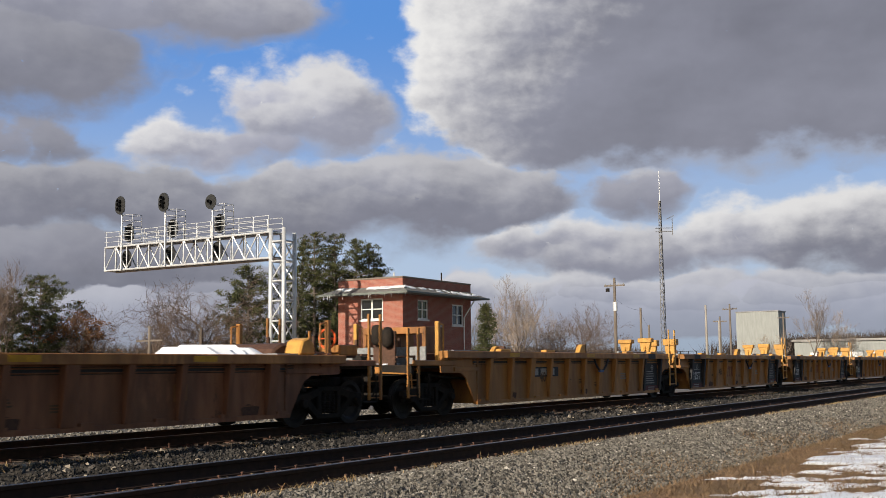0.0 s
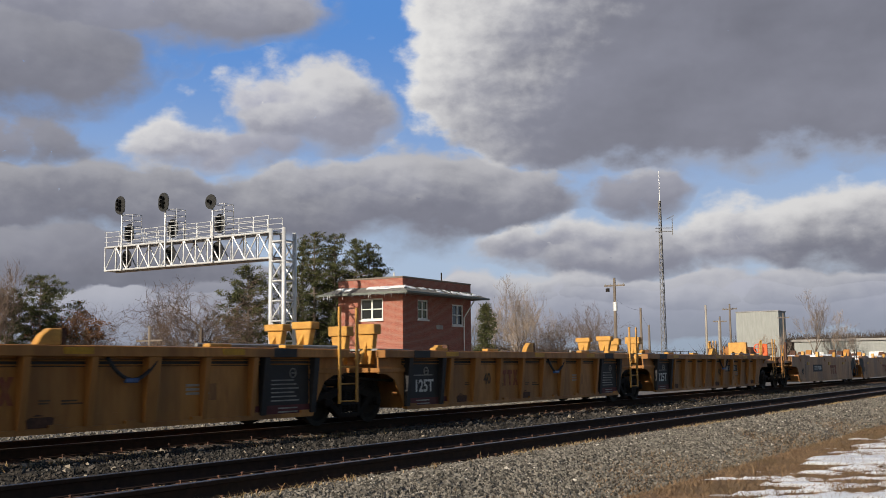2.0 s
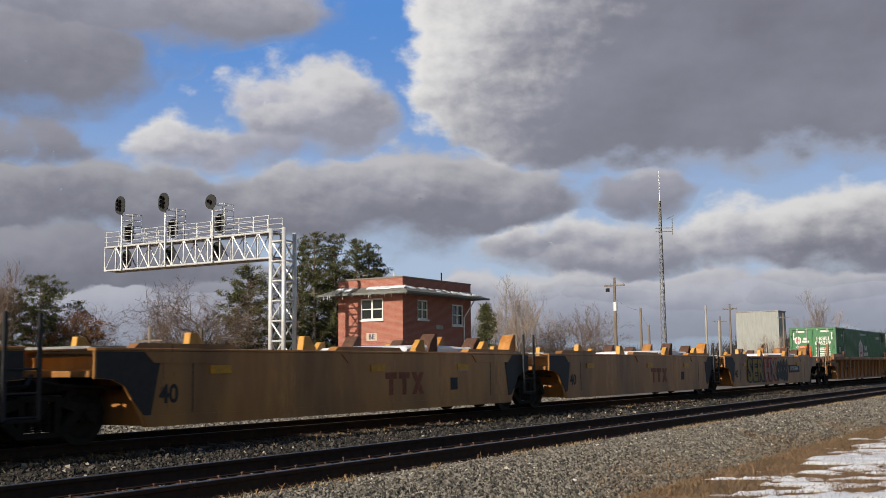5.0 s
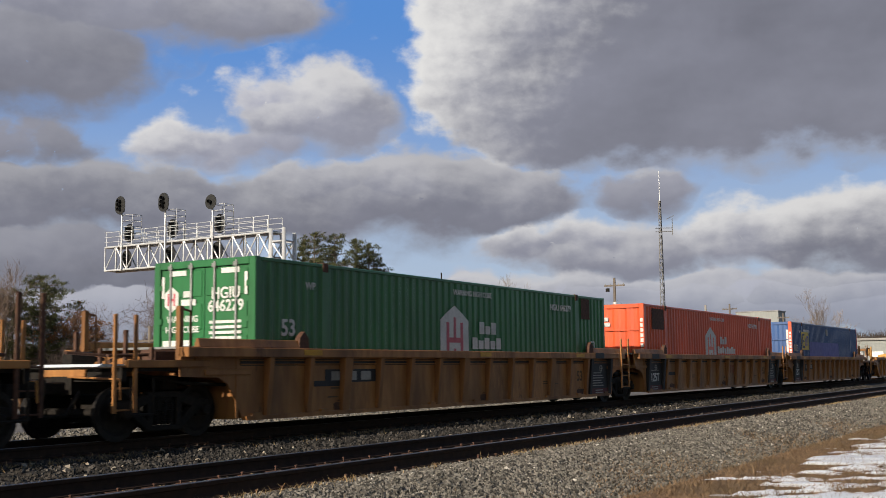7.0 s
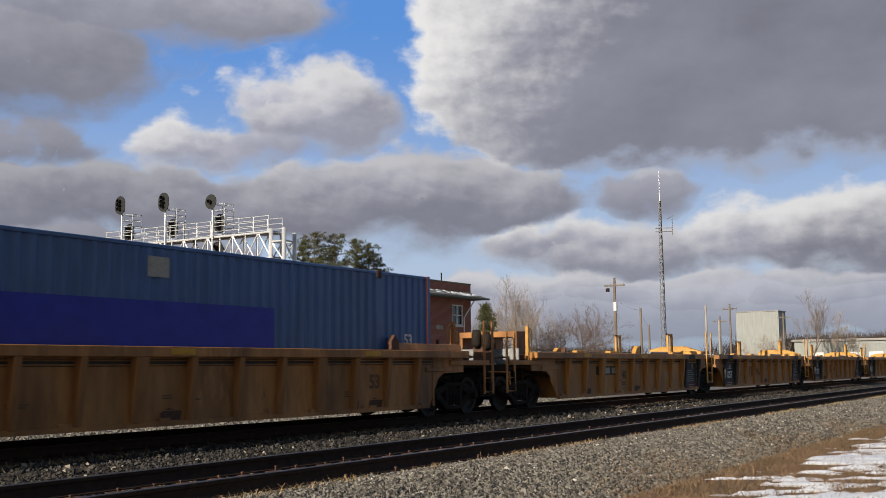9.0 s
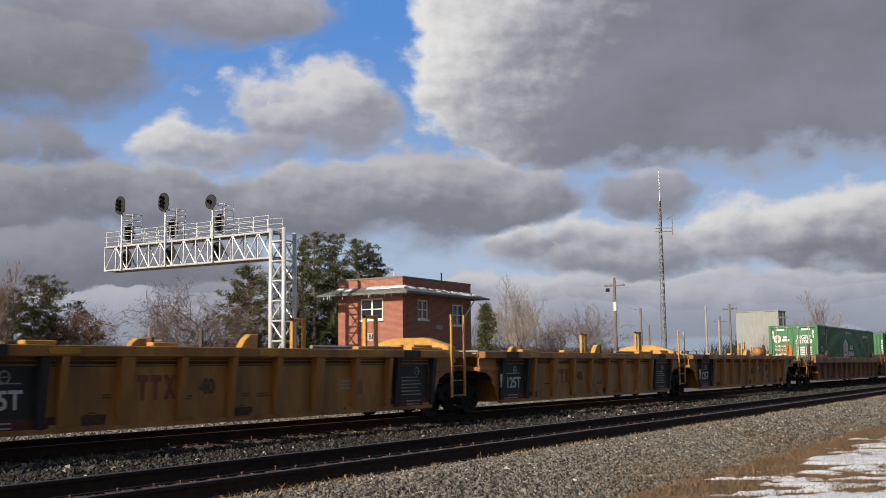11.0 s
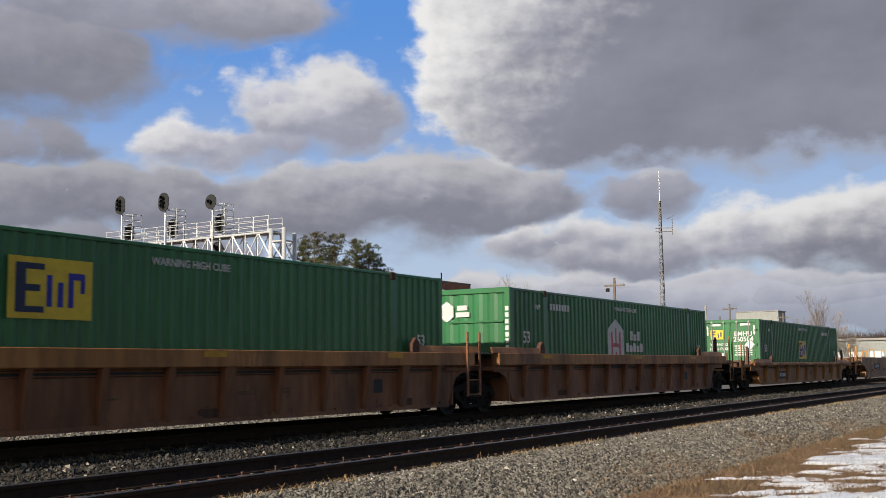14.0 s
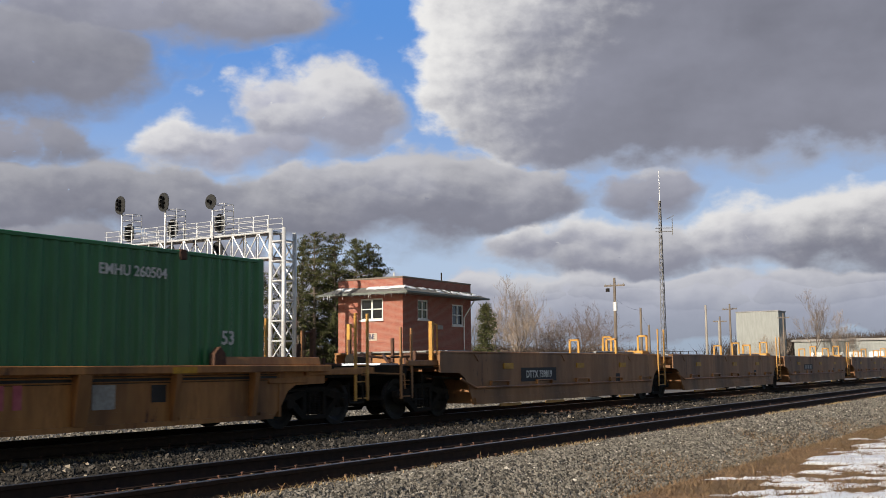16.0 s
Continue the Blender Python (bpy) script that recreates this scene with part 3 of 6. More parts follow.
    for x in (1.65, L - 3.05):
        dark = {"ribbed": (ends[0] == "join" if x < 3 else ends[1] == "join")}.get(style, False)
        if dark:
            part("black_panel", Shape().box(x, x + 1.35, -1.378, -1.373, zb + 0.02, zt - 0.2), BLACK, u, "black stencil panel with white lettering")
            part("sill_band", Shape().box(x + 0.1, x + 0.75, -1.546, -1.541, zt - 0.165, zt - 0.005), BLACK, u)
            part("maroon_stripe", Shape().box(x - 0.3 if x > 3 else x, x + 1.35 if x > 3 else x + 1.7, -1.384, -1.380, zb + 0.03, zb + 0.23), MAROON, u)
            part("round_emblem", Shape().ring((x + 0.82, -1.383, zt - 0.46), 0.085, 0.014, "y").tube((x + 0.78, -1.383, zt - 0.46), (x + 0.86, -1.383, zt - 0.46), 0.012), OLDWHITE, u)
            if x < 3:
                lettering("125T", 0.38, NEAR(x + 0.72, zb + 0.48, -1.384), WHITE, u)
                part("stencil_bar", Shape().box(x + 0.3, x + 1.1, -1.384, -1.385, zb + 0.72, zb + 0.74), OLDWHITE, u)
            else:
                for k in range(6):
                    part("stencil_bar", Shape().box(x + 0.2, x + 1.0 - 0.07 * (k % 3), -1.384, -1.385, zb + 0.30 + 0.075 * k, zb + 0.325 + 0.075 * k), OLDWHITE, u)
            for k in range(2):
                part("stencil_bar", Shape().box(x + 0.4, x + 0.95, -1.388, -1.385, zb + 0.09 + 0.07 * k, zb + 0.115 + 0.07 * k), OLDWHITE, u)
    ysf = -y_side - (0.006 if style in ("ribbed", "deep", "low") else 0.003)
    for k, x in enumerate((3.1, L * 0.5, L - 4.3)):
        if style in ("ribbed", "deep", "low"):
            part("sill_reflector", Shape().box(x, x + 0.55, -1.546, -1.541, zt - 0.13, zt - 0.03), REFLEX, u)
        else:
            part("side_reflector", Shape().box(x, x + 0.5, ysf - 0.022, ysf, zt - 0.42, zt - 0.28), REFLEX, u)
    if not (style == "smooth" and marks):
        part("data_plate", Shape().box(L - 4.6, L - 4.28, ysf - 0.002, ysf + 0.002, zb + 0.38, zb + 0.66), (BLACK, YELLOW_B)[style == "ribbed"], u)
    def faded_letters(x, z, y, w, h, paint_):
        """Two tees and a cross, as plain strokes."""
        for q in range(2):
            xa = x + q * w * 0.34
            part("faded_logo_bar", Shape().box(xa, xa + w * 0.28, y - 0.004, y, z + h * 0.72, z + h).box(xa + w * 0.09, xa + w * 0.19, y - 0.004, y, z, z + h * 0.72), paint_, u)
        xa = x + w * 0.68
        part("faded_logo_bar", Shape().prism([(xa, z), (xa + w * 0.11, z), (xa + w * 0.32, z + h), (xa + w * 0.21, z + h)], y - 0.004, y), paint_, u)
        part("faded_logo_bar", Shape().prism([(xa + w * 0.21, z), (xa + w * 0.32, z), (xa + w * 0.11, z + h), (xa, z + h)], y - 0.009, y - 0.005), paint_, u)

    if style == "ribbed" and fittings in ("funnel", "posts"):
        last = ends[1] == "end"
        lettering("40", 0.36, NEAR(8.78 if last else (5.3 if fittings == "funnel" else 6.5), zb + 0.60, -1.378), FADEDBLACK, u)
        if not marks:
            faded_letters(6.10 if fittings == "funnel" else 4.92, zb + 0.42, -1.370, 0.84, 0.40, FADEDRED)
        for q in range(3):
            part("stencil_bar", Shape().box(L - 5.0, L - 4.45, -1.373, -1.369, zb + 0.48 + 0.07 * q, zb + 0.52 + 0.07 * q), OLDWHITE, u)
    if style == "ribbed" and fittings == "none" and zt > 1.4 and not marks:
        faded_letters(10.58, zb + 0.55, -1.370, 0.95, 0.34, FADEDRED)
    if style == "ribbed" and fittings == "none" and zt > 1.4:
        lettering("53", 0.40, NEAR(L - 3.75, zb + 0.6, -1.373), FADEDBLACK, u)
        part("stencil_bar", Shape().box(3.6, 4.5, -1.375, -1.371, zb + 0.55, zb + 0.66), BLACK, u)
    if style == "low":
        lettering("53", 0.40, NEAR(10.9, zb + 0.48, -1.373), BLACK, u)
        part("data_box", Shape().box(14.0, 14.45, -1.377, -1.372, zb + 0.3, zb + 0.68), OLDWHITE, u)
        part("faded_logo_bar", Shape().box(12.2, 12.45, -1.375, -1.371, zb + 0.35, zb + 0.7).box(12.6, 12.75, -1.375, -1.371, zb + 0.35, zb + 0.7), PINK, u)
    if style == "smooth":
        lettering("40", 0.42, NEAR(2.15, zb + 0.5, -1.506), BLACK, u)
        part("seam", Shape().box(2.68, 2.70, -1.505, -1.499, zb + 0.2, zt - 0.06), BLACK, u)
        part("seam", Shape().box(L - 2.7, L - 2.68, -1.505, -1.499, zb + 0.2, zt - 0.06), BLACK, u)
        faded_letters(8.35, zb + 0.32, -1.502, 1.5, 0.48, FADEDRED)
        part("notice", Shape().box(L - 4.2, L - 3.8, -1.508, -1.502, zt - 0.44, zt - 0.28), OLDWHITE, u)
    if style in ("smooth",):
        shape_ = [(0.64, zt - 0.06), (0.64, arch + 0.01), (0.95, arch - 0.01), (1.22, arch - 0.12), (1.41, arch - 0.37), (1.62, zb + 0.19), (1.76, zb + 0.19), (1.98, zt - 0.06)]
        for e, flip in ((ends[0], False), (ends[1], True)):
            if e == "join":
                part("black_end_panel", Shape().prism([((L - x if flip else x), z) for x, z in shape_], -1.512, -1.502), BLACK, u, "black painted end panel")
    if marks:
        xm = {"DTTX 466881": 5.2}.get(marks, 10.3 if style == "ribbed" and fittings != "none" and ends[1] == "end" else 4.85 if style == "ribbed" and L > 17 else 11.65 if ends == ("join", "end") and style == "smooth" else L * 0.34)
        part("mark_panel", Shape().box(xm - (0.80 if style == "low" else 1.05), xm + (0.80 if style == "low" else 1.05), ysf - 0.004, ysf - 0.001, zt - 0.76, zt - 0.40) if marks != "bars" else Shape().box(xm - 0.9, xm + 0.9, ysf - 0.004, ysf - 0.001, zt - 0.66, zt - 0.40), BLACK, u, "black panel with the car's stencilled marks")
        if marks == "bars":
            for k in range(3):
                part("stencil_bar", Shape().box(xm - 0.7 + k * 0.5, xm - 0.35 + k * 0.5, ysf - 0.008, ysf - 0.005, zt - 0.62, zt - 0.44), OLDWHITE, u)
        else:
            lettering(marks, 0.26 if zt > 1.3 else 0.24, NEAR(xm + (0.08 if style == "low" else 0), zt - 0.58, ysf - 0.008), WHITE, u, "", 0.78 if style == "low" else 1.0)
    if style == "ribbed" and fittings == "funnel":
        hose = Shape()
        loop = [(8.5 + 1.04 * q / 10, 0.34 * (1 - (2 * q / 10 - 1) ** 2)) for q in range(11)]
        for (xa, da), (xb, db) in zip(loop, loop[1:]):
            hose.tube((xa, -1.50, 1.31 - da), (xb, -1.50, 1.31 - db), 0.032, sides=7)
        part("air_hose", hose, BLACK, u, "black hose hung in a loop on the side")
        part("hose_tag", Shape().box(8.86, 9.12, -1.54, -1.46, 0.925, 0.995), BLUE, u, "blue tag on the hose", bevel=0.012)
    if style in ("ribbed", "deep"):
        rs = random.Random(int(L * 100) + len(ends[0]))
        for k in range(4):
            x = rs.uniform(3.4, L - 4.6)
            w, h, z = rs.uniform(0.2, 0.5), rs.uniform(0.04, 0.07), rs.uniform(zb + 0.28, zb + 0.5)
            for q in range(rs.choice((1, 2, 3))):
                part("stencil_bar", Shape().box(x, x + w * rs.uniform(0.7, 1.0), -1.371, -1.367, z + q * h * 0.9, z + q * h * 0.9 + h * 0.5), FADEDBLACK, u)
        for k in range(3):
            x = (0.22, 0.5, 0.8)[k] * L + rs.uniform(-0.5, 0.5)
            part("scuff_plate", Shape().prism([(x, zb + 0.08), (x + 0.42, zb + 0.08), (x + 0.46, zb + 0.22), (x + 0.15, zb + 0.28), (x - 0.03, zb + 0.2)], -1.372, -1.366), RUSTIRON, u, "rust-eaten patch")
    for k, (e, x, sg) in enumerate(((ends[0], 0.0, 1), (ends[1], L, -1))):
        # brake rigging and pipes round the truck
        part("train_pipe", Shape().tube((x + sg * 0.3, -1.12, arch - 0.10), (x + sg * 1.5, -1.12, arch - 0.16), 0.03).tube((x + sg * 0.3, -1.12, arch - 0.10), (x - sg * 0.2, -0.6, arch + 0.05), 0.03), IRON, u)
        part("slack_adjuster", Shape().tube((x + sg * 0.25, -0.62, 0.84), (x + sg * 1.6, -0.62, 0.80), 0.05, sides=8), RUSTIRON, u)
        part("side_bearing", Shape().box(*sorted((x + sg * 0.16, x + sg * 0.5)), -0.85, -0.5, 0.78, arch + 0.02), IRON, u, bevel=0.02)
        if e == "end":
            part("release_lever", Shape().tube((x - sg * 1.28, -1.4, 0.98), (x - sg * 1.28, -0.2, 1.02), 0.018).tube((x - sg * 1.28, -1.4, 0.98), (x - sg * 1.28, -1.42, 0.66), 0.018), paint, u)
            part("sill_step", Shape().tube((x - sg * 1.1, -1.44, arch), (x - sg * 1.1, -1.46, 0.42), 0.022).tube((x - sg * 1.1, -1.46, 0.42), (x - sg * 0.62, -1.46, 0.42), 0.022).tube((x - sg * 0.62, -1.46, 0.42), (x - sg * 0.62, -1.44, arch), 0.022), IRON, u)
            part("deck_rail", Shape().box(*sorted((x - sg * 1.15, x + sg * 0.7)), -1.42, -1.34, arch + 0.16, arch + 0.28), paint, u, bevel=0.012)
            part("control_valve", Shape().box(*sorted((x + sg * 0.55, x + sg * 0.95)), -1.2, -0.8, zt - 0.32, zt + 0.02).lathe([(0.0, -0.1), (0.1, -0.1), (0.1, 0.12), (0.0, 0.14)], (x + sg * 0.75, -1.25, zt - 0.14), "y", 10), IRON, u, bevel=0.015)
            part("pipe_run", Shape().tube((x - sg * 1.1, -0.9, arch + 0.36), (x + sg * 1.3, -0.9, arch + 0.40), 0.028).tube((x - sg * 1.1, 0.1, arch + 0.42), (x + sg * 1.3, 0.1, arch + 0.30), 0.028).tube((x - sg * 0.4, -0.9, arch + 0.15), (x - sg * 0.4, -0.9, arch + 0.36), 0.028), RUSTIRON, u)
            if fittings in ("funnel", "posts") and k == 0:
                part("stowage_frame", Shape().box(x + sg * 0.1, x + sg * 0.9, -0.9, 0.9, zt + 0.42, zt + 0.58).box(x + sg * 0.1, x + sg * 0.9, -0.9, -0.8, zt - 0.1, zt + 0.42).box(x + sg * 0.1, x + sg * 0.9, 0.8, 0.9, zt - 0.1, zt + 0.42).box(x + sg * 0.1, x + sg * 0.9, -0.06, 0.06, zt - 0.1, zt + 0.42), YELLOW_B, u, "brown-ochre stowage frame", bevel=0.012)
                for q in (-0.55, -0.25):
                    part("brake_reservoir", Shape().lathe([(0.0, -0.24), (0.09, -0.22), (0.13, -0.14), (0.13, 0.14), (0.09, 0.22), (0.0, 0.24)], (x - sg * 0.95, q, zt + 0.42 + 0.2 * q), "z", 12), IRON, u, smooth=True)
                part("reservoir_bracket", Shape().box(x - sg * 0.85 - 0.03, x - sg * 0.85 + 0.03, -0.7, -0.1, arch + 0.1, zt + 0.45), RUSTIRON, u)
                part("end_plate", Shape().box(x - sg * 0.35 - 0.02, x - sg * 0.35 + 0.02, -1.2, 1.2, arch + 0.16, zt + 0.1), GREY, u, "dull galvanised end plate")
            for yy in (-1.18, 1.18):
                part("grab_hoop", Shape().tube((x + sg * 0.45, yy, zt - 0.2), (x + sg * 0.45, yy, zt + 0.62), 0.02).tube((x + sg * 0.45, yy, zt + 0.62), (x + sg * 0.2, yy, zt + 0.66), 0.02).box(x + sg * 0.2 - 0.045, x + sg * 0.2 + 0.045, yy - 0.045, yy + 0.045, zt - 0.3, zt + 0.70), (RUSTIRON if style in ("smooth", "deep", "low") else top), u)
            part("cross_beam", Shape().box(*sorted((x + sg * 0.36, x + sg * 0.52)), -1.4, 1.4, arch + 0.16, arch + 0.42), paint, u, bevel=0.015)
    return u


# ---- containers ----
def corrugated(x0, x1, y, z0, z1, depth=0.035, pitch=0.278):
    s = Shape()
    n = max(1, round((x1 - x0) / pitch))
    p = (x1 - x0) / n
    xs = []
    for k in range(n):
        xs += [(x0 + k * p, 0), (x0 + (k + 0.30) * p, 0), (x0 + (k + 0.5) * p, depth), (x0 + (k + 0.80) * p, depth)]
    xs.append((x1, 0))
    sg = 1 if y < 0 else -1
    v = [(x, y + sg * d, z) for x, d in xs for z in (z0, z1)]
    return s.add(v, [(2 * i, 2 * i + 2, 2 * i + 3, 2 * i + 1) for i in range(len(xs) - 1)])


CL, CH = 16.15, 2.90


def container(label, paint, doors, end_paint=None, mark="", number="", emblem="house"):
    """A 53-foot box; x from its forward end, z from its floor."""
    c = thing("shipping_container", label, "container", pose(0, 0, 0), "containers in the wells")
    end_paint = end_paint or paint
    fr = Shape()
    for x in (0, CL - 0.16):
        for y in (-1.3, 1.14):
            fr.box(x, x + 0.16, y, y + 0.16, 0.0, CH)
    for y in (-1.3, 1.2):
        fr.box(0.16, CL - 0.16, y, y + 0.10, 0.0, 0.15)
        fr.box(0.16, CL - 0.16, y, y + 0.06, CH - 0.08, CH - 0.01)
    part("frame", fr, paint, c, bevel=0.012)
    part("roof", Shape().box(0.1, CL - 0.1, -1.25, 1.25, CH - 0.05, CH - 0.02), paint, c)
    part("floor", Shape().box(0.1, CL - 0.1, -1.2, 1.2, 0.02, 0.15), paint, c)
    if end_paint is not paint:
        for y in (-1.3, 1.14):
            for x in (0.0, CL - 0.16):
                part("corner_post", Shape().box(x - 0.004, x + 0.04, y - 0.004, y + 0.164, 0, CH), end_paint, c, bevel=0.005)
    for xp in (1.98, 13.97):
        for y in (-1, 1):
            post = part("post", Shape().box(xp, xp + 0.2, *sorted((y * 1.2, y * 1.303)), 0.0, CH), paint, c, bevel=0.01)
            part("lift_casting", Shape().box(xp + 0.02, xp + 0.2, *sorted((y * 1.15, y * 1.318)), CH - 0.17, CH + 0.01), RUSTIRON, post, "worn steel lifting casting", bevel=0.015)
    for y in (-1.29, 1.29):
        for x0, x1 in ((0.16, 1.98), (2.18, 13.97), (14.17, CL - 0.16)):
            part("side_wall", corrugated(x0, x1, y, 0.15, CH - 0.08), paint, c)
    part("rear_wall", Shape().box(CL - 0.08, CL - 0.03, -1.14, 1.14, 0.1, CH - 0.05), end_paint, c)
    if doors:
        for z0, z1 in ((CH - 0.14, CH), (0.0, 0.14)):
            part("door_header", Shape().box(0.0, 0.16, -1.14, 1.14, z0, z1), paint, c, bevel=0.01)
        for y0, y1 in ((-1.13, -0.01), (0.01, 1.13)):
            d = part("door", Shape().box(0.05, 0.10, y0, y1, 0.15, CH - 0.15), end_paint, c)
            for k in range(4):
                z = 0.32 + k * 0.63
                part("door_panel", Shape().box(0.028, 0.05, y0 + 0.05, y1 - 0.05, z, z + 0.50), end_paint, d, bevel=0.02)
            for yy in (y0 + 0.3, y1 - 0.28):
                part("lock_rod", Shape().tube((0.0, yy, 0.05), (0.0, yy, CH - 0.04), 0.022, sides=8).box(-0.03, 0.03, yy - 0.05, yy + 0.05, 1.0, 1.06).box(-0.03, 0.03, yy - 0.05, yy + 0.05, 0.08, 0.16).box(-0.03, 0.03, yy - 0.05, yy + 0.05, CH - 0.16, CH - 0.08), GREY, d, "galvanised locking bar")
            for k in range(4):
                yy = y0 - 0.02 if y0 < 0 and y1 < 0 else y1 + 0.02
                part("hinge", Shape().box(0.0, 0.05, yy - 0.07, yy + 0.07, 0.4 + k * 0.65, 0.5 + k * 0.65), paint, d)
        for y0, y1, z0, z1 in ((-1.1, -1.03, 2.2, 2.62), (1.03, 1.1, 2.2, 2.62), (-0.9, -0.45, 2.62, 2.72), (0.45, 0.9, 2.62, 2.72), (0.35, 1.05, 1.10, 1.38)):
            part("reflector_strip", Shape().box(0.012, 0.024, y0, y1, z0, z1), WHITE, c)
        lettering(mark, 0.30, END(-0.56, 2.24, 0.018), WHITE, c)
        lettering(number, 0.30, END(-0.56, 2.0, 0.018), WHITE, c)
        for k in range(5):
            part("stencil_bar", Shape().box(0.014, 0.026, -0.95, -0.15 - 0.04 * (k % 2), 1.28 + 0.10 * k, 1.335 + 0.10 * k), WHITE, c)
        lettering("WARNING", 0.17, END(0.55, 1.78, 0.018), WHITE, c)
        lettering("HIGH CUBE", 0.17, END(0.55, 1.58, 0.018), WHITE, c)
        if emblem == "house":
            hexa = [(0.84 + 0.21 * math.cos(radians(60 * k + 30)), 2.17 + 0.25 * math.sin(radians(60 * k + 30))) for k in range(6)]
            part("hexagon_emblem", Shape().prism(hexa, 0.016, 0.026, "x"), WHITE, c)
            part("sign_bar", Shape().box(0.010, 0.015, 0.90, 0.94, 2.05, 2.29), PINK, c)
            part("sign_bar", Shape().box(0.010, 0.015, 0.74, 0.78, 2.05, 2.29), PINK, c)
            part("sign_bar", Shape().box(0.010, 0.015, 0.78, 0.90, 2.14, 2.19), PINK, c)
            part("name_bar", Shape().box(0.014, 0.026, 0.30, 0.52, 2.20, 2.32), WHITE, c)
            part("name_bar", Shape().box(0.014, 0.026, 0.20, 0.58, 2.04, 2.16), WHITE, c)
        else:
            part("yellow_sign", Shape().box(0.014, 0.026, 0.35, 0.93, 2.02, 2.44), SIGNYEL, c)
            part("sign_bar", Shape().box(0.008, 0.013, 0.80, 0.88, 2.07, 2.39), NAVY, c)
            part("sign_bar", Shape().box(0.008, 0.013, 0.68, 0.80, 2.07, 2.12), NAVY, c)
            part("sign_bar", Shape().box(0.008, 0.013, 0.70, 0.80, 2.21, 2.26), NAVY, c)
            part("sign_bar", Shape().box(0.008, 0.013, 0.68, 0.80, 2.34, 2.39), NAVY, c)
            part("sign_bar", Shape().box(0.008, 0.013, 0.42, 0.48, 2.12, 2.34), NAVY, c)
            part("sign_bar", Shape().box(0.008, 0.013, 0.55, 0.60, 2.07, 2.30), NAVY, c)
            part("diamond_placard", Shape().prism([(-0.84, 2.0), (-0.62, 1.76), (-0.84, 1.52), (-1.06, 1.76)], 0.006, 0.014, "x"), WHITE, c)
    else:
        w = corrugated(-1.14, 1.14, -0.04, 0.14, CH - 0.12, 0.03, 0.5)
        w.v = [(0.08 + y, -x, z) for x, y, z in w.v]
        part("front_wall", w, paint, c)
        for z0, z1 in ((CH - 0.14, CH), (0.0, 0.16)):
            part("header", Shape().box(0.0, 0.16, -1.14, 1.14, z0, z1), paint, c, bevel=0.01)
        for k in range(3):
            part("rib", Shape().box(0.0, 0.05, -1.1, 0.55, 0.75 + k * 0.62, 0.80 + k * 0.62), paint, c)
        if emblem == "house":
            hexa = [(0.62 + 0.24 * math.cos(radians(60 * k + 30)), 2.3 + 0.28 * math.sin(radians(60 * k + 30))) for k in range(6)]
            part("hexagon_emblem", Shape().prism(hexa, 0.0, 0.02, "x"), WHITE, c)
            part("name_bar", Shape().box(0.0, 0.02, -0.02, 0.30, 2.33, 2.46), WHITE, c)
            part("name_bar", Shape().box(0.0, 0.02, -0.08, 0.34, 2.15, 2.28), WHITE, c)
        for k in range(10):
            part("stencil_bar", Shape().box(-0.01, -0.005, -1.27, -1.17, 0.75 + k * 0.17, 0.87 + k * 0.17), WHITE, c)
        if mark == "53":
            lettering("53", 0.44, END(0.0, 2.12, -0.006), WHITE, c)
            part("placard", Shape().box(-0.005, 0.02, -0.25, 0.25, 1.45, 1.80), WHITE, c)
    # markings on the long side
    yo = -1.302
    if paint is not ORANGE:
        lettering("53", 0.44, NEAR(0.95, 1.58, yo), WHITE, c)
        lettering("53", 0.34, NEAR(15.2, 1.42, yo), WHITE, c)
    lettering("WP", 0.2, NEAR(1.62, 2.42, yo), WHITE, c)
    if number:
        lettering(mark + " " + number, 0.24, NEAR(13.0, 2.46, yo), WHITE, c)
    elif paint is ORANGE:
        lettering("HGIU 637993", 0.24, NEAR(13.0, 2.46, yo), WHITE, c)
    else:
        for k in range(7):
            part("stencil_bar", Shape().box(2.4 + 0.19 * k, 2.53 + 0.19 * k, yo - 0.002, yo + 0.003, 2.38, 2.56), WHITE, c)
    if paint is not BLUE:
        lettering("WARNING HIGH CUBE", 0.18, NEAR(8.0, 2.60, yo), WHITE, c)
    if emblem == "house":
        part("house_emblem", Shape().prism([(6.45, 0.9), (7.75, 0.9), (7.75, 1.93), (7.5, 2.08), (7.1, 2.28), (6.7, 2.08), (6.45, 1.93)], yo - 0.004, yo + 0.003), WHITE, c, "white gable-shaped emblem")
        tint = PINK if paint is GREEN else ORANGE
        part("sign_bar", Shape().box(6.72, 6.84, yo - 0.009, yo - 0.005, 1.0, 1.88), tint, c)
        part("sign_bar", Shape().box(7.36, 7.48, yo - 0.009, yo - 0.005, 1.0, 1.88), tint, c)
        part("sign_bar", Shape().box(6.84, 7.36, yo - 0.009, yo - 0.005, 1.40, 1.52), tint, c)
        part("sign_bar", Shape().box(7.05, 7.15, yo - 0.009, yo - 0.005, 1.52, 2.0), tint, c)
        part("sign_bar", Shape().box(7.05, 7.15, yo - 0.009, yo - 0.005, 0.92, 1.26), tint, c)
        for k in range(3):
            part("name_bar", Shape().box(8.30 + 0.30 * k, 8.54 + 0.30 * k, yo - 0.004, yo + 0.003, 1.63, 1.93 - 0.1 * (k == 1)), WHITE, c)
        for k in range(5 if paint is GREEN else 8):
            part("name_bar", Shape().box(7.95 + 0.30 * k, 8.19 + 0.30 * k, yo - 0.004, yo + 0.003, 1.26, 1.54 - 0.07 * (k % 2)), WHITE, c)
    else:
        xs, zc = (1.95, 1.98) if paint is BLUE else ((7.1, 1.58) if doors else (4.35, 2.03))
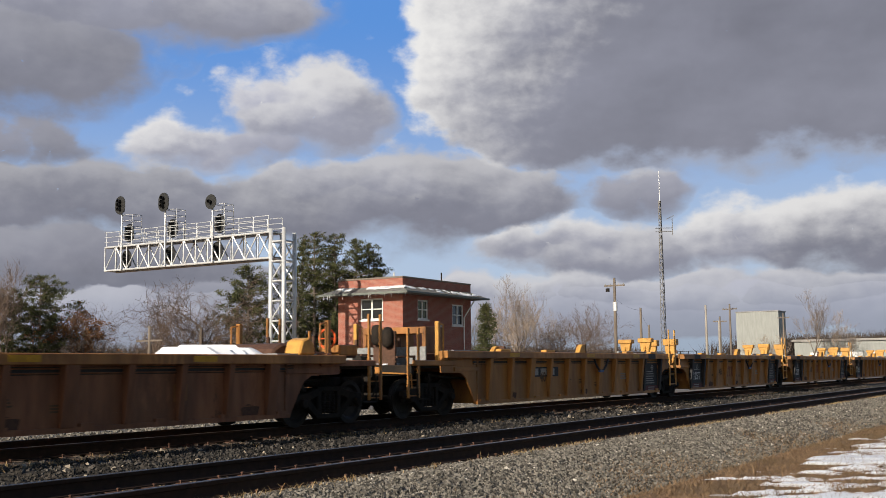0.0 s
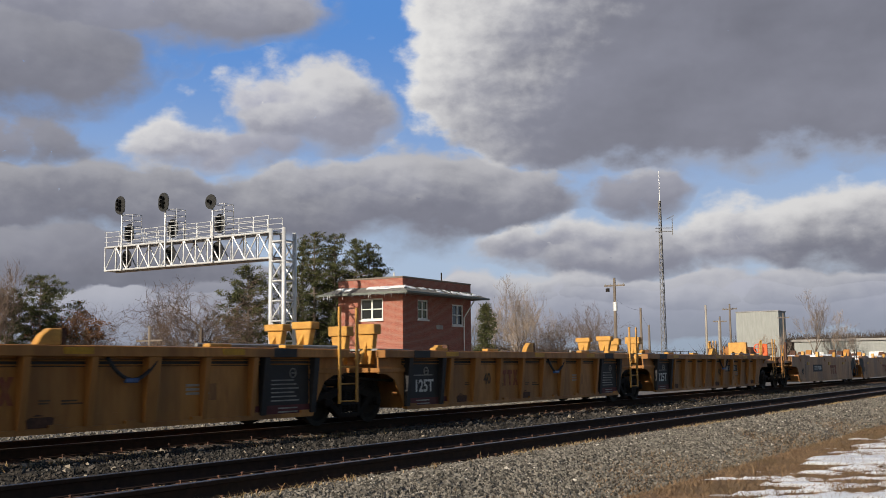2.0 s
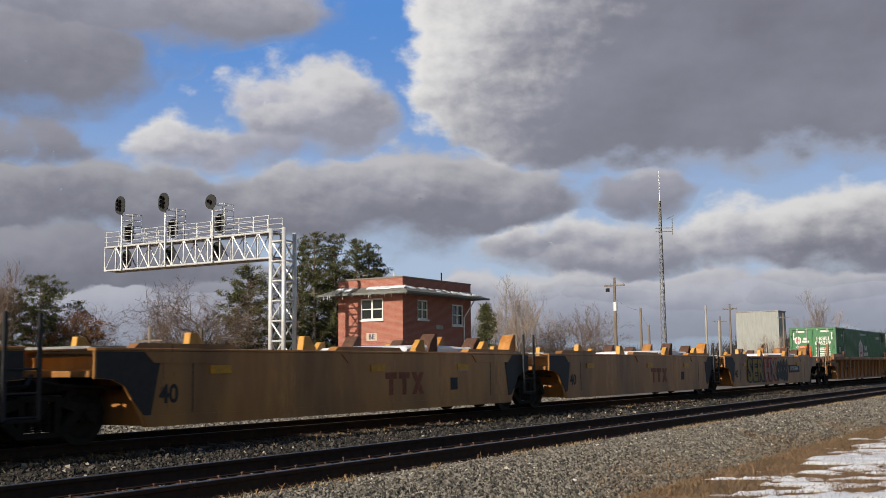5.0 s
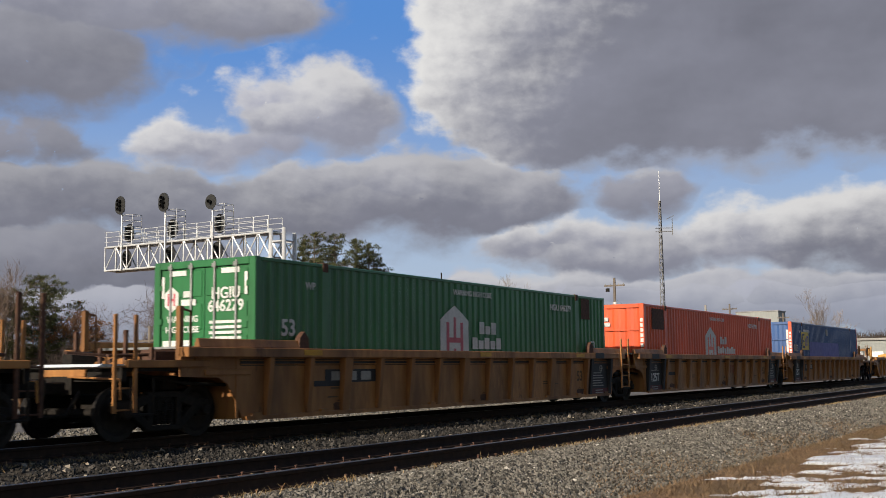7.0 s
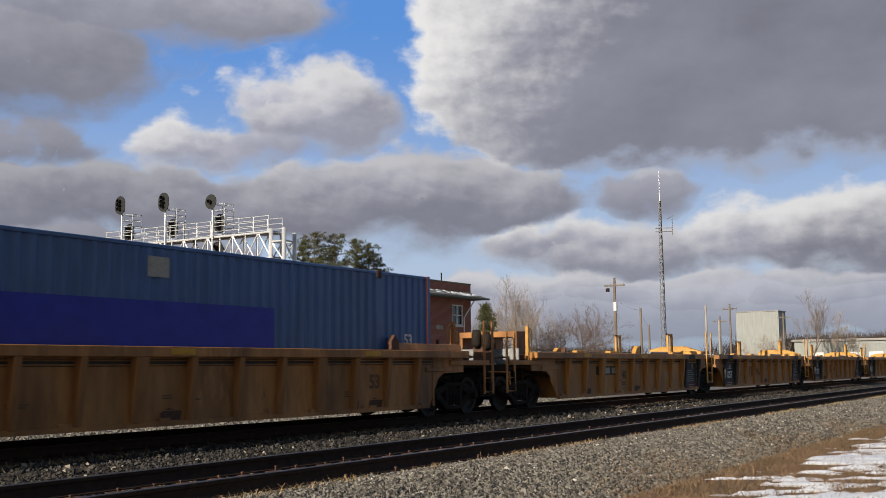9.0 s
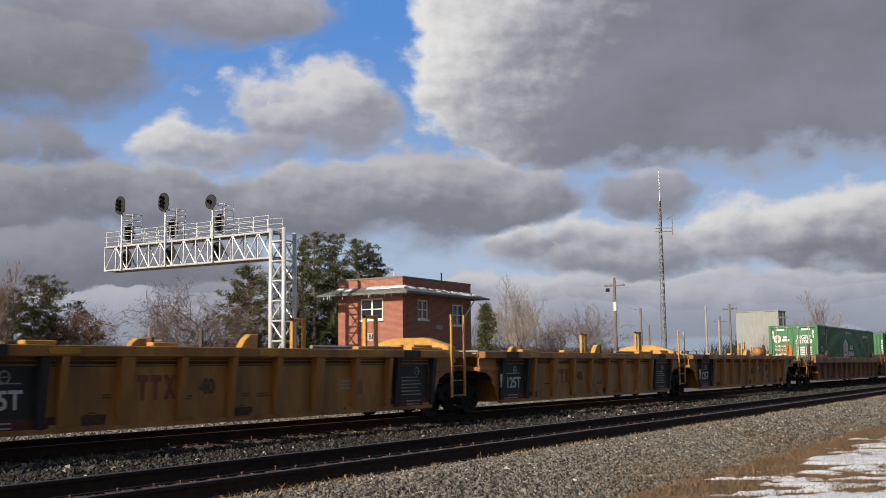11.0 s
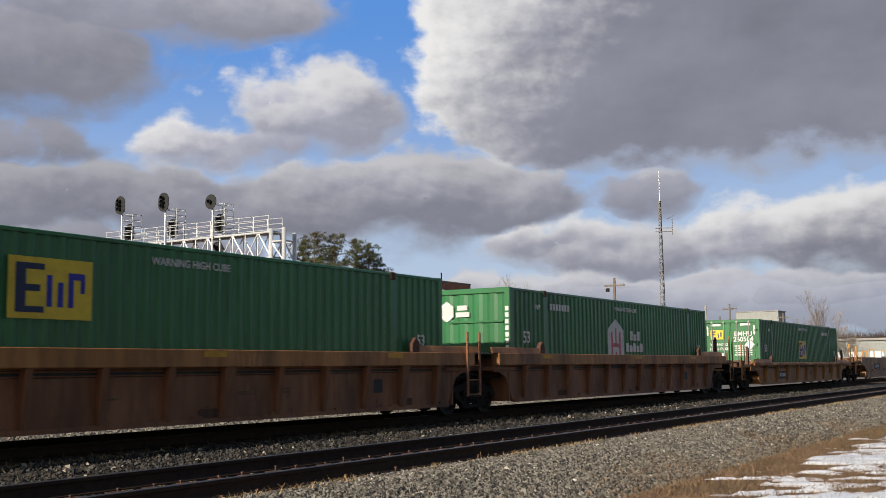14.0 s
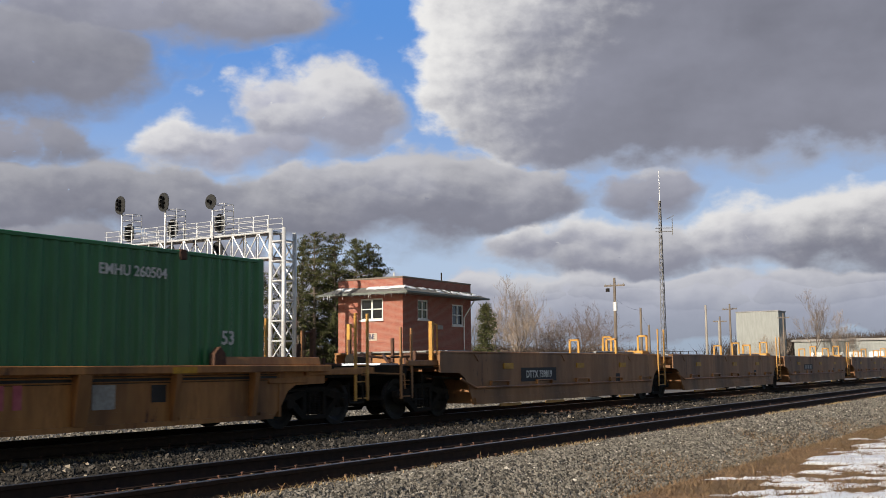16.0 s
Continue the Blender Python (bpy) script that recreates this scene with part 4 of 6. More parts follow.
        part("yellow_sign", Shape().box(xs, xs + 1.5, yo - 0.004, yo + 0.003, zc - 0.45, zc + 0.45), SIGNYEL, c)
        yb, yf = yo - 0.009, yo - 0.005
        part("sign_bar", Shape().box(xs + 0.12, xs + 0.3, yb, yf, zc - 0.36, zc + 0.36), NAVY, c)
        part("sign_bar", Shape().box(xs + 0.3, xs + 0.62, yb, yf, zc - 0.36, zc - 0.27), NAVY, c)
        part("sign_bar", Shape().box(xs + 0.3, xs + 0.55, yb, yf, zc - 0.05, zc + 0.05), NAVY, c)
        part("sign_bar", Shape().box(xs + 0.3, xs + 0.62, yb, yf, zc + 0.27, zc + 0.36), NAVY, c)
        part("sign_bar", Shape().box(xs + 0.66, xs + 0.76, yb, yf, zc - 0.27, zc + 0.2), BLUE_D, c)
        part("sign_bar", Shape().box(xs + 0.86, xs + 0.96, yb, yf, zc - 0.27, zc + 0.1), BLUE_D, c)
        part("sign_bar", Shape().box(xs + 1.05, xs + 1.15, yb, yf, zc - 0.27, zc + 0.25), BLUE_D, c)
        part("sign_bar", Shape().box(xs + 1.15, xs + 1.36, yb, yf, zc + 0.15, zc + 0.25), BLUE_D, c)
        part("sign_bar", Shape().box(xs + 1.28, xs + 1.36, yb, yf, zc - 0.05, zc + 0.15), BLUE_D, c)
        if paint is GREEN and not doors:
            part("diamond_placard", Shape().prism([(3.65, 2.42), (3.92, 2.15), (3.65, 1.88), (3.38, 2.15)], yo - 0.004, yo + 0.003), OLDWHITE, c)
    return c


# ---- the train ----
TRUCK = truck()
first_truck = [True]


def add_truck(s):
    t = TRUCK if first_truck[0] else copy_thing(TRUCK, pose(s, 0, 0))
    first_truck[0] = False
    t.matrix_basis = pose(s, 0, 0)
    MOVING.append((t, s, 0.0))


PROTO = {}


def add_unit(s, *args, **kw):
    key = (args, tuple(sorted(kw.items(), key=lambda q: q[0])))
    if key in PROTO:
        u = copy_thing(PROTO[key], pose(s, 0, 0))
    else:
        u = PROTO[key] = car_unit(*args, **kw)
        u.matrix_basis = pose(s, 0, 0)
    MOVING.append((u, s, 0.0))
    return u


def car_set(trucks, label, paint, style, fit, numbers, zt=1.5, top=BRIGHT):
    made = []
    n = len(trucks) - 1
    for k in range(n):
        ends = ("end" if k == 0 else "join", "end" if k == n - 1 else "join")
        made.append(add_unit(trucks[k], label, round(trucks[k + 1] - trucks[k], 2), ends, paint, style, zt, 0.22, numbers.get(k, ""), top, fit))
    for s in trucks:
        add_truck(s)
    return made


set_a = car_set([1.8, 17.6], "dark brown dirty steel well car unit, empty", RUSTY, "ribbed", "none", {0: "bars"}, 1.38, YELLOW)
set_b = car_set([21.4, 37.2, 52.5, 67.8, 83.1, 99.0], "ochre ribbed well car unit with black panels, empty", YELLOW, "ribbed", "funnel", {0: "bars", 4: "bars"})
set_c = car_set([102.9, 118.8, 134.4, 150.0, 165.9, 182.3], "ochre smooth-sided well car unit with snow, empty", SMOOTH, "smooth", "brackets", {0: "DTTX 742456", 4: "DTTX 742456"}, 1.47)
set_d = car_set([186.4, 206.15, 225.85, 245.3], "brown-ochre ribbed well car unit with a container", YELLOW_B, "ribbed", "none", {0: "bars", 2: "bars"}, 1.5, YELLOW_B)
set_e = car_set([248.8, 264.1, 279.6, 294.9, 310.5, 326.5], "bright ochre ribbed well car unit, empty", YELLOW, "ribbed", "posts", {0: "bars", 4: "bars"})
set_f = car_set([330.5, 350.3, 369.9, 389.4], "rust-brown well car unit with a deep top sill", RUSTY, "deep", "none", {}, 1.46, YELLOW_B)
set_g = car_set([393.4, 413.2], "ochre low-sided well car with a container", YELLOW_B, "low", "none", {0: "DTTX 466881"}, 1.19)
set_h = car_set([417.2, 432.2, 447.5, 463.1, 478.6, 494.0], "dull ochre smooth well car unit with side piping, empty", SMOOTH_H, "pipe", "hoops", {0: "DTTX 759819", 2: "bars"}, 1.49)
for u, k in ((set_c[0], 0), (set_b[4], 1), (set_e[4], 1), (set_c[4], 1)):
    L = 15.9 if k == 0 else 16.0
    x = -0.2 if k == 0 else L - 0.2
    part("air_tank", Shape().lathe([(0.0, -0.55), (0.16, -0.53), (0.24, -0.45), (0.24, 0.45), (0.16, 0.53), (0.0, 0.55)], (x - 0.4 + 0.95 * k, 0.35, 1.72), "x", 14), (RUSTIRON, YELLOW_B)[k], u, "round air reservoir", smooth=True)
    brake_wheel(u, x + (1.0 if k else -0.6), -0.75, 1.85, (RUSTIRON, ORANGE_P)[k], (0.28, 0.2)[k])
    if k:
        part("brake_guard", Shape().box(L + 1.0, L + 1.1, -1.1, -0.8, 1.35, 2.05), ORANGE_P, u, "safety-orange guard plate", bevel=0.03)
    if u is set_b[4]:
        part("stowage_hood", Shape().prism([(-0.5, 1.5), (-0.38, 1.5), (-0.38, 1.62), (-0.28, 1.7), (-0.18, 1.62), (-0.18, 1.5), (0.0, 1.5), (0.0, 1.62), (0.1, 1.7), (0.2, 1.62), (0.2, 1.5), (0.32, 1.5), (0.32, 2.12), (-0.5, 2.12)], L - 0.3, L - 0.05, "x"), BRIGHT, u, "bright yellow stowage hood", bevel=0.015)
drift = Shape()
for k in range(14):
    xa = 12.75 + 0.11 * k
    h0, h1 = (0.13 + 0.05 * math.sin(1.7 * q) + 0.03 * math.sin(4.1 * q) - (0.09 if q in (0, 14) else 0) for q in (k, k + 1))
    drift.add([(xa, -0.9, 1.33), (xa + 0.11, -0.9, 1.33), (xa + 0.11, -0.5, 1.38 + h1), (xa, -0.5, 1.38 + h0), (xa, 0.6, 1.40 + h0), (xa + 0.11, 0.6, 1.40 + h1), (xa + 0.11, 1.0, 1.33), (xa, 1.0, 1.33)], [(0, 1, 2, 3), (3, 2, 5, 4), (4, 5, 6, 7)] + ([(0, 3, 4, 7)] if k == 0 else []) + ([(1, 6, 5, 2)] if k == 13 else []))
part("deck_snow", drift, SNOW, set_a[0], "heap of white snow on the deck", smooth=True)
part("end_hood", Shape().prism([(14.2, 1.36), (14.3, 1.50), (14.5, 1.60), (15.2, 1.64), (15.5, 1.58), (15.6, 1.36)], -0.9, 0.9), RUSTIRON, set_a[0], "rounded rust-brown end hood", bevel=0.04)
part("tool_box", Shape().prism([(14.5, 1.38), (15.0, 1.38), (14.95, 1.62), (14.8, 1.72), (14.6, 1.66)], -1.35, -0.95), BRIGHT, set_a[0], "yellow rounded box", bevel=0.03)
brake_wheel(set_a[0], 15.75, -1.05, 1.72, ORANGE_P, 0.2)
part("tool_box", Shape().box(16.0, 16.6, -1.2, -0.7, 1.38, 1.60), YELLOW, set_a[0], bevel=0.02)
# dirt-caked graffiti on one smooth car
gz = 0.82
g_ol = mat("olive_spray_paint", (0.32, 0.22, 0.035), (0.25, 0.165, 0.035), 4, 0.6, 0.6, dirt=0.4)
g_wh = mat("grey_spray_paint", (0.34, 0.28, 0.23), (0.26, 0.21, 0.17), 4, 0.6, 0.6, dirt=0.4)
g_red = mat("red_spray_paint", (0.42, 0.06, 0.04), (0.33, 0.05, 0.035), 4, 0.6, 0.6, dirt=0.3)
for txt, x, wide, line, fill in (("SER", 4.89, 1.25, BLACK, g_ol), ("HX", 7.27, 1.08, g_red, g_wh)):
    lettering(txt, 1.25, NEAR(x, gz, -1.528), line, set_c[4], "spray-painted outline", wide, 0.09)
    lettering(txt, 1.25, NEAR(x, gz, -1.534), fill, set_c[4], "spray-painted letters", wide, 0.03)
for x, w_ in ((8.62, 0.5), (9.1, 0.52), (9.62, 0.55), (10.1, 0.5)):
    def blob(grow, y):
        pts = []
        for i in range(20):
            a = 2 * math.pi * i / 20
            r = 1 + 0.12 * math.sin(2 * a + 3 * x) + 0.06 * math.sin(3 * a + x)
            pts.append((x + (w_ / 2 + grow) * r * math.cos(a), gz + (0.47 + grow) * r * math.copysign(abs(math.sin(a)) ** 0.7, math.sin(a))))
        return Shape().prism(pts, y, y + 0.004)
    part("graffiti_outline", blob(0.05, -1.532), g_wh, set_c[4])
    part("graffiti_fill", blob(0.0, -1.538), BLACK, set_c[4], "black spray-painted bubble shape")
    part("graffiti_stroke", Shape().prism([(x - 0.1, gz - 0.1), (x + 0.12, gz + 0.12), (x + 0.1, gz + 0.16), (x - 0.13, gz - 0.06)], -1.544, -1.540), g_wh, set_c[4])

BOX_Z = 0.30
for s, z, args in (
    (188.36, BOX_Z, ("green corrugated container with white door lettering", GREEN, True, None, "HGIU", "646279", "house")),
    (207.85, BOX_Z, ("orange corrugated container with a white gable emblem", ORANGE, False, None, "", "", "house")),
    (227.75, BOX_Z, ("blue corrugated container with orange end posts", BLUE, False, ORANGE, "53", "", "sign")),
    (332.35, BOX_Z, ("green corrugated container with white door lettering", GREEN, True, None, "HGIU", "507009", "house")),
    (352.05, BOX_Z, ("green corrugated container with a yellow side sign", GREEN, False, None, "", "", "sign")),
    (371.55, BOX_Z, ("green corrugated container with a white gable emblem", GREEN, False, None, "", "", "house")),
    (395.25, BOX_Z - 0.06, ("green corrugated container with a yellow side sign", GREEN, True, None, "EMHU", "260504", "sign")),
):
    c = container(*args)
    c.matrix_basis = pose(s, 0, z)
    MOVING.append((c, s, z))
    if args[1] is BLUE:
        part("deep_blue_patch", Shape().box(3.6, 10.65, -1.3075, -1.3035, 0.95, 1.95), BLUE_D, c, "repainted deep blue band")
        part("placard", Shape().box(0.3, 0.85, -1.312, -1.306, 1.45, 1.78), OLDWHITE, c)
        for y in (-1.12,):
            part("white_marks", Shape().box(0.03, 0.05, y, y + 0.1, 0.8, 2.5), WHITE, c)
        part("placard", Shape().box(7.5, 7.97, -1.312, -1.306, 2.34, 2.68), OLDWHITE, c)
    if args[5] == "646279":
        part("rust_patch", Shape().box(14.4, 15.0, -1.308, -1.304, 2.2, 2.80), RUSTIRON, c, "rust-brown bare patch")
    if args[1] is ORANGE:
        part("grey_patch", Shape().box(0.75, 1.9, -1.308, -1.304, 2.05, 2.76), RUSTIRON, c, "dark grey painted-over patch")

# ---- cantilever signal structure ----
MX, MY = 50.75, 28.35
sb = thing("signal_bridge", "white galvanised cantilever signal structure over the yard", "signal bridge", pose(MX, MY, 0))
W_M = 1.02
TOP, B0, B1 = 9.75, 7.95, 9.55
for ix in (0, 1):
    for iy in (0, 1):
        part("mast_leg", Shape().tube((ix * W_M, iy * W_M - 0.5, GROUND_Z - 0.1), (ix * W_M, iy * W_M - 0.5, TOP - 0.25 * ix), 0.135, sides=12), STEEL, sb, smooth=True)
        part("foot_plate", Shape().box(ix * W_M - 0.25, ix * W_M + 0.25, iy * W_M - 0.75, iy * W_M - 0.25, GROUND_Z - 0.05, GROUND_Z + 0.2), STEEL, sb)
zs = [0.4 + k * 1.22 for k in range(8)]
for k, z in enumerate(zs):
    for p, q in (((0, -0.5), (W_M, -0.5)), ((W_M, -0.5), (W_M, 0.52)), ((W_M, 0.52), (0, 0.52)), ((0, 0.52), (0, -0.5))):
        part("mast_strut", Shape().tube((*p, z), (*q, z), 0.055), STEEL, sb)
        if k < 7:
            p2, q2 = (p, q) if k % 2 else (q, p)
            part("mast_brace", Shape().tube((*p2, z), (*q2, z + 1.22), 0.05), STEEL, sb)
BEAM_Y = 15.3
for ix in (0, 1):
    for z in (B0, B1):
        part("beam_chord", Shape().tube((ix * W_M, 0.5, z), (ix * W_M, BEAM_Y, z), 0.075, sides=8), STEEL, sb)
    n = 14
    for k in range(n + 1):
        y = 0.5 + k * (BEAM_Y - 0.5) / n
        part("beam_post", Shape().tube((ix * W_M, y, B0), (ix * W_M, y, B1), 0.04), STEEL, sb)
        if k < n:
            y2 = y + (BEAM_Y - 0.5) / n
            part("beam_brace", Shape().tube((ix * W_M, y, (B0, B1)[k % 2]), (ix * W_M, y2, (B1, B0)[k % 2]), 0.045), STEEL, sb)
for k in range(15):
    y = 0.5 + k * (BEAM_Y - 0.5) / 14
    part("cross_strut", Shape().tube((0, y, B0), (W_M, y, B0), 0.04).tube((0, y, B1), (W_M, y, B1), 0.04), STEEL, sb)
part("beam_walkway", Shape().box(0.05, W_M - 0.05, 0.4, BEAM_Y, B0 + 0.04, B0 + 0.08), GREY, sb)
part("top_walkway", Shape().box(0.1, W_M + 0.3, 0.6, BEAM_Y, B1 + 0.06, B1 + 0.10), GREY, sb)
for ix in (-0.05, W_M + 0.25):
    for h in (0.35, 0.68, 1.02):
        part("guard_rail", Shape().tube((ix, 0.7, B1 + h), (ix, BEAM_Y, B1 + h), 0.022), STEEL, sb)
    for k in range(13):
        part("rail_post", Shape().tube((ix, 0.7 + k * 1.2, B1), (ix, 0.7 + k * 1.2, B1 + 1.02), 0.025), STEEL, sb)

def signal_head(x, y, z, oval=True, hood=True):
    """A black oval target with three lamps in line, on the beam's walkway."""
    s = Shape()
    pts = [(y + 0.47 * math.cos(a), z + (0.15 if oval else 0.0) * math.copysign(1, math.sin(a)) + 0.48 * math.sin(a)) for a in [2 * math.pi * (k + 0.5) / 24 for k in range(24)]]
    s.prism(pts, x, x + 0.04, "x")
    head = part("signal_target", s, SIGNALBLACK, sb, "black oval signal target")
    for k in ((-1, 0, 1) if oval else (0,)):
        part("lamp_hood", Shape().lathe([(0.11, 0.0), (0.13, -0.22), (0.12, -0.24), (0.10, -0.02)], (x - 0.0, y, z + 0.27 * k), "x", 14), SIGNALBLACK, head)
        part("lens", Shape().lathe([(0.0, -0.02), (0.1, -0.015)], (x, y, z + 0.27 * k), "x", 12), NAVY, head)
    part("signal_case", Shape().box(x + 0.04, x + 0.30, y - 0.17, y + 0.17, z - (0.45 if oval else 0.2), z + (0.45 if oval else 0.2)), SIGNALBLACK, head, bevel=0.03)


for y, zt, oval in ((13.55, 12.30, True), (9.45, 12.15, True), (5.25, 11.80, False)):
    part("signal_mast", Shape().tube((-0.15, y, B0), (-0.15, y, zt - 0.1), 0.06, sides=8), STEEL, sb)
    signal_head(-0.35, y, zt, oval)
    signal_head(0.55, y + 0.05, B1 + 0.95, True)
    signal_head(0.5, y + 0.2, B0 + 0.75, True)
    cage = Shape()
    for xx in (-0.1, 0.75):
        for yy in (y - 0.95, y):
            cage.tube((xx, yy, B1 + 0.1), (xx, yy, B1 + 2.1), 0.022)
        for h in (0.9, 1.3, 1.7, 2.1):
            cage.tube((xx, y - 0.95, B1 + h), (xx, y, B1 + h), 0.02)
    for h in (0.9, 1.3, 1.7, 2.1):
        cage.tube((-0.1, y - 0.95, B1 + h), (0.75, y - 0.95, B1 + h), 0.02).tube((-0.1, y, B1 + h), (0.75, y, B1 + h), 0.02)
    part("signal_cage", cage, STEEL, sb)

# ---- brick interlocking tower ----
BX0, BX1, BY0, BY1 = 58.2, 67.0, 24.15, 29.35
BTOP, EAVE = 7.08, 6.02
BRICK = mat("red_brick", (0.36, 0.125, 0.085), (0.27, 0.085, 0.06), 5, 0.8, 0.85, dirt=0.3, rand=0.35, bump=0.3)
bt = BRICK.node_tree
bn, bl = bt.nodes, bt.links
co, se, cx = bn.new("ShaderNodeTexCoord"), bn.new("ShaderNodeSeparateXYZ"), bn.new("ShaderNodeCombineXYZ")
su, br_ = bn.new("ShaderNodeMath"), bn.new("ShaderNodeTexBrick")
bl.new(co.outputs["Object"], se.inputs[0])
bl.new(se.outputs[0], su.inputs[0]), bl.new(se.outputs[1], su.inputs[1])
bl.new(su.outputs[0], cx.inputs[0]), bl.new(se.outputs[2], cx.inputs[1])
bl.new(cx.outputs[0], br_.inputs["Vector"])
br_.inputs["Scale"].default_value, br_.inputs["Brick Width"].default_value, br_.inputs["Row Height"].default_value, br_.inputs["Mortar Size"].default_value = 1.0, 0.215, 0.075, 0.007
br_.inputs["Color1"].default_value, br_.inputs["Color2"].default_value, br_.inputs["Mortar"].default_value = (0.37, 0.125, 0.085, 1), (0.24, 0.075, 0.055, 1), (0.40, 0.31, 0.26, 1)
old = bn["Principled BSDF"].inputs["Base Color"].links[0].from_socket
mx = bn.new("ShaderNodeMix")
mx.data_type = "RGBA"
mx.inputs[0].default_value = 0.75
bl.new(old, mx.inputs[6]), bl.new(br_.outputs[0], mx.inputs[7])
bl.new(mx.outputs[2], bn["Principled BSDF"].inputs["Base Color"])
MORTAR = mat("mortar", (0.38, 0.33, 0.29), (0.3, 0.26, 0.23), 10, 1.0, 0.95)
FRAMEW = mat("white_window_paint", (0.76, 0.76, 0.74), (0.66, 0.66, 0.64), 8, 1.0, 0.5, dirt=0.15)
PANE = glassy("dark_window_glass", (0.012, 0.014, 0.018), 0.04)
COPING = mat("stone_coping", (0.24, 0.20, 0.165), (0.17, 0.145, 0.12), 8, 1.0, 0.9)
SHINGLE = mat("weathered_shingle", (0.22, 0.215, 0.20), (0.14, 0.135, 0.125), 6, 1.0, 0.9, dirt=0.4)
GUTTER = mat("grey_green_gutter", (0.20, 0.225, 0.205), (0.14, 0.16, 0.145), 6, 1.0, 0.6, dirt=0.4)
tower = thing("brick_tower", "two-storey red brick railway tower with a snowy skirt roof", "building", pose(0, 0, 0))
front = (25.72, 27.52, 4.30, 5.70)
sides = [(60.0, 61.25, 4.33, 5.62), (64.4, 65.9, 4.05, 5.50)]


def in_hole(a, b, z0, z1, holes):
    return any(b > h[0] + 0.01 and a < h[1] - 0.01 and z1 > h[2] + 0.01 and z0 < h[3] - 0.01 for h in holes)


def pierced(u0, u1, z0, z1, holes, put_at):
    """One wall sheet with its openings and their reveals."""
    s, ids_ = Shape(), {}
    us = sorted({u0, u1, *[h[0] for h in holes], *[h[1] for h in holes]})
    zz = sorted({z0, z1, *[h[2] for h in holes], *[h[3] for h in holes]})

    def vi(u, z, dep):
        if (u, z, dep) not in ids_:
            ids_[u, z, dep] = len(s.v)
            s.v.append(put_at(u, z, dep))
        return ids_[u, z, dep]

    solid = lambda i, k: 0 <= i < len(us) - 1 and 0 <= k < len(zz) - 1 and not in_hole(us[i], us[i + 1], zz[k], zz[k + 1], holes)
    for i in range(len(us) - 1):
        for k in range(len(zz) - 1):
            if solid(i, k):
                q = [(us[i], zz[k]), (us[i + 1], zz[k]), (us[i + 1], zz[k + 1]), (us[i], zz[k + 1])]
                s.f.append(tuple(vi(*p, 0) for p in q))
                s.f.append(tuple(vi(*p, 1) for p in q[::-1]))
                for m_, (di, dk) in enumerate(((0, -1), (1, 0), (0, 1), (-1, 0))):
                    if not solid(i + di, k + dk):
                        a, b = q[m_], q[(m_ + 1) % 4]
                        s.f.append((vi(*a, 0), vi(*a, 1), vi(*b, 1), vi(*b, 0)))
    return s


part("front_wall", pierced(BY0 + 0.015, BY1, GROUND_Z, BTOP - 0.12, [front], lambda u, z, dep: (BX0 + 0.015 + 0.285 * dep, u, z)), BRICK, tower)
part("side_wall", pierced(BX0 + 0.3, BX1, GROUND_Z, BTOP - 0.12, sides, lambda u, z, dep: (u, BY0 + 0.015 + 0.285 * dep, z)), BRICK, tower)
part("rear_wall", Shape().box(BX1 - 0.3, BX1, BY0 + 0.3, BY1, GROUND_Z, BTOP - 0.12).box(BX0 + 0.3, BX1 - 0.3, BY1 - 0.3, BY1, GROUND_Z, BTOP - 0.12), BRICK, tower)
part("roof_slab", Shape().box(BX0 + 0.3, BX1 - 0.3, BY0 + 0.3, BY1 - 0.3, BTOP - 0.6, BTOP - 0.4), SHINGLE, tower)
part("coping", Shape().box(BX0 - 0.02, BX1 + 0.02, BY0 - 0.02, BY0 + 0.33, BTOP - 0.12, BTOP).box(BX0 - 0.02, BX0 + 0.33, BY0 + 0.33, BY1 + 0.02, BTOP - 0.12, BTOP), COPING, tower, bevel=0.02)
part("upper_floor", Shape().box(BX0 + 0.3, BX1 - 0.3, BY0 + 0.3, BY1 - 0.3, 2.6, 2.8), MORTAR, tower)
sk = Shape()
OUT, ZE, ZI = 0.95, EAVE, EAVE + 0.42
cs = [(BX0 - OUT, BY0 - OUT), (BX1 + OUT, BY0 - OUT), (BX1 + OUT, BY1 + OUT), (BX0 - OUT, BY1 + OUT)]
ci = [(BX0, BY0), (BX1, BY0), (BX1, BY1), (BX0, BY1)]
sk.add([(*p, ZE) for p in cs] + [(*p, ZI) for p in ci] + [(*p, ZE - 0.10) for p in cs] + [(*p, ZE - 0.10) for p in ci],
       [(k, (k + 1) % 4, 4 + (k + 1) % 4, 4 + k) for k in range(4)] + [(k, 8 + k, 8 + (k + 1) % 4, (k + 1) % 4) for k in range(4)] + [(8 + k, 12 + k, 12 + (k + 1) % 4, 8 + (k + 1) % 4) for k in range(4)])
roof = part("skirt_roof", sk, SHINGLE, tower, "shingled skirt roof with melting snow")
part("gutter", Shape().box(BX0 - OUT - 0.09, BX0 - OUT, BY0 - OUT - 0.09, BY1 + OUT, ZE - 0.12, ZE + 0.01).box(BX0 - OUT, BX1 + OUT, BY0 - OUT - 0.09, BY0 - OUT, ZE - 0.10, ZE + 0.01), GUTTER, roof)
rng = random.Random(3)
sn = Shape()
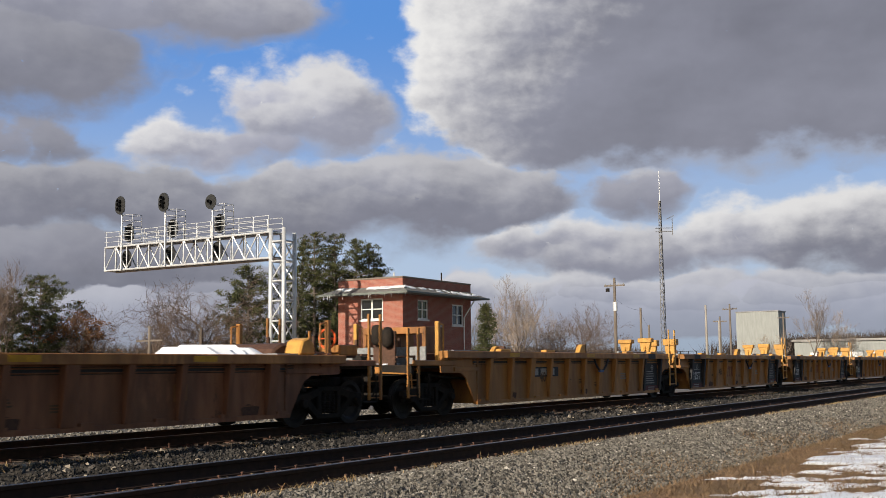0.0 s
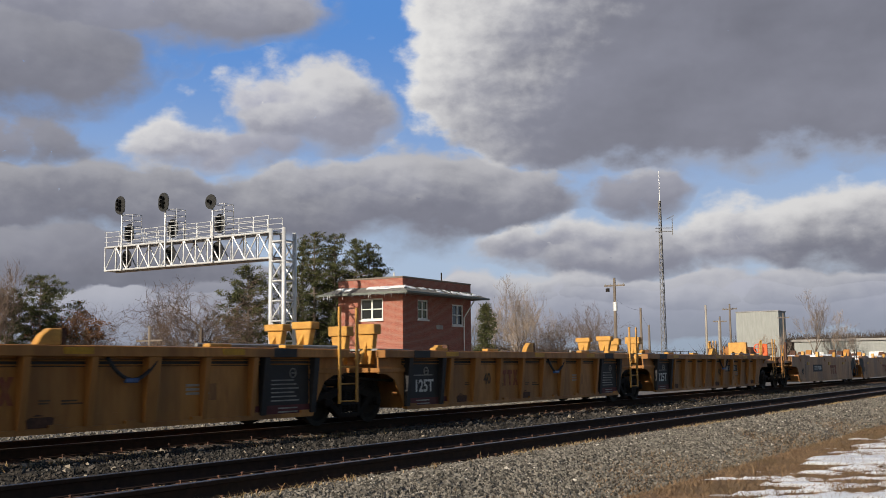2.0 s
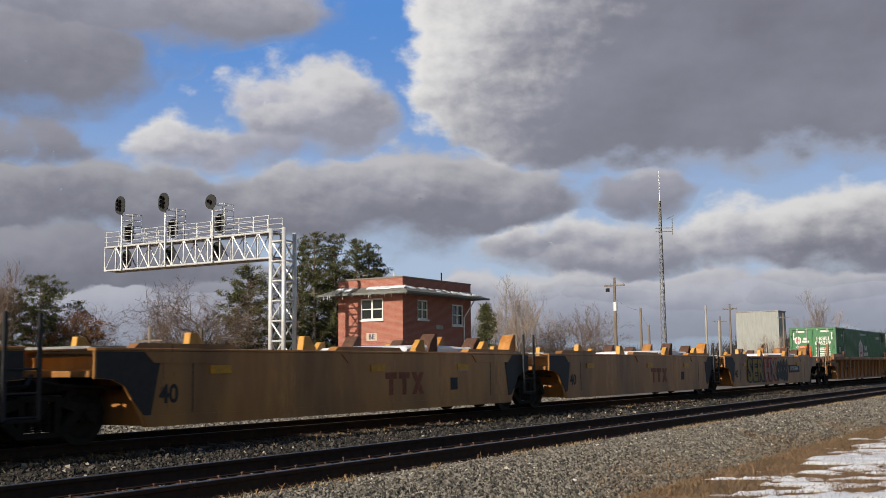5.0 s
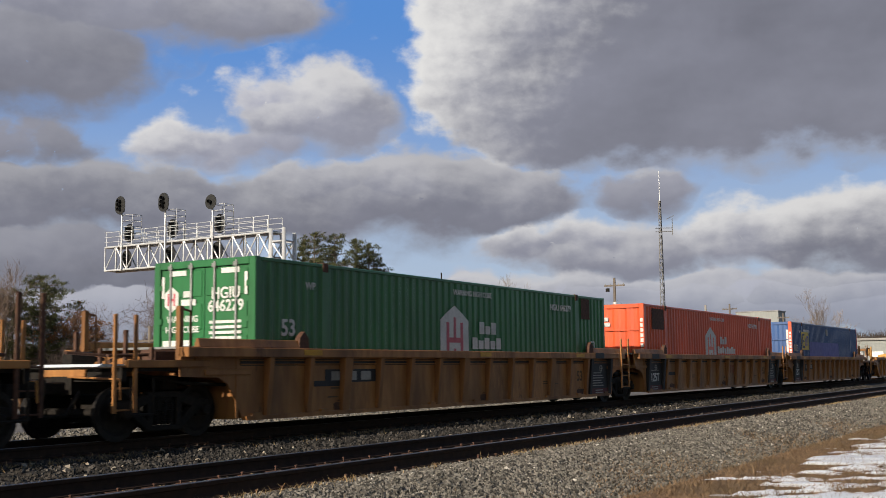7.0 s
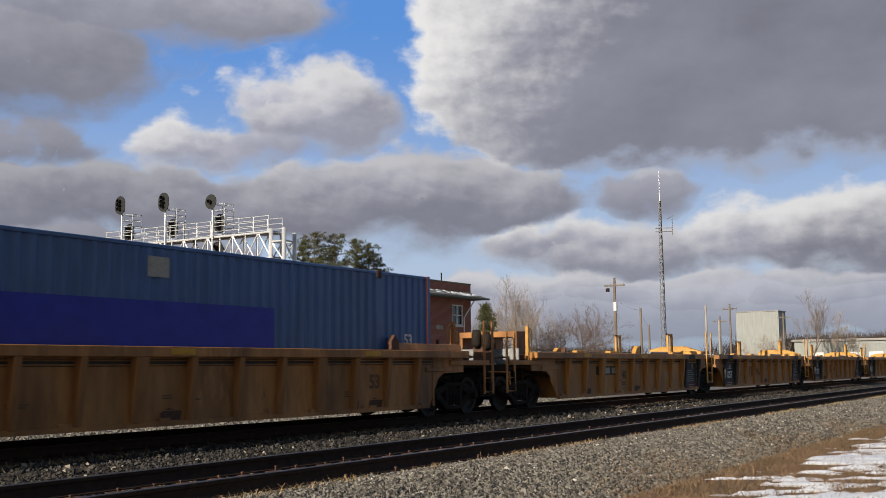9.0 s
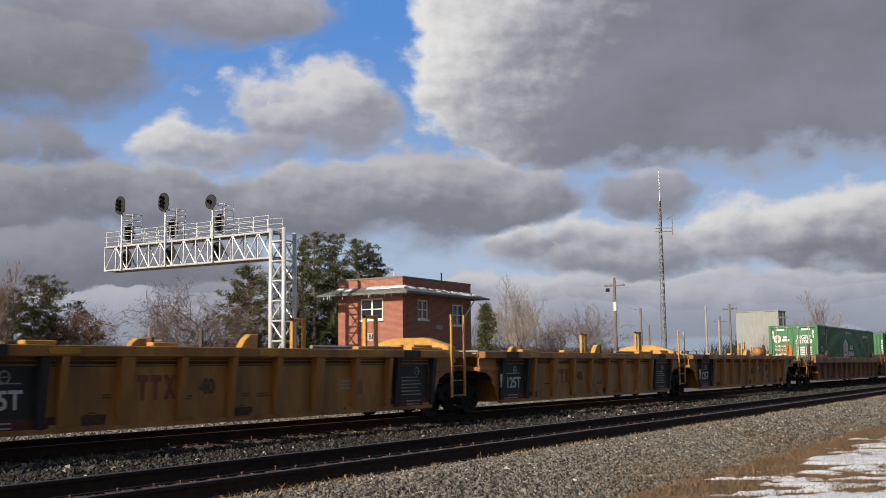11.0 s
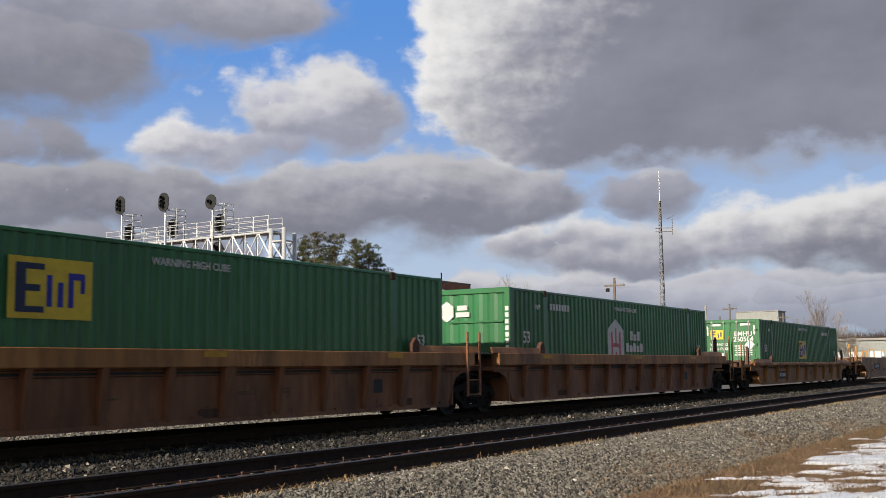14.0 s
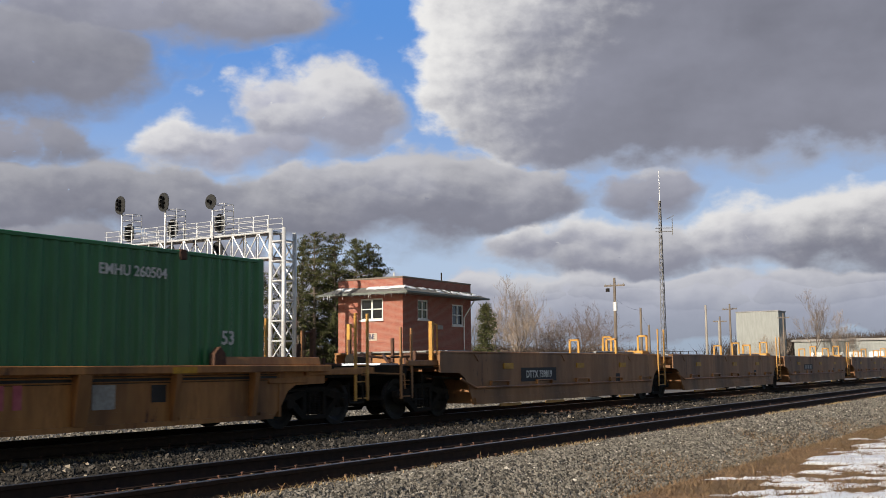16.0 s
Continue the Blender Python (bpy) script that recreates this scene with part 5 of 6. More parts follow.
for k in range(20):
    t = rng.random()
    y = BY0 - OUT + rng.random() ** 1.6 * (BY1 - BY0 + OUT)
    w_, u0 = rng.uniform(0.2, 0.7), rng.uniform(0.45, 0.8)
    u1 = min(1, u0 + rng.uniform(0.2, 0.6))
    yy0, yy1 = max(y, BY0 - OUT * (1 - u0) + 0.05), min(y + w_, BY1)
    if yy1 > yy0:
        sn.add([(BX0 - OUT * (1 - u), yq, ZE + (ZI - ZE) * u + dz) for dz in (0.005, 0.04) for u, yq in ((u0, yy0), (u0, yy1), (u1, yy1), (u1, yy0))], [(0, 1, 2, 3), (7, 6, 5, 4), (0, 4, 5, 1), (1, 5, 6, 2), (2, 6, 7, 3), (3, 7, 4, 0)])
for k in range(22):
    x = BX0 + rng.random() * (BX1 - BX0)
    w_, u0 = rng.uniform(0.2, 1.1), rng.uniform(0.1, 0.75)
    u1 = min(1, u0 + rng.uniform(0.12, 0.35))
    sn.add([(xq, BY0 - OUT * (1 - u), ZE + (ZI - ZE) * u + dz) for dz in (0.005, 0.035) for u, xq in ((u0, x), (u0, x + w_), (u1, x + w_ * 0.8), (u1, x + 0.1))], [(0, 1, 2, 3), (7, 6, 5, 4), (0, 4, 5, 1), (1, 5, 6, 2), (2, 6, 7, 3), (3, 7, 4, 0)])
tagged(part("roof_snow", sn, SNOW, roof, "thin white snow patches on the shingles"), kind="stuff")
ic = Shape()
for k in range(34):
    y = BY0 - OUT + rng.random() * 6.8
    ic.tube((BX0 - OUT - 0.04, y, ZE - 0.1), (BX0 - OUT - 0.04, y, ZE - 0.14 - rng.random() ** 2 * 0.35), 0.018, 0.003, 5)
tagged(part("icicles", ic, SNOW, roof, "short icicles under the gutter"), kind="stuff")


def window(name, axis, a, b, z0, z1, cols):
    w = part(name, Shape(), FRAMEW, tower, "white painted sash window")
    def bx(x0, x1, z0_, z1_, d0, d1):
        return Shape().box(BX0 + d0, BX0 + d1, x0, x1, z0_, z1_) if axis == "y" else Shape().box(x0, x1, BY0 + d0, BY0 + d1, z0_, z1_)
    fr = 0.09
    for q in ((a, a + fr, z0, z1), (b - fr, b, z0, z1), (a + fr, b - fr, z1 - fr, z1), (a + fr, b - fr, z0, z0 + fr)):
        part("window_frame", bx(*q, 0.04, 0.16), FRAMEW, w)
    part("window_sill", bx(a - 0.08, b + 0.08, z0 - 0.1, z0 - 0.003, -0.07, 0.2), FRAMEW, w)
    for k in range(1, cols):
        xm = a + (b - a) * k / cols
        part("mullion", bx(xm - 0.06, xm + 0.06, z0 + fr, z1 - fr, 0.05, 0.15), FRAMEW, w)
    zm = (z0 + z1) / 2
    part("meeting_rail", bx(a + fr, b - fr, zm - 0.035, zm + 0.035, 0.045, 0.145), FRAMEW, w)
    for k in range(cols):
        for r in range(2):
            xa, xb = a + (b - a) * k / cols, a + (b - a) * (k + 1) / cols
            za, zb_ = (z0, zm) if r == 0 else (zm, z1)
            part("pane", bx(xa + 0.02, xb - 0.02, za + 0.02, zb_ - 0.02, 0.10, 0.11), PANE, w)
    return w


window("window", "y", *front, 2)
for q in sides:
    window("window", "x", *q, 2)
part("name_board", Shape().box(BX0 - 0.03, BX0 + 0.02, 26.18, 27.02, 2.93, 3.43), mat("cream_board", (0.55, 0.47, 0.38), (0.47, 0.4, 0.32), 8, 1, 0.8), tower, "cream name board", bevel=0.008)
lettering("BE", 0.46, END(26.6, 3.17, BX0 - 0.036), NAVY, tower)
part("wall_plate", Shape().box(62.3, 63.1, BY0 - 0.03, BY0 + 0.02, 3.72, 4.0), OLDWHITE, tower, "small pale plate")
part("down_pipe", Shape().tube((65.9, BY0 - 0.06, GROUND_Z), (65.9, BY0 - 0.06, 4.6), 0.045).tube((65.9, BY0 - 0.06, 4.6), (66.6, BY0 - 0.5, 5.8), 0.045), FRAMEW, tower)
part("vent_pipe", Shape().tube((65.2, 25.5, BTOP - 0.5), (65.2, 25.5, BTOP + 0.75), 0.05), IRON, tower)
part("vent_pipe", Shape().tube((59.2, 25.5, BTOP - 0.5), (59.2, 25.5, BTOP + 0.35), 0.06), FRAMEW, tower)

# ---- radio mast ----
rm = thing("radio_mast", "slim grey lattice radio mast with a white whip aerial", "radio mast", pose(115.17, 27.35, GROUND_Z))
h0 = 20.1
legs = [(math.cos(radians(90 + 120 * k)), math.sin(radians(90 + 120 * k))) for k in range(3)]
wid = lambda z: 0.40 - 0.26 * z / h0
GALV = mat("dull_galvanised_steel", (0.20, 0.195, 0.19), (0.14, 0.137, 0.133), 6, 1.0, 0.55, 0.3)
for c_, s_ in legs:
    part("mast_leg", Shape().tube((c_ * wid(0), s_ * wid(0), 0), (c_ * wid(h0), s_ * wid(h0), h0), 0.036), GALV, rm)
br = Shape()
for k in range(26):
    z = 0.4 + k * 0.76
    for i in range(3):
        p, q = legs[i], legs[(i + 1) % 3]
        br.tube((p[0] * wid(z), p[1] * wid(z), z), (q[0] * wid(z + 0.76), q[1] * wid(z + 0.76), z + 0.76), 0.02, sides=4)
        br.tube((q[0] * wid(z), q[1] * wid(z), z), (p[0] * wid(z + 0.76), p[1] * wid(z + 0.76), z + 0.76), 0.02, sides=4)
tagged(part("mast_braces", br, GALV, rm), kind="stuff")
part("whip_aerial", Shape().tube((0, 0, h0), (0, 0, h0 + 3.4), 0.05, 0.03), STEEL, rm, "white whip aerial")
arm = Shape().tube((-0.3, 0.5, 16.6), (0.5, -1.2, 16.6), 0.035).tube((-0.3, 0.5, 17.0), (0.5, -1.2, 17.0), 0.035).tube((0.5, -1.2, 16.2), (0.5, -1.2, 18.2), 0.04).tube((0.3, -0.6, 18.0), (0.6, -1.4, 18.4), 0.03)
part("side_aerial", arm, GALV, rm)

# ---- poles ----
POLEW = mat("weathered_pole_wood", (0.21, 0.175, 0.145), (0.14, 0.115, 0.095), 6, 1.0, 0.9, stretch=(1, 1, 0.1))
PALEPOLE = mat("pale_pole", (0.36, 0.33, 0.29), (0.28, 0.255, 0.225), 6, 1.0, 0.8, stretch=(1, 1, 0.1))
for x, y, z, m_, cross in ((88.62, 22.08, 8.82, POLEW, 2), (104.3, 25.8, 6.98, POLEW, 0), (123.94, 32.4, 6.0, POLEW, 0), (117.5, 23.3, 7.75, PALEPOLE, 0), (138.7, 26.95, 8.97, POLEW, 1), (136.0, 27.6, 6.7, PALEPOLE, 0), (148.1, 31.2, 7.8, POLEW, 1), (172.97, 28.8, 9.06, POLEW, 1), (56.6, 45.4, 4.42, POLEW, 3)):
    p = thing("utility_pole", "weathered wooden utility pole" + (" with crossarms" if cross else ""), "utility pole", pose(x, y, GROUND_Z), "line-side poles")
    part("pole", Shape().tube((0, 0, 0), (0, 0, z - GROUND_Z), 0.17, 0.11, 10), m_, p, smooth=True)
    if cross:
        part("crossarm", Shape().box(-0.06, 0.06, -0.95, 0.95, z - GROUND_Z - 0.75, z - GROUND_Z - 0.62) if cross < 3 else Shape().box(-0.06, 0.06, -1.35, 1.35, z - GROUND_Z - 1.15, z - GROUND_Z - 1.03), POLEW, p)
        for k in (-0.85, -0.4, 0.4, 0.85):
            part("insulator", Shape().lathe([(0.0, 0.0), (0.05, 0.0), (0.05, 0.1), (0.0, 0.12)], (0, k, z - GROUND_Z - 0.62), "z", 8), GREY, p)
    if cross == 2:
        part("transformer", Shape().lathe([(0.0, 0.0), (0.2, 0.0), (0.2, 0.75), (0.0, 0.8)], (0.0, -0.02, z - GROUND_Z - 2.9), "z", 12), STEEL, p, "pale canister on the pole")
        part("cut_out", Shape().box(-0.1, 0.1, 0.5, 0.8, z - GROUND_Z - 1.2, z - GROUND_Z - 0.9), IRON, p)
wire = thing("overhead_wires", "thin dark wires sagging between the poles", "wires")
spans = [((88.6, 22.1, 7.0), (104.3, 25.8, 6.7)), ((104.3, 25.8, 6.7), (123.9, 32.4, 5.8))]
for p, q in spans:
    s = Shape()
    for k in range(10):
        def at_(t):
            v = Vector(p).lerp(Vector(q), t)
            v.z -= 3.2 * t * (1 - t) * (Vector(p) - Vector(q)).length / 60
            return v
        s.tube(at_(k / 10), at_(k / 10 + 0.1), 0.008, sides=4, caps=False)
    part("wire", s, IRON, wire)

# ---- far buildings and overpass ----
CLAD = mat("pale_metal_cladding", (0.31, 0.325, 0.315), (0.27, 0.285, 0.275), 3, 0.15, 0.6, dirt=0.2, stretch=(1, 1, 0.2))
CONC = mat("grey_concrete", (0.36, 0.35, 0.34), (0.28, 0.27, 0.26), 3, 0.3, 0.9, dirt=0.4)
wh = thing("tall_warehouse", "tall pale windowless metal-clad warehouse block", "warehouse")
part("wall", Shape().box(200, 205, 36.4, 44.2, GROUND_Z, 10.75), CLAD, wh)
part("roof", Shape().box(199.9, 205.1, 36.3, 44.3, 10.75, 10.9), CONC, wh)
for k in range(26):
    part("cladding_seam", Shape().box(199.985, 200.0, 36.6 + k * 0.29, 36.68 + k * 0.29, GROUND_Z, 10.7), CLAD, wh)
lb = thing("low_warehouse", "long low pale concrete warehouse with a flat roof", "warehouse")
part("wall", Shape().box(205, 270, 4.0, 35.0, GROUND_Z, 5.2), CLAD, lb)
part("roof", Shape().box(204.6, 270.4, 3.6, 35.4, 5.2, 5.6), CONC, lb)
for k in range(8):
    part("dock_door", Shape().box(204.9, 205.02, 6 + k * 3.4, 8.4 + k * 3.4, 0.2, 3.2), STEEL, lb)
ov = thing("overpass", "grey concrete road overpass with a railing", "bridge")
part("deck", Shape().box(205, 320, 52.0, 62.0, 1.6, 2.6), CONC, ov)
part("deck", Shape().box(205, 215, 62.0, 110.0, 1.6, 2.6), CONC, ov)
for k in range(5):
    part("pier", Shape().box(207, 208.2, 56 + k * 9, 57 + k * 9, GROUND_Z, 1.6), CONC, ov)
for k in range(36):
    part("railing_post", Shape().box(205, 205.1, 52 + k * 1.6, 52.12 + k * 1.6, 2.6, 3.9), IRON, ov)
part("railing", Shape().box(205, 205.08, 52, 110, 3.8, 3.9).box(205, 205.08, 52, 110, 3.2, 3.26), IRON, ov)


# ---- trees ----
BARK = mat("grey_brown_bark", (0.17, 0.135, 0.11), (0.11, 0.088, 0.07), 6, 1.0, 0.95, stretch=(1, 1, 0.3))
TWIG = mat("brown_twig", (0.165, 0.12, 0.095), (0.105, 0.075, 0.06), 2, 0.4, 0.95, bump=0, rand=0.3)
PALETWIG = mat("pale_tan_twig", (0.34, 0.28, 0.235), (0.25, 0.20, 0.165), 2, 0.4, 0.95, bump=0, rand=0.3)
NEEDLE = mat("pine_needles", (0.088, 0.092, 0.034), (0.050, 0.058, 0.024), 1.5, 0.35, 0.8, bump=0, rand=0.45, grime=(0.10, 0.09, 0.03), dirt=0.5)
RUSTLEAF = mat("rust_oak_leaves", (0.25, 0.115, 0.045), (0.16, 0.07, 0.03), 1.5, 0.4, 0.9, bump=0, rand=0.4)
FARWOOD = mat("dark_winter_woods", (0.085, 0.066, 0.056), (0.055, 0.043, 0.037), 1.0, 0.1, 0.95, bump=0, rand=0.3)
BRUSH = mat("dry_brush", (0.115, 0.076, 0.056), (0.075, 0.05, 0.037), 1.0, 0.2, 0.95, bump=0, rand=0.4)


def bare_tree(seed, height, spread=0.5, levels=5, up=0.25, density=1.0):
    """Two shapes: trunk with limbs, and the twigs of the crown."""
    r = random.Random(seed)
    wood, twigs, tips = Shape(), Shape(), []

    def grow(p, d, length, rad, level):
        n = 3 if level < 2 else 2
        for k in range(n):
            d = (d + Vector((r.gauss(0, 0.13), r.gauss(0, 0.13), r.gauss(0, 0.08) + up * 0.12))).normalized()
            q = p + d * (length / n)
            r2 = rad * 0.84
            (wood if level < 2 else twigs).tube(p, q, rad, r2, 6 if level < 2 else 3, caps=False)
            p, rad = q, r2
            if level < levels and (k > 0 or level > 0):
                for b in range(r.choice((1, 2, 2, 2, 2))):
                    a = r.uniform(0, 2 * math.pi)
                    e = d.orthogonal().normalized()
                    side = math.cos(a) * e + math.sin(a) * d.cross(e)
                    bd = (d * (1 - spread) + side * spread * r.uniform(0.8, 1.5) + Vector((0, 0, up))).normalized()
                    grow(p, bd, length * r.uniform(0.55, 0.78), max((0.055, 0.028, 0.018, 0.0130, 0.0105, 0.0095)[min(5, level + 1)], rad * r.uniform(0.5, 0.66)), level + 1)
        if level >= levels - 1:
            tips.append(p)
    grow(Vector((0, 0, -0.1)), Vector((r.gauss(0, 0.05), r.gauss(0, 0.05), 1)), height * 0.42, height * 0.015, 0)
    top = max(v[2] for v in twigs.v)
    k = height / top
    for s in (wood, twigs):
        s.v = [(x * k, y * k, z * k if z > 0 else z) for x, y, z in s.v]
    return wood, twigs, [t * k for t in tips]


def clumps(points, seed, n, size, leaf, slim=0.45, flat=1.0):
    """Small blades scattered round points."""
    r = np.random.default_rng(seed)
    pts = np.repeat(np.array([tuple(p) for p in points]), n, axis=0)
    c = pts + r.normal(0, size * 0.45, pts.shape) * np.array((1, 1, flat))
    d1 = r.normal(0, 1, pts.shape)
    d1 /= np.linalg.norm(d1, axis=1)[:, None]
    d2 = np.cross(d1, r.normal(0, 1, pts.shape))
    d2 /= np.linalg.norm(d2, axis=1)[:, None]
    ln = leaf * r.uniform(0.6, 1.4, (len(c), 1))
    v = np.stack([c - d1 * ln, c + d2 * ln * slim, c + d1 * ln, c - d2 * ln * slim], 1).reshape(-1, 3)
    s = Shape()
    s.v = [tuple(q) for q in v]
    s.f = [(4 * i, 4 * i + 1, 4 * i + 2, 4 * i + 3) for i in range(len(c))]
    return s


def plain_mesh(name, s, material):
    me = bpy.data.meshes.new(name)
    me.from_pydata(s.v, [], s.f)
    me.materials.append(material)
    return me


def make_bare(seed, height, label, twig=TWIG, **kw):
    wood, twigs, tips = bare_tree(seed, height, **kw)
    t = thing("bare_tree", label, "tree", pose(0, 0, 0), "leafless trees")
    part("trunk", plain_mesh("trunk", wood, BARK), BARK, t)
    part("crown", plain_mesh("crown", twigs, twig), twig, t, "fine leafless twigs")
    return t, tips


def make_pine(seed, height, base=0.22, width=0.27, label="dark green pine with ragged clumps of needles", flat=0.0):
    r = random.Random(seed)
    t = thing("pine_tree", label, "tree", pose(0, 0, 0), "evergreen trees")
    wood, pts = Shape(), []
    wood.tube((0, 0, -0.1), (0, 0, height * 0.97), height * 0.017, 0.03, 8)
    z = height * base
    while z < height * 0.97:
        f = (z / height - base) / (1 - base)
        reach = height * width * (min(1.0, 0.55 + f * 1.6) * (1 - f) ** (0.62 - flat) + 0.05)
        for k in range(r.choice((4, 5, 6))):
            a = r.uniform(0, 2 * math.pi)
            ln = reach * r.choice((0.35, 0.6, 0.8, 0.95, 1.2)) * r.uniform(0.85, 1.1)
            e = Vector((math.cos(a) * ln, math.sin(a) * ln, z + ln * r.uniform(0.05, 0.35)))
            wood.tube((0, 0, z), e, 0.05, 0.012, 4, caps=False)
            for j in range(max(2, int(ln * 2.4))):
                u = 0.3 + 0.75 * (j + r.random()) / max(2, int(ln * 2.4))
                pts.append(Vector((0, 0, z)).lerp(e, u) + Vector((r.gauss(0, 0.16), r.gauss(0, 0.16), r.uniform(-0.05, 0.25))))
        z += height * 0.036
    pts.append(Vector((0, 0, height * 0.97)))
    part("trunk", plain_mesh("trunk", wood, BARK), BARK, t)
    part("crown", plain_mesh("crown", clumps(pts, seed, 26, 0.30, 0.17, 0.14, 0.7), NEEDLE), NEEDLE, t, "ragged dark green needle clumps")
    return t


def put(t, x, y, scale=1.0, turn=0.0):
    t.matrix_basis = pose(x, y, GROUND_Z, 0, 0, turn) @ Matrix.Scale(scale, 4)


GB = "bare grey-brown deciduous tree"
b1, tips1 = make_bare(11, 10.0, GB + " with a spreading crown", spread=0.62, up=0.12)
b2, _ = make_bare(23, 10.0, GB + " with upswept branches", spread=0.42, up=0.32)
b3, _ = make_bare(37, 10.0, "bare pale-twigged tree with upright branches", PALETWIG, spread=0.36, up=0.40)
b4, _ = make_bare(41, 10.0, GB + " with a dense twiggy crown", spread=0.55, up=0.2)
put(b1, 62.5, 46.2, 1.02, 30)
put(b2, 54.2, 59.5, 1.08, 0)
put(b3, 106.1, 41.2, 1.2, 10)
put(b4, 65.2, 60.6, 0.80, 0)
for src, x, y, sc, tn in ((b2, 50.5, 61.0, 0.95, 80), (b4, 52.0, 66.0, 0.9, 120), (b4, 72.0, 68.0, 0.75, 40), (b2, 92.7, 83.2, 0.80, 20), (b4, 84.0, 76.0, 0.72, 200), (b4, 97.0, 80.0, 0.75, 250), (b1, 67.5, 52.0, 0.86, 150), (b4, 70.0, 51.0, 0.95, 100),
                          (b2, 60.8, 48.5, 0.8, 190), (b1, 64.2, 47.6, 0.92, 250), (b4, 67.0, 48.4, 0.84, 310), (b2, 52.6, 58.0, 1.05, 200), (b4, 63.0, 58.0, 0.72, 20), (b3, 104.0, 40.6, 1.0, 90), (b3, 108.5, 41.5, 1.12, 260), (b4, 111.0, 38.5, 0.8, 330), (b4, 124.0, 42.0, 0.98, 210), (b1, 118.0, 41.5, 0.86, 80), (b3, 101.0, 44.0, 0.93, 140), (b3, 111.0, 45.5, 1.05, 210), (b4, 113.5, 44.0, 0.9, 60), (b3, 117.0, 43.0, 1.02, 300), (b4, 122.0, 46.0, 0.95, 15), (b2, 128.7, 43.2, 1.0, 70), (b4, 131.0, 45.0, 0.9, 160), (b3, 95.0, 44.0, 0.86, 200),
                          (b2, 136.0, 50.0, 0.85, 270), (b3, 194.0, 29.9, 1.50, 20), (b3, 198.5, 27.6, 1.15, 100), (b3, 190.0, 33.6, 0.8, 170), (b3, 196.0, 37.0, 0.75, 240), (b3, 192.0, 39.5, 0.62, 300), (b3, 199.0, 24.5, 0.85, 10), (b4, 88.0, 58.0, 1.15, 90), (b3, 90.5, 50.5, 1.1, 0)):
    put(copy_thing(src, Matrix.Identity(4)), x, y, sc, tn)
p1 = make_pine(5, 14.2, 0.12, 0.27)
put(p1, 78.5, 47.4, 1.03, 0)
p2 = make_pine(8, 9.3, 0.25, 0.36, flat=0.25)
put(p2, 59.0, 60.8, 1.04, 0)
p3 = make_pine(14, 7.2, 0.03, 0.20, "small cone-shaped dark green conifer")
put(p3, 83.0, 31.9, 1.0, 0)
for src, x, y, sc, tn in ((p1, 82.0, 45.2, 1.0, 130), (p1, 80.3, 46.4, 1.03, 60), (p1, 84.2, 45.3, 0.98, 95), (p1, 85.8, 45.9, 0.93, 250), (p2, 72.0, 49.6, 1.16, 40), (p1, 80.0, 50.0, 1.0, 300), (p1, 75.2, 46.6, 0.66, 20), (p1, 84.0, 49.5, 0.98, 15), (p2, 57.6, 62.4, 0.92, 200)):
    put(copy_thing(src, Matrix.Identity(4)), x, y, sc, tn)
oak, otips = make_bare(77, 8.6, "oak holding rust-brown dead leaves", spread=0.6, up=0.12)
rr_ = random.Random(4)
part("dead_leaves", plain_mesh("dead_leaves", clumps([t for t in otips if t.z > 3.0 and math.sin(t.x * 1.3) + math.sin(t.y * 1.1 + 1) + math.sin(t.z * 1.5) > 0.5], 3, 9, 0.30, 0.10), RUSTLEAF), RUSTLEAF, oak, "clusters of rust-brown leaves")
put(oak, 60.6, 58.6, 1.0, 0)


def brush_belt(name, label, line, count, width, hmin, hmax, material, seed, thick=0.02, per=9):
    """A tangle of thin stems along a line on the ground."""
    r = np.random.default_rng(seed)
    s = Shape()
    seg = [(Vector(a), Vector(b)) for a, b in zip(line, line[1:])]
    lens = np.array([(b - a).length for a, b in seg])
    verts, faces = [], []
    for k in r.choice(len(seg), count, p=lens / lens.sum()):
        a, b = seg[k]
        c = a.lerp(b, r.random())
        x, y = c.x + r.normal(0, width), c.y + r.normal(0, width)
        h = r.uniform(hmin, hmax)
        for j in range(per):
            d = Vector((r.normal(0, 0.35), r.normal(0, 0.35), 1))
            z0 = h * r.uniform(0, 0.55) if j else 0
            p = Vector((x + d.x * z0 * 0.5, y + d.y * z0 * 0.5, GROUND_Z + z0))
            q = p + d * (h - z0) * r.uniform(0.55, 1.0)
            e = Vector((r.normal(), r.normal(), 0)).normalized() * thick * h
            i = len(verts)
            verts += [tuple(p - e), tuple(p + e), tuple(q)]
            faces.append((i, i + 1, i + 2))
    s.v, s.f = verts, faces
    ob = new(name, plain_mesh(name, s, material))
    return tagged(ob, label, "brush", kind="stuff")


brush_belt("undergrowth", "tangled dry brown brush below the trees", [(36, 74), (58, 62), (74, 54), (98, 47)], 1700, 3.2, 1.0, 3.4, BRUSH, 1, 0.008, 12)
brush_belt("thin_brush", "thin grey-brown brush under the bare trees", [(98, 47), (135, 50)], 420, 3.0, 0.8, 2.6, BRUSH, 5, 0.008, 10)
brush_belt("tall_weeds", "dry tan weeds along the yard edge", [(40, 60), (58, 46), (72, 40), (90, 34), (140, 38), (190, 40)], 1500, 3.0, 0.5, 1.2, BLADE, 2, 0.010, 8)
brush_belt("far_woods", "distant dark leafless woods on the horizon", [(90, 190), (170, 130), (300, 112)], 2400, 10.0, 5.0, 8.5, FARWOOD, 3, 0.014, 26)
brush_belt("far_woods", "distant dark leafless woods on the horizon", [(400, 88), (430, 20), (520, -60)], 2600, 12.0, 10.0, 14.5, FARWOOD, 4, 0.014, 26)

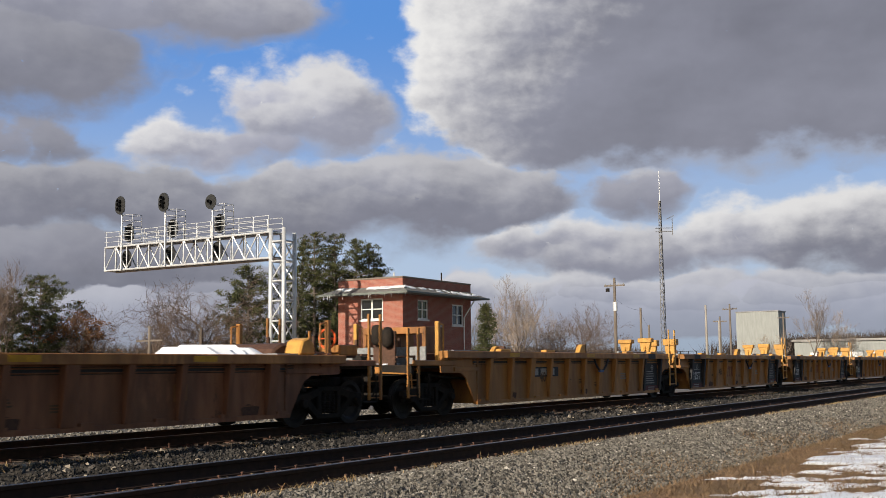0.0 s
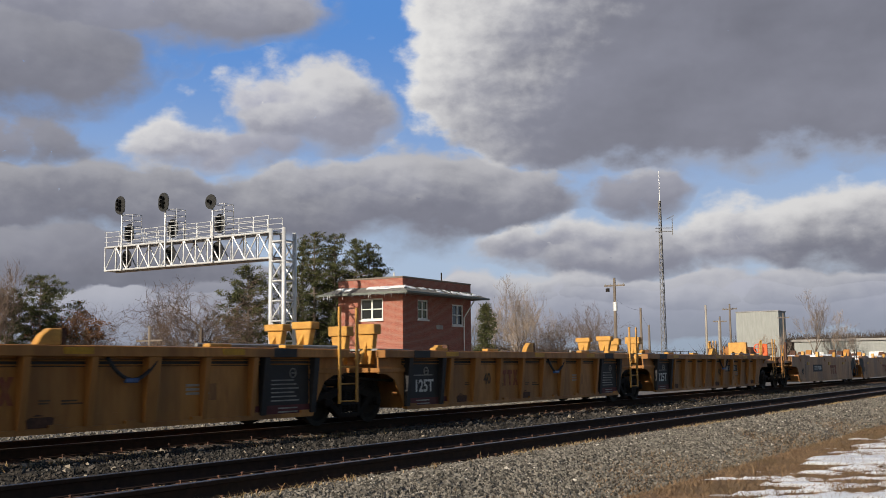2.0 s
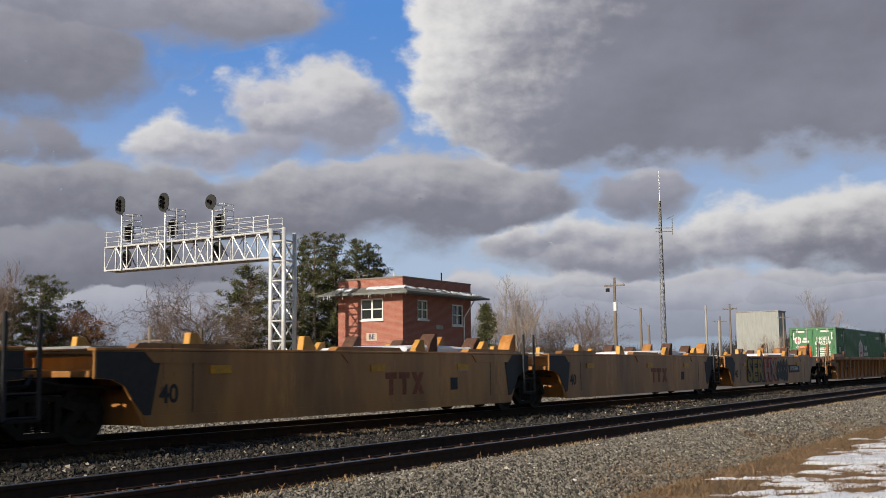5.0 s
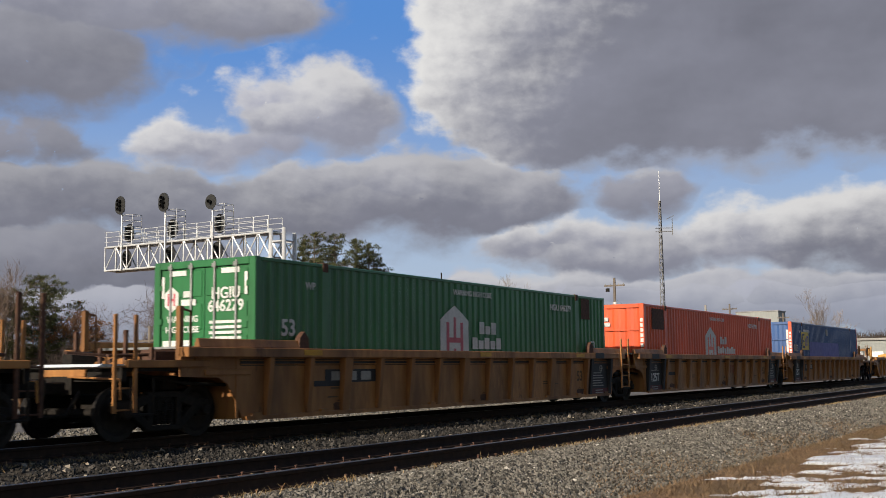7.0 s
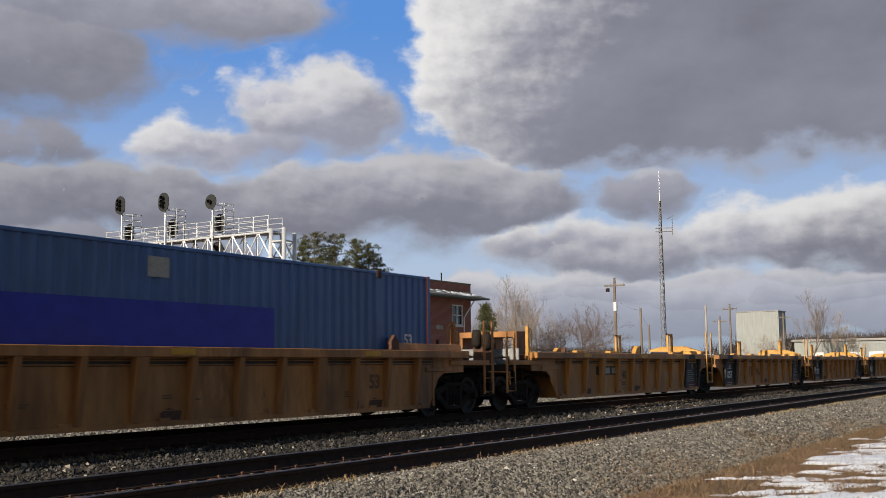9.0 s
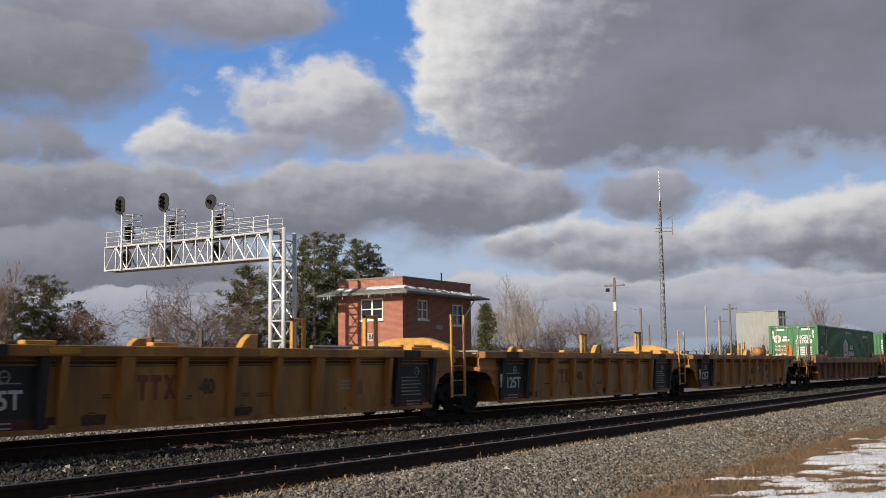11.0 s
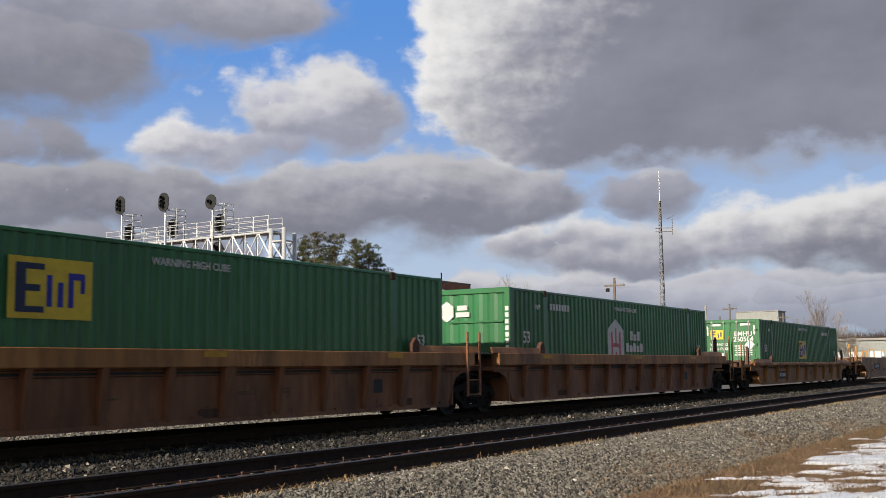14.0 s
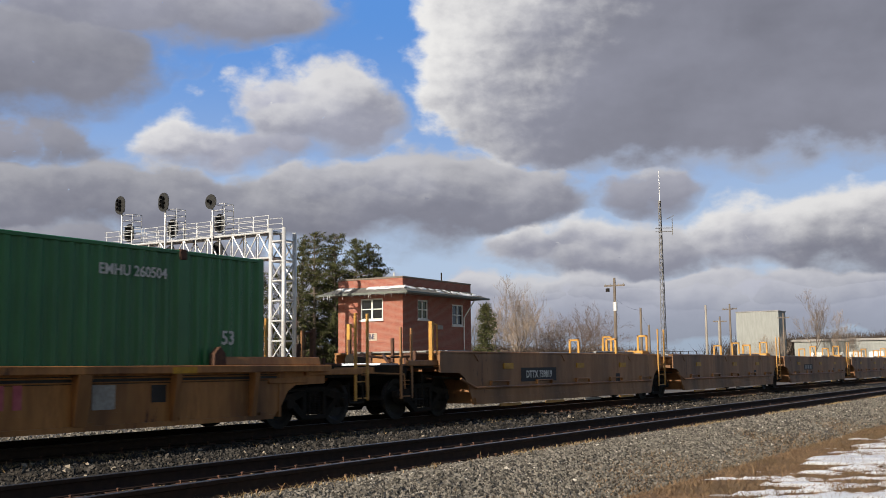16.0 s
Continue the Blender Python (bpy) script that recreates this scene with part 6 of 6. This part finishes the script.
# ---- loose stone, grass and snow ----
def bed_z(y):
    xs = [-9.1, -8.9, -7.75, -7.2, -6.85, -6.7, -4.7, -3.6, -2.6, -1.4, 1.4, 2.4, 5.0, 26]
    zs_ = [-0.62, -0.54, -0.24, -0.19, -0.195, -0.235, -0.235, -0.33, -0.33, -0.225, -0.225, -0.25, -0.42, -0.45]
    return np.interp(y, xs, zs_)


def stones(name, label, count, xr, yr, size, material, seed, skip=()):
    """Angular crushed stones half sunk in the bed."""
    r = np.random.default_rng(seed)
    x = xr[0] + (xr[1] - xr[0]) * r.random(count)
    y = r.uniform(*yr, count)
    keep = np.ones(count, bool)
    for c in skip:
        keep &= np.abs(y - c) > 0.085
    x, y = x[keep], y[keep]
    n = len(x)
    cube = np.array([(a, b, c) for c in (-1, 1) for b in (-1, 1) for a in (-1, 1)], float)
    v = cube[None] * r.uniform(0.45, 1.0, (n, 8, 1)) * r.uniform(0.6, 1.1, (n, 1, 3))
    q = r.normal(0, 1, (n, 4))
    q /= np.linalg.norm(q, axis=1)[:, None]
    w, a, b, c = q.T
    rot = np.stack([np.stack([1 - 2 * (b * b + c * c), 2 * (a * b - c * w), 2 * (a * c + b * w)], 1), np.stack([2 * (a * b + c * w), 1 - 2 * (a * a + c * c), 2 * (b * c - a * w)], 1), np.stack([2 * (a * c - b * w), 2 * (b * c + a * w), 1 - 2 * (a * a + b * b)], 1)], 1)
    sz = size[0] + (size[1] - size[0]) * r.random(n) ** 2
    v = np.einsum("nij,nkj->nki", rot, v) * sz[:, None, None] * 0.62
    v += np.stack([x, y, bed_z(y) + sz * 0.22], 1)[:, None]
    quad = np.array([(0, 2, 3, 1), (4, 5, 7, 6), (0, 1, 5, 4), (2, 6, 7, 3), (0, 4, 6, 2), (1, 3, 7, 5)])
    f = (quad[None] + (np.arange(n) * 8)[:, None, None]).reshape(-1, 4)
    me = bpy.data.meshes.new(name)
    me.from_pydata(v.reshape(-1, 3).tolist(), [], f.tolist())
    me.materials.append(material)
    return tagged(new(name, me), label, "stones", kind="stuff")


RAILS = (-0.755, 0.755, TRACK_2 - 0.755, TRACK_2 + 0.755)
stones("ballast_stones", "loose grey crushed stones on the shoulder", 44000, (3, 22), (-9.1, -6.9), (0.017, 0.045), STONE, 1, RAILS)
stones("ballast_stones", "loose grey crushed stones on the shoulder", 26000, (22, 60), (-9.1, -6.9), (0.022, 0.055), STONE, 2, RAILS)
stones("sooty_stones", "dark crushed stones between the tracks", 24000, (2, 22), (-6.6, -0.9), (0.025, 0.065), STONE_D, 3, RAILS)
stones("sooty_stones", "dark crushed stones between the tracks", 14000, (22, 70), (-6.6, -0.9), (0.04, 0.10), STONE_D, 4, RAILS)
stones("yard_stones", "pale sunlit stones beyond the rails", 26000, (4, 50), (0.95, 9.0), (0.03, 0.085), STONE, 5, RAILS)
stones("pale_stones", "scattered whitish stones", 800, (4, 45), (-9.2, -7.0), (0.02, 0.045), mat("white_stone", (0.62, 0.58, 0.52), (0.5, 0.46, 0.4), 9, 2, 0.9, rand=0.2), 6, RAILS)
stones("pale_stones", "scattered whitish stones", 500, (2, 45), (-5.0, -1.2), (0.04, 0.08), mat("tan_stone", (0.42, 0.36, 0.28), (0.33, 0.28, 0.22), 9, 2, 0.9, rand=0.2), 7, RAILS)


def grass(count, xr, yr, seed):
    r = np.random.default_rng(seed)
    x, y = r.uniform(*xr, count), r.uniform(*yr, count)
    keep = r.random(count) < np.clip((-8.2 - y + 0.35 * np.sin(x * 0.9) + 0.2 * np.sin(x * 2.3)) / 0.7, 0.02, 1)
    x, y = x[keep], y[keep]
    n = len(x)
    a = r.uniform(0, 2 * np.pi, n)
    ln = r.uniform(0.05, 0.16, n)
    tilt = r.uniform(0.12, 0.75, n)
    z = np.maximum(GROUND_Z, np.where(y > -9.1, bed_z(y), GROUND_Z))
    base = np.stack([x, y, z], 1)
    d = np.stack([np.cos(a) * np.cos(tilt), np.sin(a) * np.cos(tilt), np.sin(tilt)], 1) * ln[:, None]
    w = np.stack([-np.sin(a), np.cos(a), np.zeros(n)], 1) * 0.005
    v = np.stack([base - w, base + w, base + d], 1).reshape(-1, 3)
    me = bpy.data.meshes.new("dead_grass")
    me.from_pydata(v.tolist(), [], [(3 * i, 3 * i + 1, 3 * i + 2) for i in range(n)])
    me.materials.append(BLADE)
    return tagged(new("dead_grass", me), "matted dead brown winter grass", "grass", kind="stuff")


grass(110000, (7, 30), (-13.5, -7.8), 1)
grass(70000, (30, 80), (-16, -7.8), 2)


def straw(count, xr, yc, spread, seed):
    """Short dry stems caught along a rail's foot."""
    r = np.random.default_rng(seed)
    x = r.uniform(*xr, count)
    x = x[r.random(count) < np.clip(0.5 + 0.9 * np.sin(x * 0.9 + seed) + 0.6 * np.sin(x * 2.7), 0.06, 1)]
    n = len(x)
    y = yc + r.normal(0, spread, n)
    a, ln, tilt = r.uniform(0, 2 * np.pi, n), r.uniform(0.05, 0.13, n), r.uniform(0.1, 0.9, n)
    base = np.stack([x, y, bed_z(y) + 0.012], 1)
    d = np.stack([np.cos(a) * np.cos(tilt), np.sin(a) * np.cos(tilt), np.sin(tilt)], 1) * ln[:, None]
    w = np.stack([-np.sin(a), np.cos(a), np.zeros(n)], 1) * 0.006
    me = bpy.data.meshes.new("straw")
    me.from_pydata(np.stack([base - w, base + w, base + d], 1).reshape(-1, 3).tolist(), [], [(3 * i, 3 * i + 1, 3 * i + 2) for i in range(n)])
    me.materials.append(STRAW)
    return tagged(new("straw", me), "dry straw caught beside the rail", "straw", kind="stuff")


STRAW = mat("dry_straw", (0.46, 0.33, 0.16), (0.34, 0.23, 0.11), 3, 0.5, 0.8, bump=0, rand=0.35, dirt=0.2)
straw(9000, (4, 60), -1.45, 0.13, 11)
straw(7000, (4, 60), TRACK_2 - 0.98, 0.08, 12)
straw(4000, (4, 60), TRACK_2 + 0.95, 0.08, 13)
straw(5000, (4, 60), 1.5, 0.3, 14)

cell = 0.05
xs_, ys_ = np.arange(9, 44, cell), np.arange(-14.2, -9.0, cell)


def snow_field(x, y):
    u, w = 0.52 * x - 0.85 * y, 0.85 * x + 0.52 * y
    n_ = 0.5 * noise.noise((u * 0.4, w * 0.8, 7.3)) + 0.95 * noise.noise((u * 0.75, w * 2.1, 1.1)) + 0.6 * noise.noise((u * 2.2, w * 5.5, 4.4)) + 0.35 * noise.noise((u * 7, w * 14, 2.2))
    return n_ + min(0.0, (-10.3 - y) * 0.9) - 0.07 + min(0.30, max(0.0, (-10.0 - y) * 0.28))


fld = np.array([[snow_field(x, y) for x in xs_] for y in ys_])
hgt = GROUND_Z + np.minimum(0.045, fld * 0.10)
ids, sv, sf = {}, [], []
def vid(j, i):
    if (j, i) not in ids:
        ids[j, i] = len(sv)
        sv.append((float(xs_[i]), float(ys_[j]), float(max(hgt[j, i], GROUND_Z - 0.02))))
    return ids[j, i]
for j in range(len(ys_) - 1):
    for i in range(len(xs_) - 1):
        if fld[j:j + 2, i:i + 2].max() > 0:
            sf.append((vid(j, i), vid(j, i + 1), vid(j + 1, i + 1), vid(j + 1, i)))
sme = bpy.data.meshes.new("snow_patch")
sme.from_pydata(sv, [], sf)
sme.polygons.foreach_set("use_smooth", [True] * len(sme.polygons))
sme.materials.append(SNOW)
tagged(new("snow_patch", sme), "thin melting white snow over dead grass", "snow", kind="stuff")

# ---- clouded sky in the distance ----
CLOUDS = [  # bearing, height, half width, half height (degrees), brightness, grey, light from the side
    (-0.3, 2.7, 41.9, 1.8, 0.25, 0.360, 0.20),
    (-19.2, 5.3, 9.9, 2.1, 0.12, 0.215, 0.20),
    (-9.3, 4.0, 7.8, 1.6, 0.12, 0.260, 0.20),
    (5.6, 3.8, 7.5, 1.3, 0.55, 0.300, 0.20),
    (15.7, 3.6, 9.0, 1.5, 0.45, 0.290, 0.20),
    (-19.6, 8.6, 9.9, 2.3, 0.28, 0.215, 0.10),
    (-11.1, 8.1, 7.8, 2.1, 0.30, 0.215, 0.15),
    (-1.7, 8.9, 9.9, 2.5, 0.42, 0.235, 0.10),
    (-4.6, 9.6, 5.7, 1.6, 0.50, 0.270, 0.20),
    (10.4, 8.9, 2.7, 1.3, 0.12, 0.270, 0.10),
    (5.8, 6.4, 4.5, 1.6, 0.75, 0.280, 0.25),
    (8.9, 5.8, 4.8, 1.8, 0.55, 0.250, 0.20),
    (15.5, 6.3, 4.0, 1.9, 0.85, 0.270, 0.25),
    (20.4, 6.5, 5.7, 2.6, 0.85, 0.230, 0.25),
    (-22.3, 11.2, 1.8, 1.3, 0.05, 0.250, 0.10),
    (-19.7, 11.1, 1.9, 1.4, 0.08, 0.220, 0.10),
    (-9.5, 11.7, 3.3, 1.2, 0.20, 0.330, 0.20),
    (-13.6, 11.6, 3.2, 1.6, 0.82, 0.340, 0.30),
    (-7.0, 13.3, 4.5, 2.6, 0.72, 0.300, 0.35),
    (-9.4, 14.4, 2.4, 1.6, 0.80, 0.380, 0.30),
    (-21.4, 15.3, 5.7, 3.4, 0.12, 0.215, 0.10),
    (-15.0, 18.5, 9.0, 2.5, 0.30, 0.270, -0.10),
    (14.9, 17.2, 16.9, 8.6, 1.00, 0.250, 9.00),
    (33.2, 12.0, 9.0, 3.0, 0.50, 0.220, 0.20),
    (-38.7, 13.5, 9.0, 4.8, 0.50, 0.240, 0.20),
]


def cloud_material():
    m = bpy.data.materials.new("cloudy_sky")
    m.use_nodes = True
    n, l = m.node_tree.nodes, m.node_tree.links
    n.remove(n["Principled BSDF"])

    def put_in(sock, v):
        if isinstance(v, (int, float)):
            sock.default_value = v
        elif isinstance(v, tuple):
            sock.default_value = (*v, 1) if len(sock.default_value) == 4 else v
        else:
            l.new(v, sock)

    def M(op, a, b=0.0, c=0.0):
        x = n.new("ShaderNodeMath")
        x.operation = op
        for k, v in enumerate((a, b, c)):
            put_in(x.inputs[k], v)
        return x.outputs[0]

    def smooth(v, lo, hi):
        x = n.new("ShaderNodeMapRange")
        x.interpolation_type = "SMOOTHSTEP"
        put_in(x.inputs[0], v)
        x.inputs[1].default_value, x.inputs[2].default_value = lo, hi
        return x.outputs[0]

    def mixf(f, a, b):
        x = n.new("ShaderNodeMix")
        put_in(x.inputs[0], f), put_in(x.inputs[2], a), put_in(x.inputs[3], b)
        return x.outputs[0]

    def mixc(f, a, b):
        x = n.new("ShaderNodeMix")
        x.data_type = "RGBA"
        put_in(x.inputs[0], f), put_in(x.inputs[6], a), put_in(x.inputs[7], b)
        return x.outputs[2]

    tc = n.new("ShaderNodeTexCoord")
    sp = n.new("ShaderNodeSeparateXYZ")
    l.new(tc.outputs["Object"], sp.inputs[0])
    X, Y, Z = sp.outputs
    deg = 57.2958
    az = M("MULTIPLY", M("ARCTAN2", X, Y), deg)
    flat = M("SQRT", M("ADD", M("MULTIPLY", X, X), M("MULTIPLY", Y, Y)))
    el = M("MULTIPLY", M("ARCTAN2", Z, flat), deg)
    cb = n.new("ShaderNodeCombineXYZ")
    put_in(cb.inputs[0], az), put_in(cb.inputs[1], M("MULTIPLY", el, 1.5))

    def fbm(scale, detail, rough=0.55, off=0.0, to=(0.0, 0.0)):
        t = n.new("ShaderNodeTexNoise")
        t.inputs["Scale"].default_value, t.inputs["Detail"].default_value, t.inputs["Roughness"].default_value = scale, detail, rough
        mp = n.new("ShaderNodeMapping")
        mp.inputs["Location"].default_value = (off + to[0], off * 0.7 + to[1], off)
        l.new(cb.outputs[0], mp.inputs[0])
        l.new(mp.outputs[0], t.inputs["Vector"])
        return t.outputs[0]

    def heaps(scale, to=(0.0, 0.0)):
        """Rounded heaps on heaps: high in the middle of each, creased between."""
        v = n.new("ShaderNodeTexVoronoi")
        v.feature, v.normalize = "SMOOTH_F1", True
        v.inputs["Scale"].default_value, v.inputs["Detail"].default_value, v.inputs["Roughness"].default_value, v.inputs["Lacunarity"].default_value = scale, 3.0, 0.50, 2.3
        v.inputs["Smoothness"].default_value = 0.6
        mp = n.new("ShaderNodeMapping")
        mp.inputs["Location"].default_value = (*to, 0.0)
        l.new(bent.outputs[0], mp.inputs[0])
        l.new(mp.outputs[0], v.inputs["Vector"])
        return M("SUBTRACT", 1.0, v.outputs["Distance"])

    w1, w2 = fbm(0.22, 5, 0.52, 0), fbm(0.22, 5, 0.52, 31)
    bent = n.new("ShaderNodeCombineXYZ")
    put_in(bent.inputs[0], M("ADD", az, M("MULTIPLY", fbm(0.9, 4, 0.55, 17), 1.3)))
    put_in(bent.inputs[1], M("ADD", M("MULTIPLY", el, 1.35), M("MULTIPLY", fbm(0.9, 4, 0.55, 67), 1.3)))
    puff = fbm(0.42, 6, 0.5, 11)
    heap = heaps(0.42)
    relief = M("ADD", M("MULTIPLY", M("SUBTRACT", heap, heaps(0.42, (-0.30, 0.42))), 1.5), M("MULTIPLY", M("SUBTRACT", fbm(0.45, 5, 0.5, 11), fbm(0.45, 5, 0.5, 11, (-0.35, 0.55))), 1.6))
    ax = M("ADD", az, M("MULTIPLY", M("SUBTRACT", w1, 0.5), 4.2))
    ey = M("ADD", el, M("MULTIPLY", M("SUBTRACT", w2, 0.5), 2.6))
    D, tone, gain, base = -9.0, 0.0, 0.0, 0.3
    for a, e, ra, re, bright, grey, side in CLOUDS:
        dx = M("DIVIDE", M("SUBTRACT", ax, a), ra)
        dy = M("DIVIDE", M("SUBTRACT", ey, e), re)
        low = M("MULTIPLY", M("MINIMUM", dy, 0.0), 1.25)
        dyy = M("ADD", M("MAXIMUM", dy, 0.0), M("ABSOLUTE", low))
        rad = M("SQRT", M("ADD", M("MULTIPLY", dx, dx), M("MULTIPLY", dyy, dyy)))
        if side > 2:
            rad = M("POWER", M("ADD", M("POWER", M("ABSOLUTE", dx), 4.0), M("POWER", dyy, 4.0)), 0.25)
        off_a, off_e = M("SUBTRACT", ax, a), M("SUBTRACT", ey, e)
        dist = M("SQRT", M("ADD", M("MULTIPLY", off_a, off_a), M("MULTIPLY", off_e, off_e)))
        d = M("MINIMUM", M("MULTIPLY", M("SUBTRACT", 1.0, rad), M("DIVIDE", dist, M("MAXIMUM", rad, 0.05))), 2.2)
        t = M("SUBTRACT", dy, M("MULTIPLY", dx, side)) if side < 2 else M("SUBTRACT", M("MULTIPLY", dy, 0.62), M("ADD", M("MULTIPLY", dx, 1.9), 1.08))
        win = smooth(M("SUBTRACT", d, D), -0.9, 0.9)
        tone, gain, base = mixf(win, tone, t), mixf(win, gain, bright), mixf(win, base, grey)
        D = M("MAXIMUM", D, d)
    D = M("MAXIMUM", D, M("MULTIPLY", M("SUBTRACT", fbm(0.13, 5, 0.55, 140), 0.72), 6.0))
    dd = M("ADD", D, M("ADD", M("MULTIPLY", M("SUBTRACT", puff, 0.5), 3.4), M("MULTIPLY", M("SUBTRACT", heap, 0.72), 1.9)))
    crisp = smooth(M("ADD", tone, M("MULTIPLY", gain, 0.5)), -0.3, 0.7)
    mask = mixf(crisp, smooth(dd, -1.5, 1.3), smooth(dd, -0.55, 0.6))
    lit = smooth(M("ADD", M("ADD", tone, M("MULTIPLY", M("SUBTRACT", puff, 0.5), 0.8)), M("MULTIPLY", relief, 0.6)), -0.45, 1.05)
    rim = M("SUBTRACT", 1.0, smooth(dd, 0.0, 1.2))
    lit = M("MULTIPLY", M("MINIMUM", M("ADD", lit, M("MULTIPLY", rim, 0.22)), 1.0), gain)
    gcol = n.new("ShaderNodeCombineXYZ")
    soft = M("MULTIPLY", base, M("ADD", M("ADD", 0.72, M("MULTIPLY", fbm(0.16, 4, 0.5, 57), 0.55)), M("ADD", M("MULTIPLY", relief, 0.07), M("MULTIPLY", M("MAXIMUM", M("MINIMUM", tone, 0.6), -1.0), 0.14))))
    put_in(gcol.inputs[0], M("MULTIPLY", soft, 0.97)), put_in(gcol.inputs[1], M("MULTIPLY", soft, 0.995)), put_in(gcol.inputs[2], M("MULTIPLY", soft, 1.22))
    cloud = mixc(lit, gcol.outputs[0], (0.76, 0.75, 0.74))
    blue = mixc(smooth(el, 3.0, 19.0), (0.42, 0.52, 0.66), (0.10, 0.265, 0.64))
    cirrus = smooth(fbm(0.16, 6, 0.65, 83), 0.50, 0.78)
    blue = mixc(M("MULTIPLY", cirrus, 0.35), blue, (0.50, 0.58, 0.70))
    col = mixc(mask, blue, cloud)
    haze = M("SUBTRACT", 1.0, smooth(el, 0.5, 5.5))
    col = mixc(M("MULTIPLY", haze, 0.60), col, (0.245, 0.285, 0.35))
    em = n.new("ShaderNodeEmission")
    l.new(col, em.inputs[0])
    l.new(em.outputs[0], n["Material Output"].inputs[0])
    return m


R_SKY = 3200.0
cols, rws = 48, 24
sky_s = Shape()
for j in range(rws + 1):
    e = radians(-1.5 + 46.5 * j / rws)
    for i in range(cols + 1):
        a = radians(-62 + 124 * i / cols)
        sky_s.v.append((R_SKY * math.cos(e) * math.sin(a), R_SKY * math.cos(e) * math.cos(a), R_SKY * math.sin(e)))
sky_s.f = [(j * (cols + 1) + i, j * (cols + 1) + i + 1, (j + 1) * (cols + 1) + i + 1, (j + 1) * (cols + 1) + i) for j in range(rws) for i in range(cols)]
backdrop = tagged(new("backdrop", plain_mesh("backdrop", sky_s, cloud_material())), "blue winter sky with drifting grey and white clouds", "sky", kind="structure")
BEARING = -math.degrees(math.atan2(AHEAD[0], AHEAD[1]))


# ---- what moves ----
def motions():
    for ob, s, z in MOVING:
        walk(ob, [(t, pose(s - SPEED * t, 0, z)) for t in (0.0, 4.0, 8.0, 12.0, 16.0)])
    walk(backdrop, [(t, pose(*EYE, 0, 0, BEARING - 0.52 * t / 16.0)) for t in (0.0, 8.0, 16.0)])


motions()
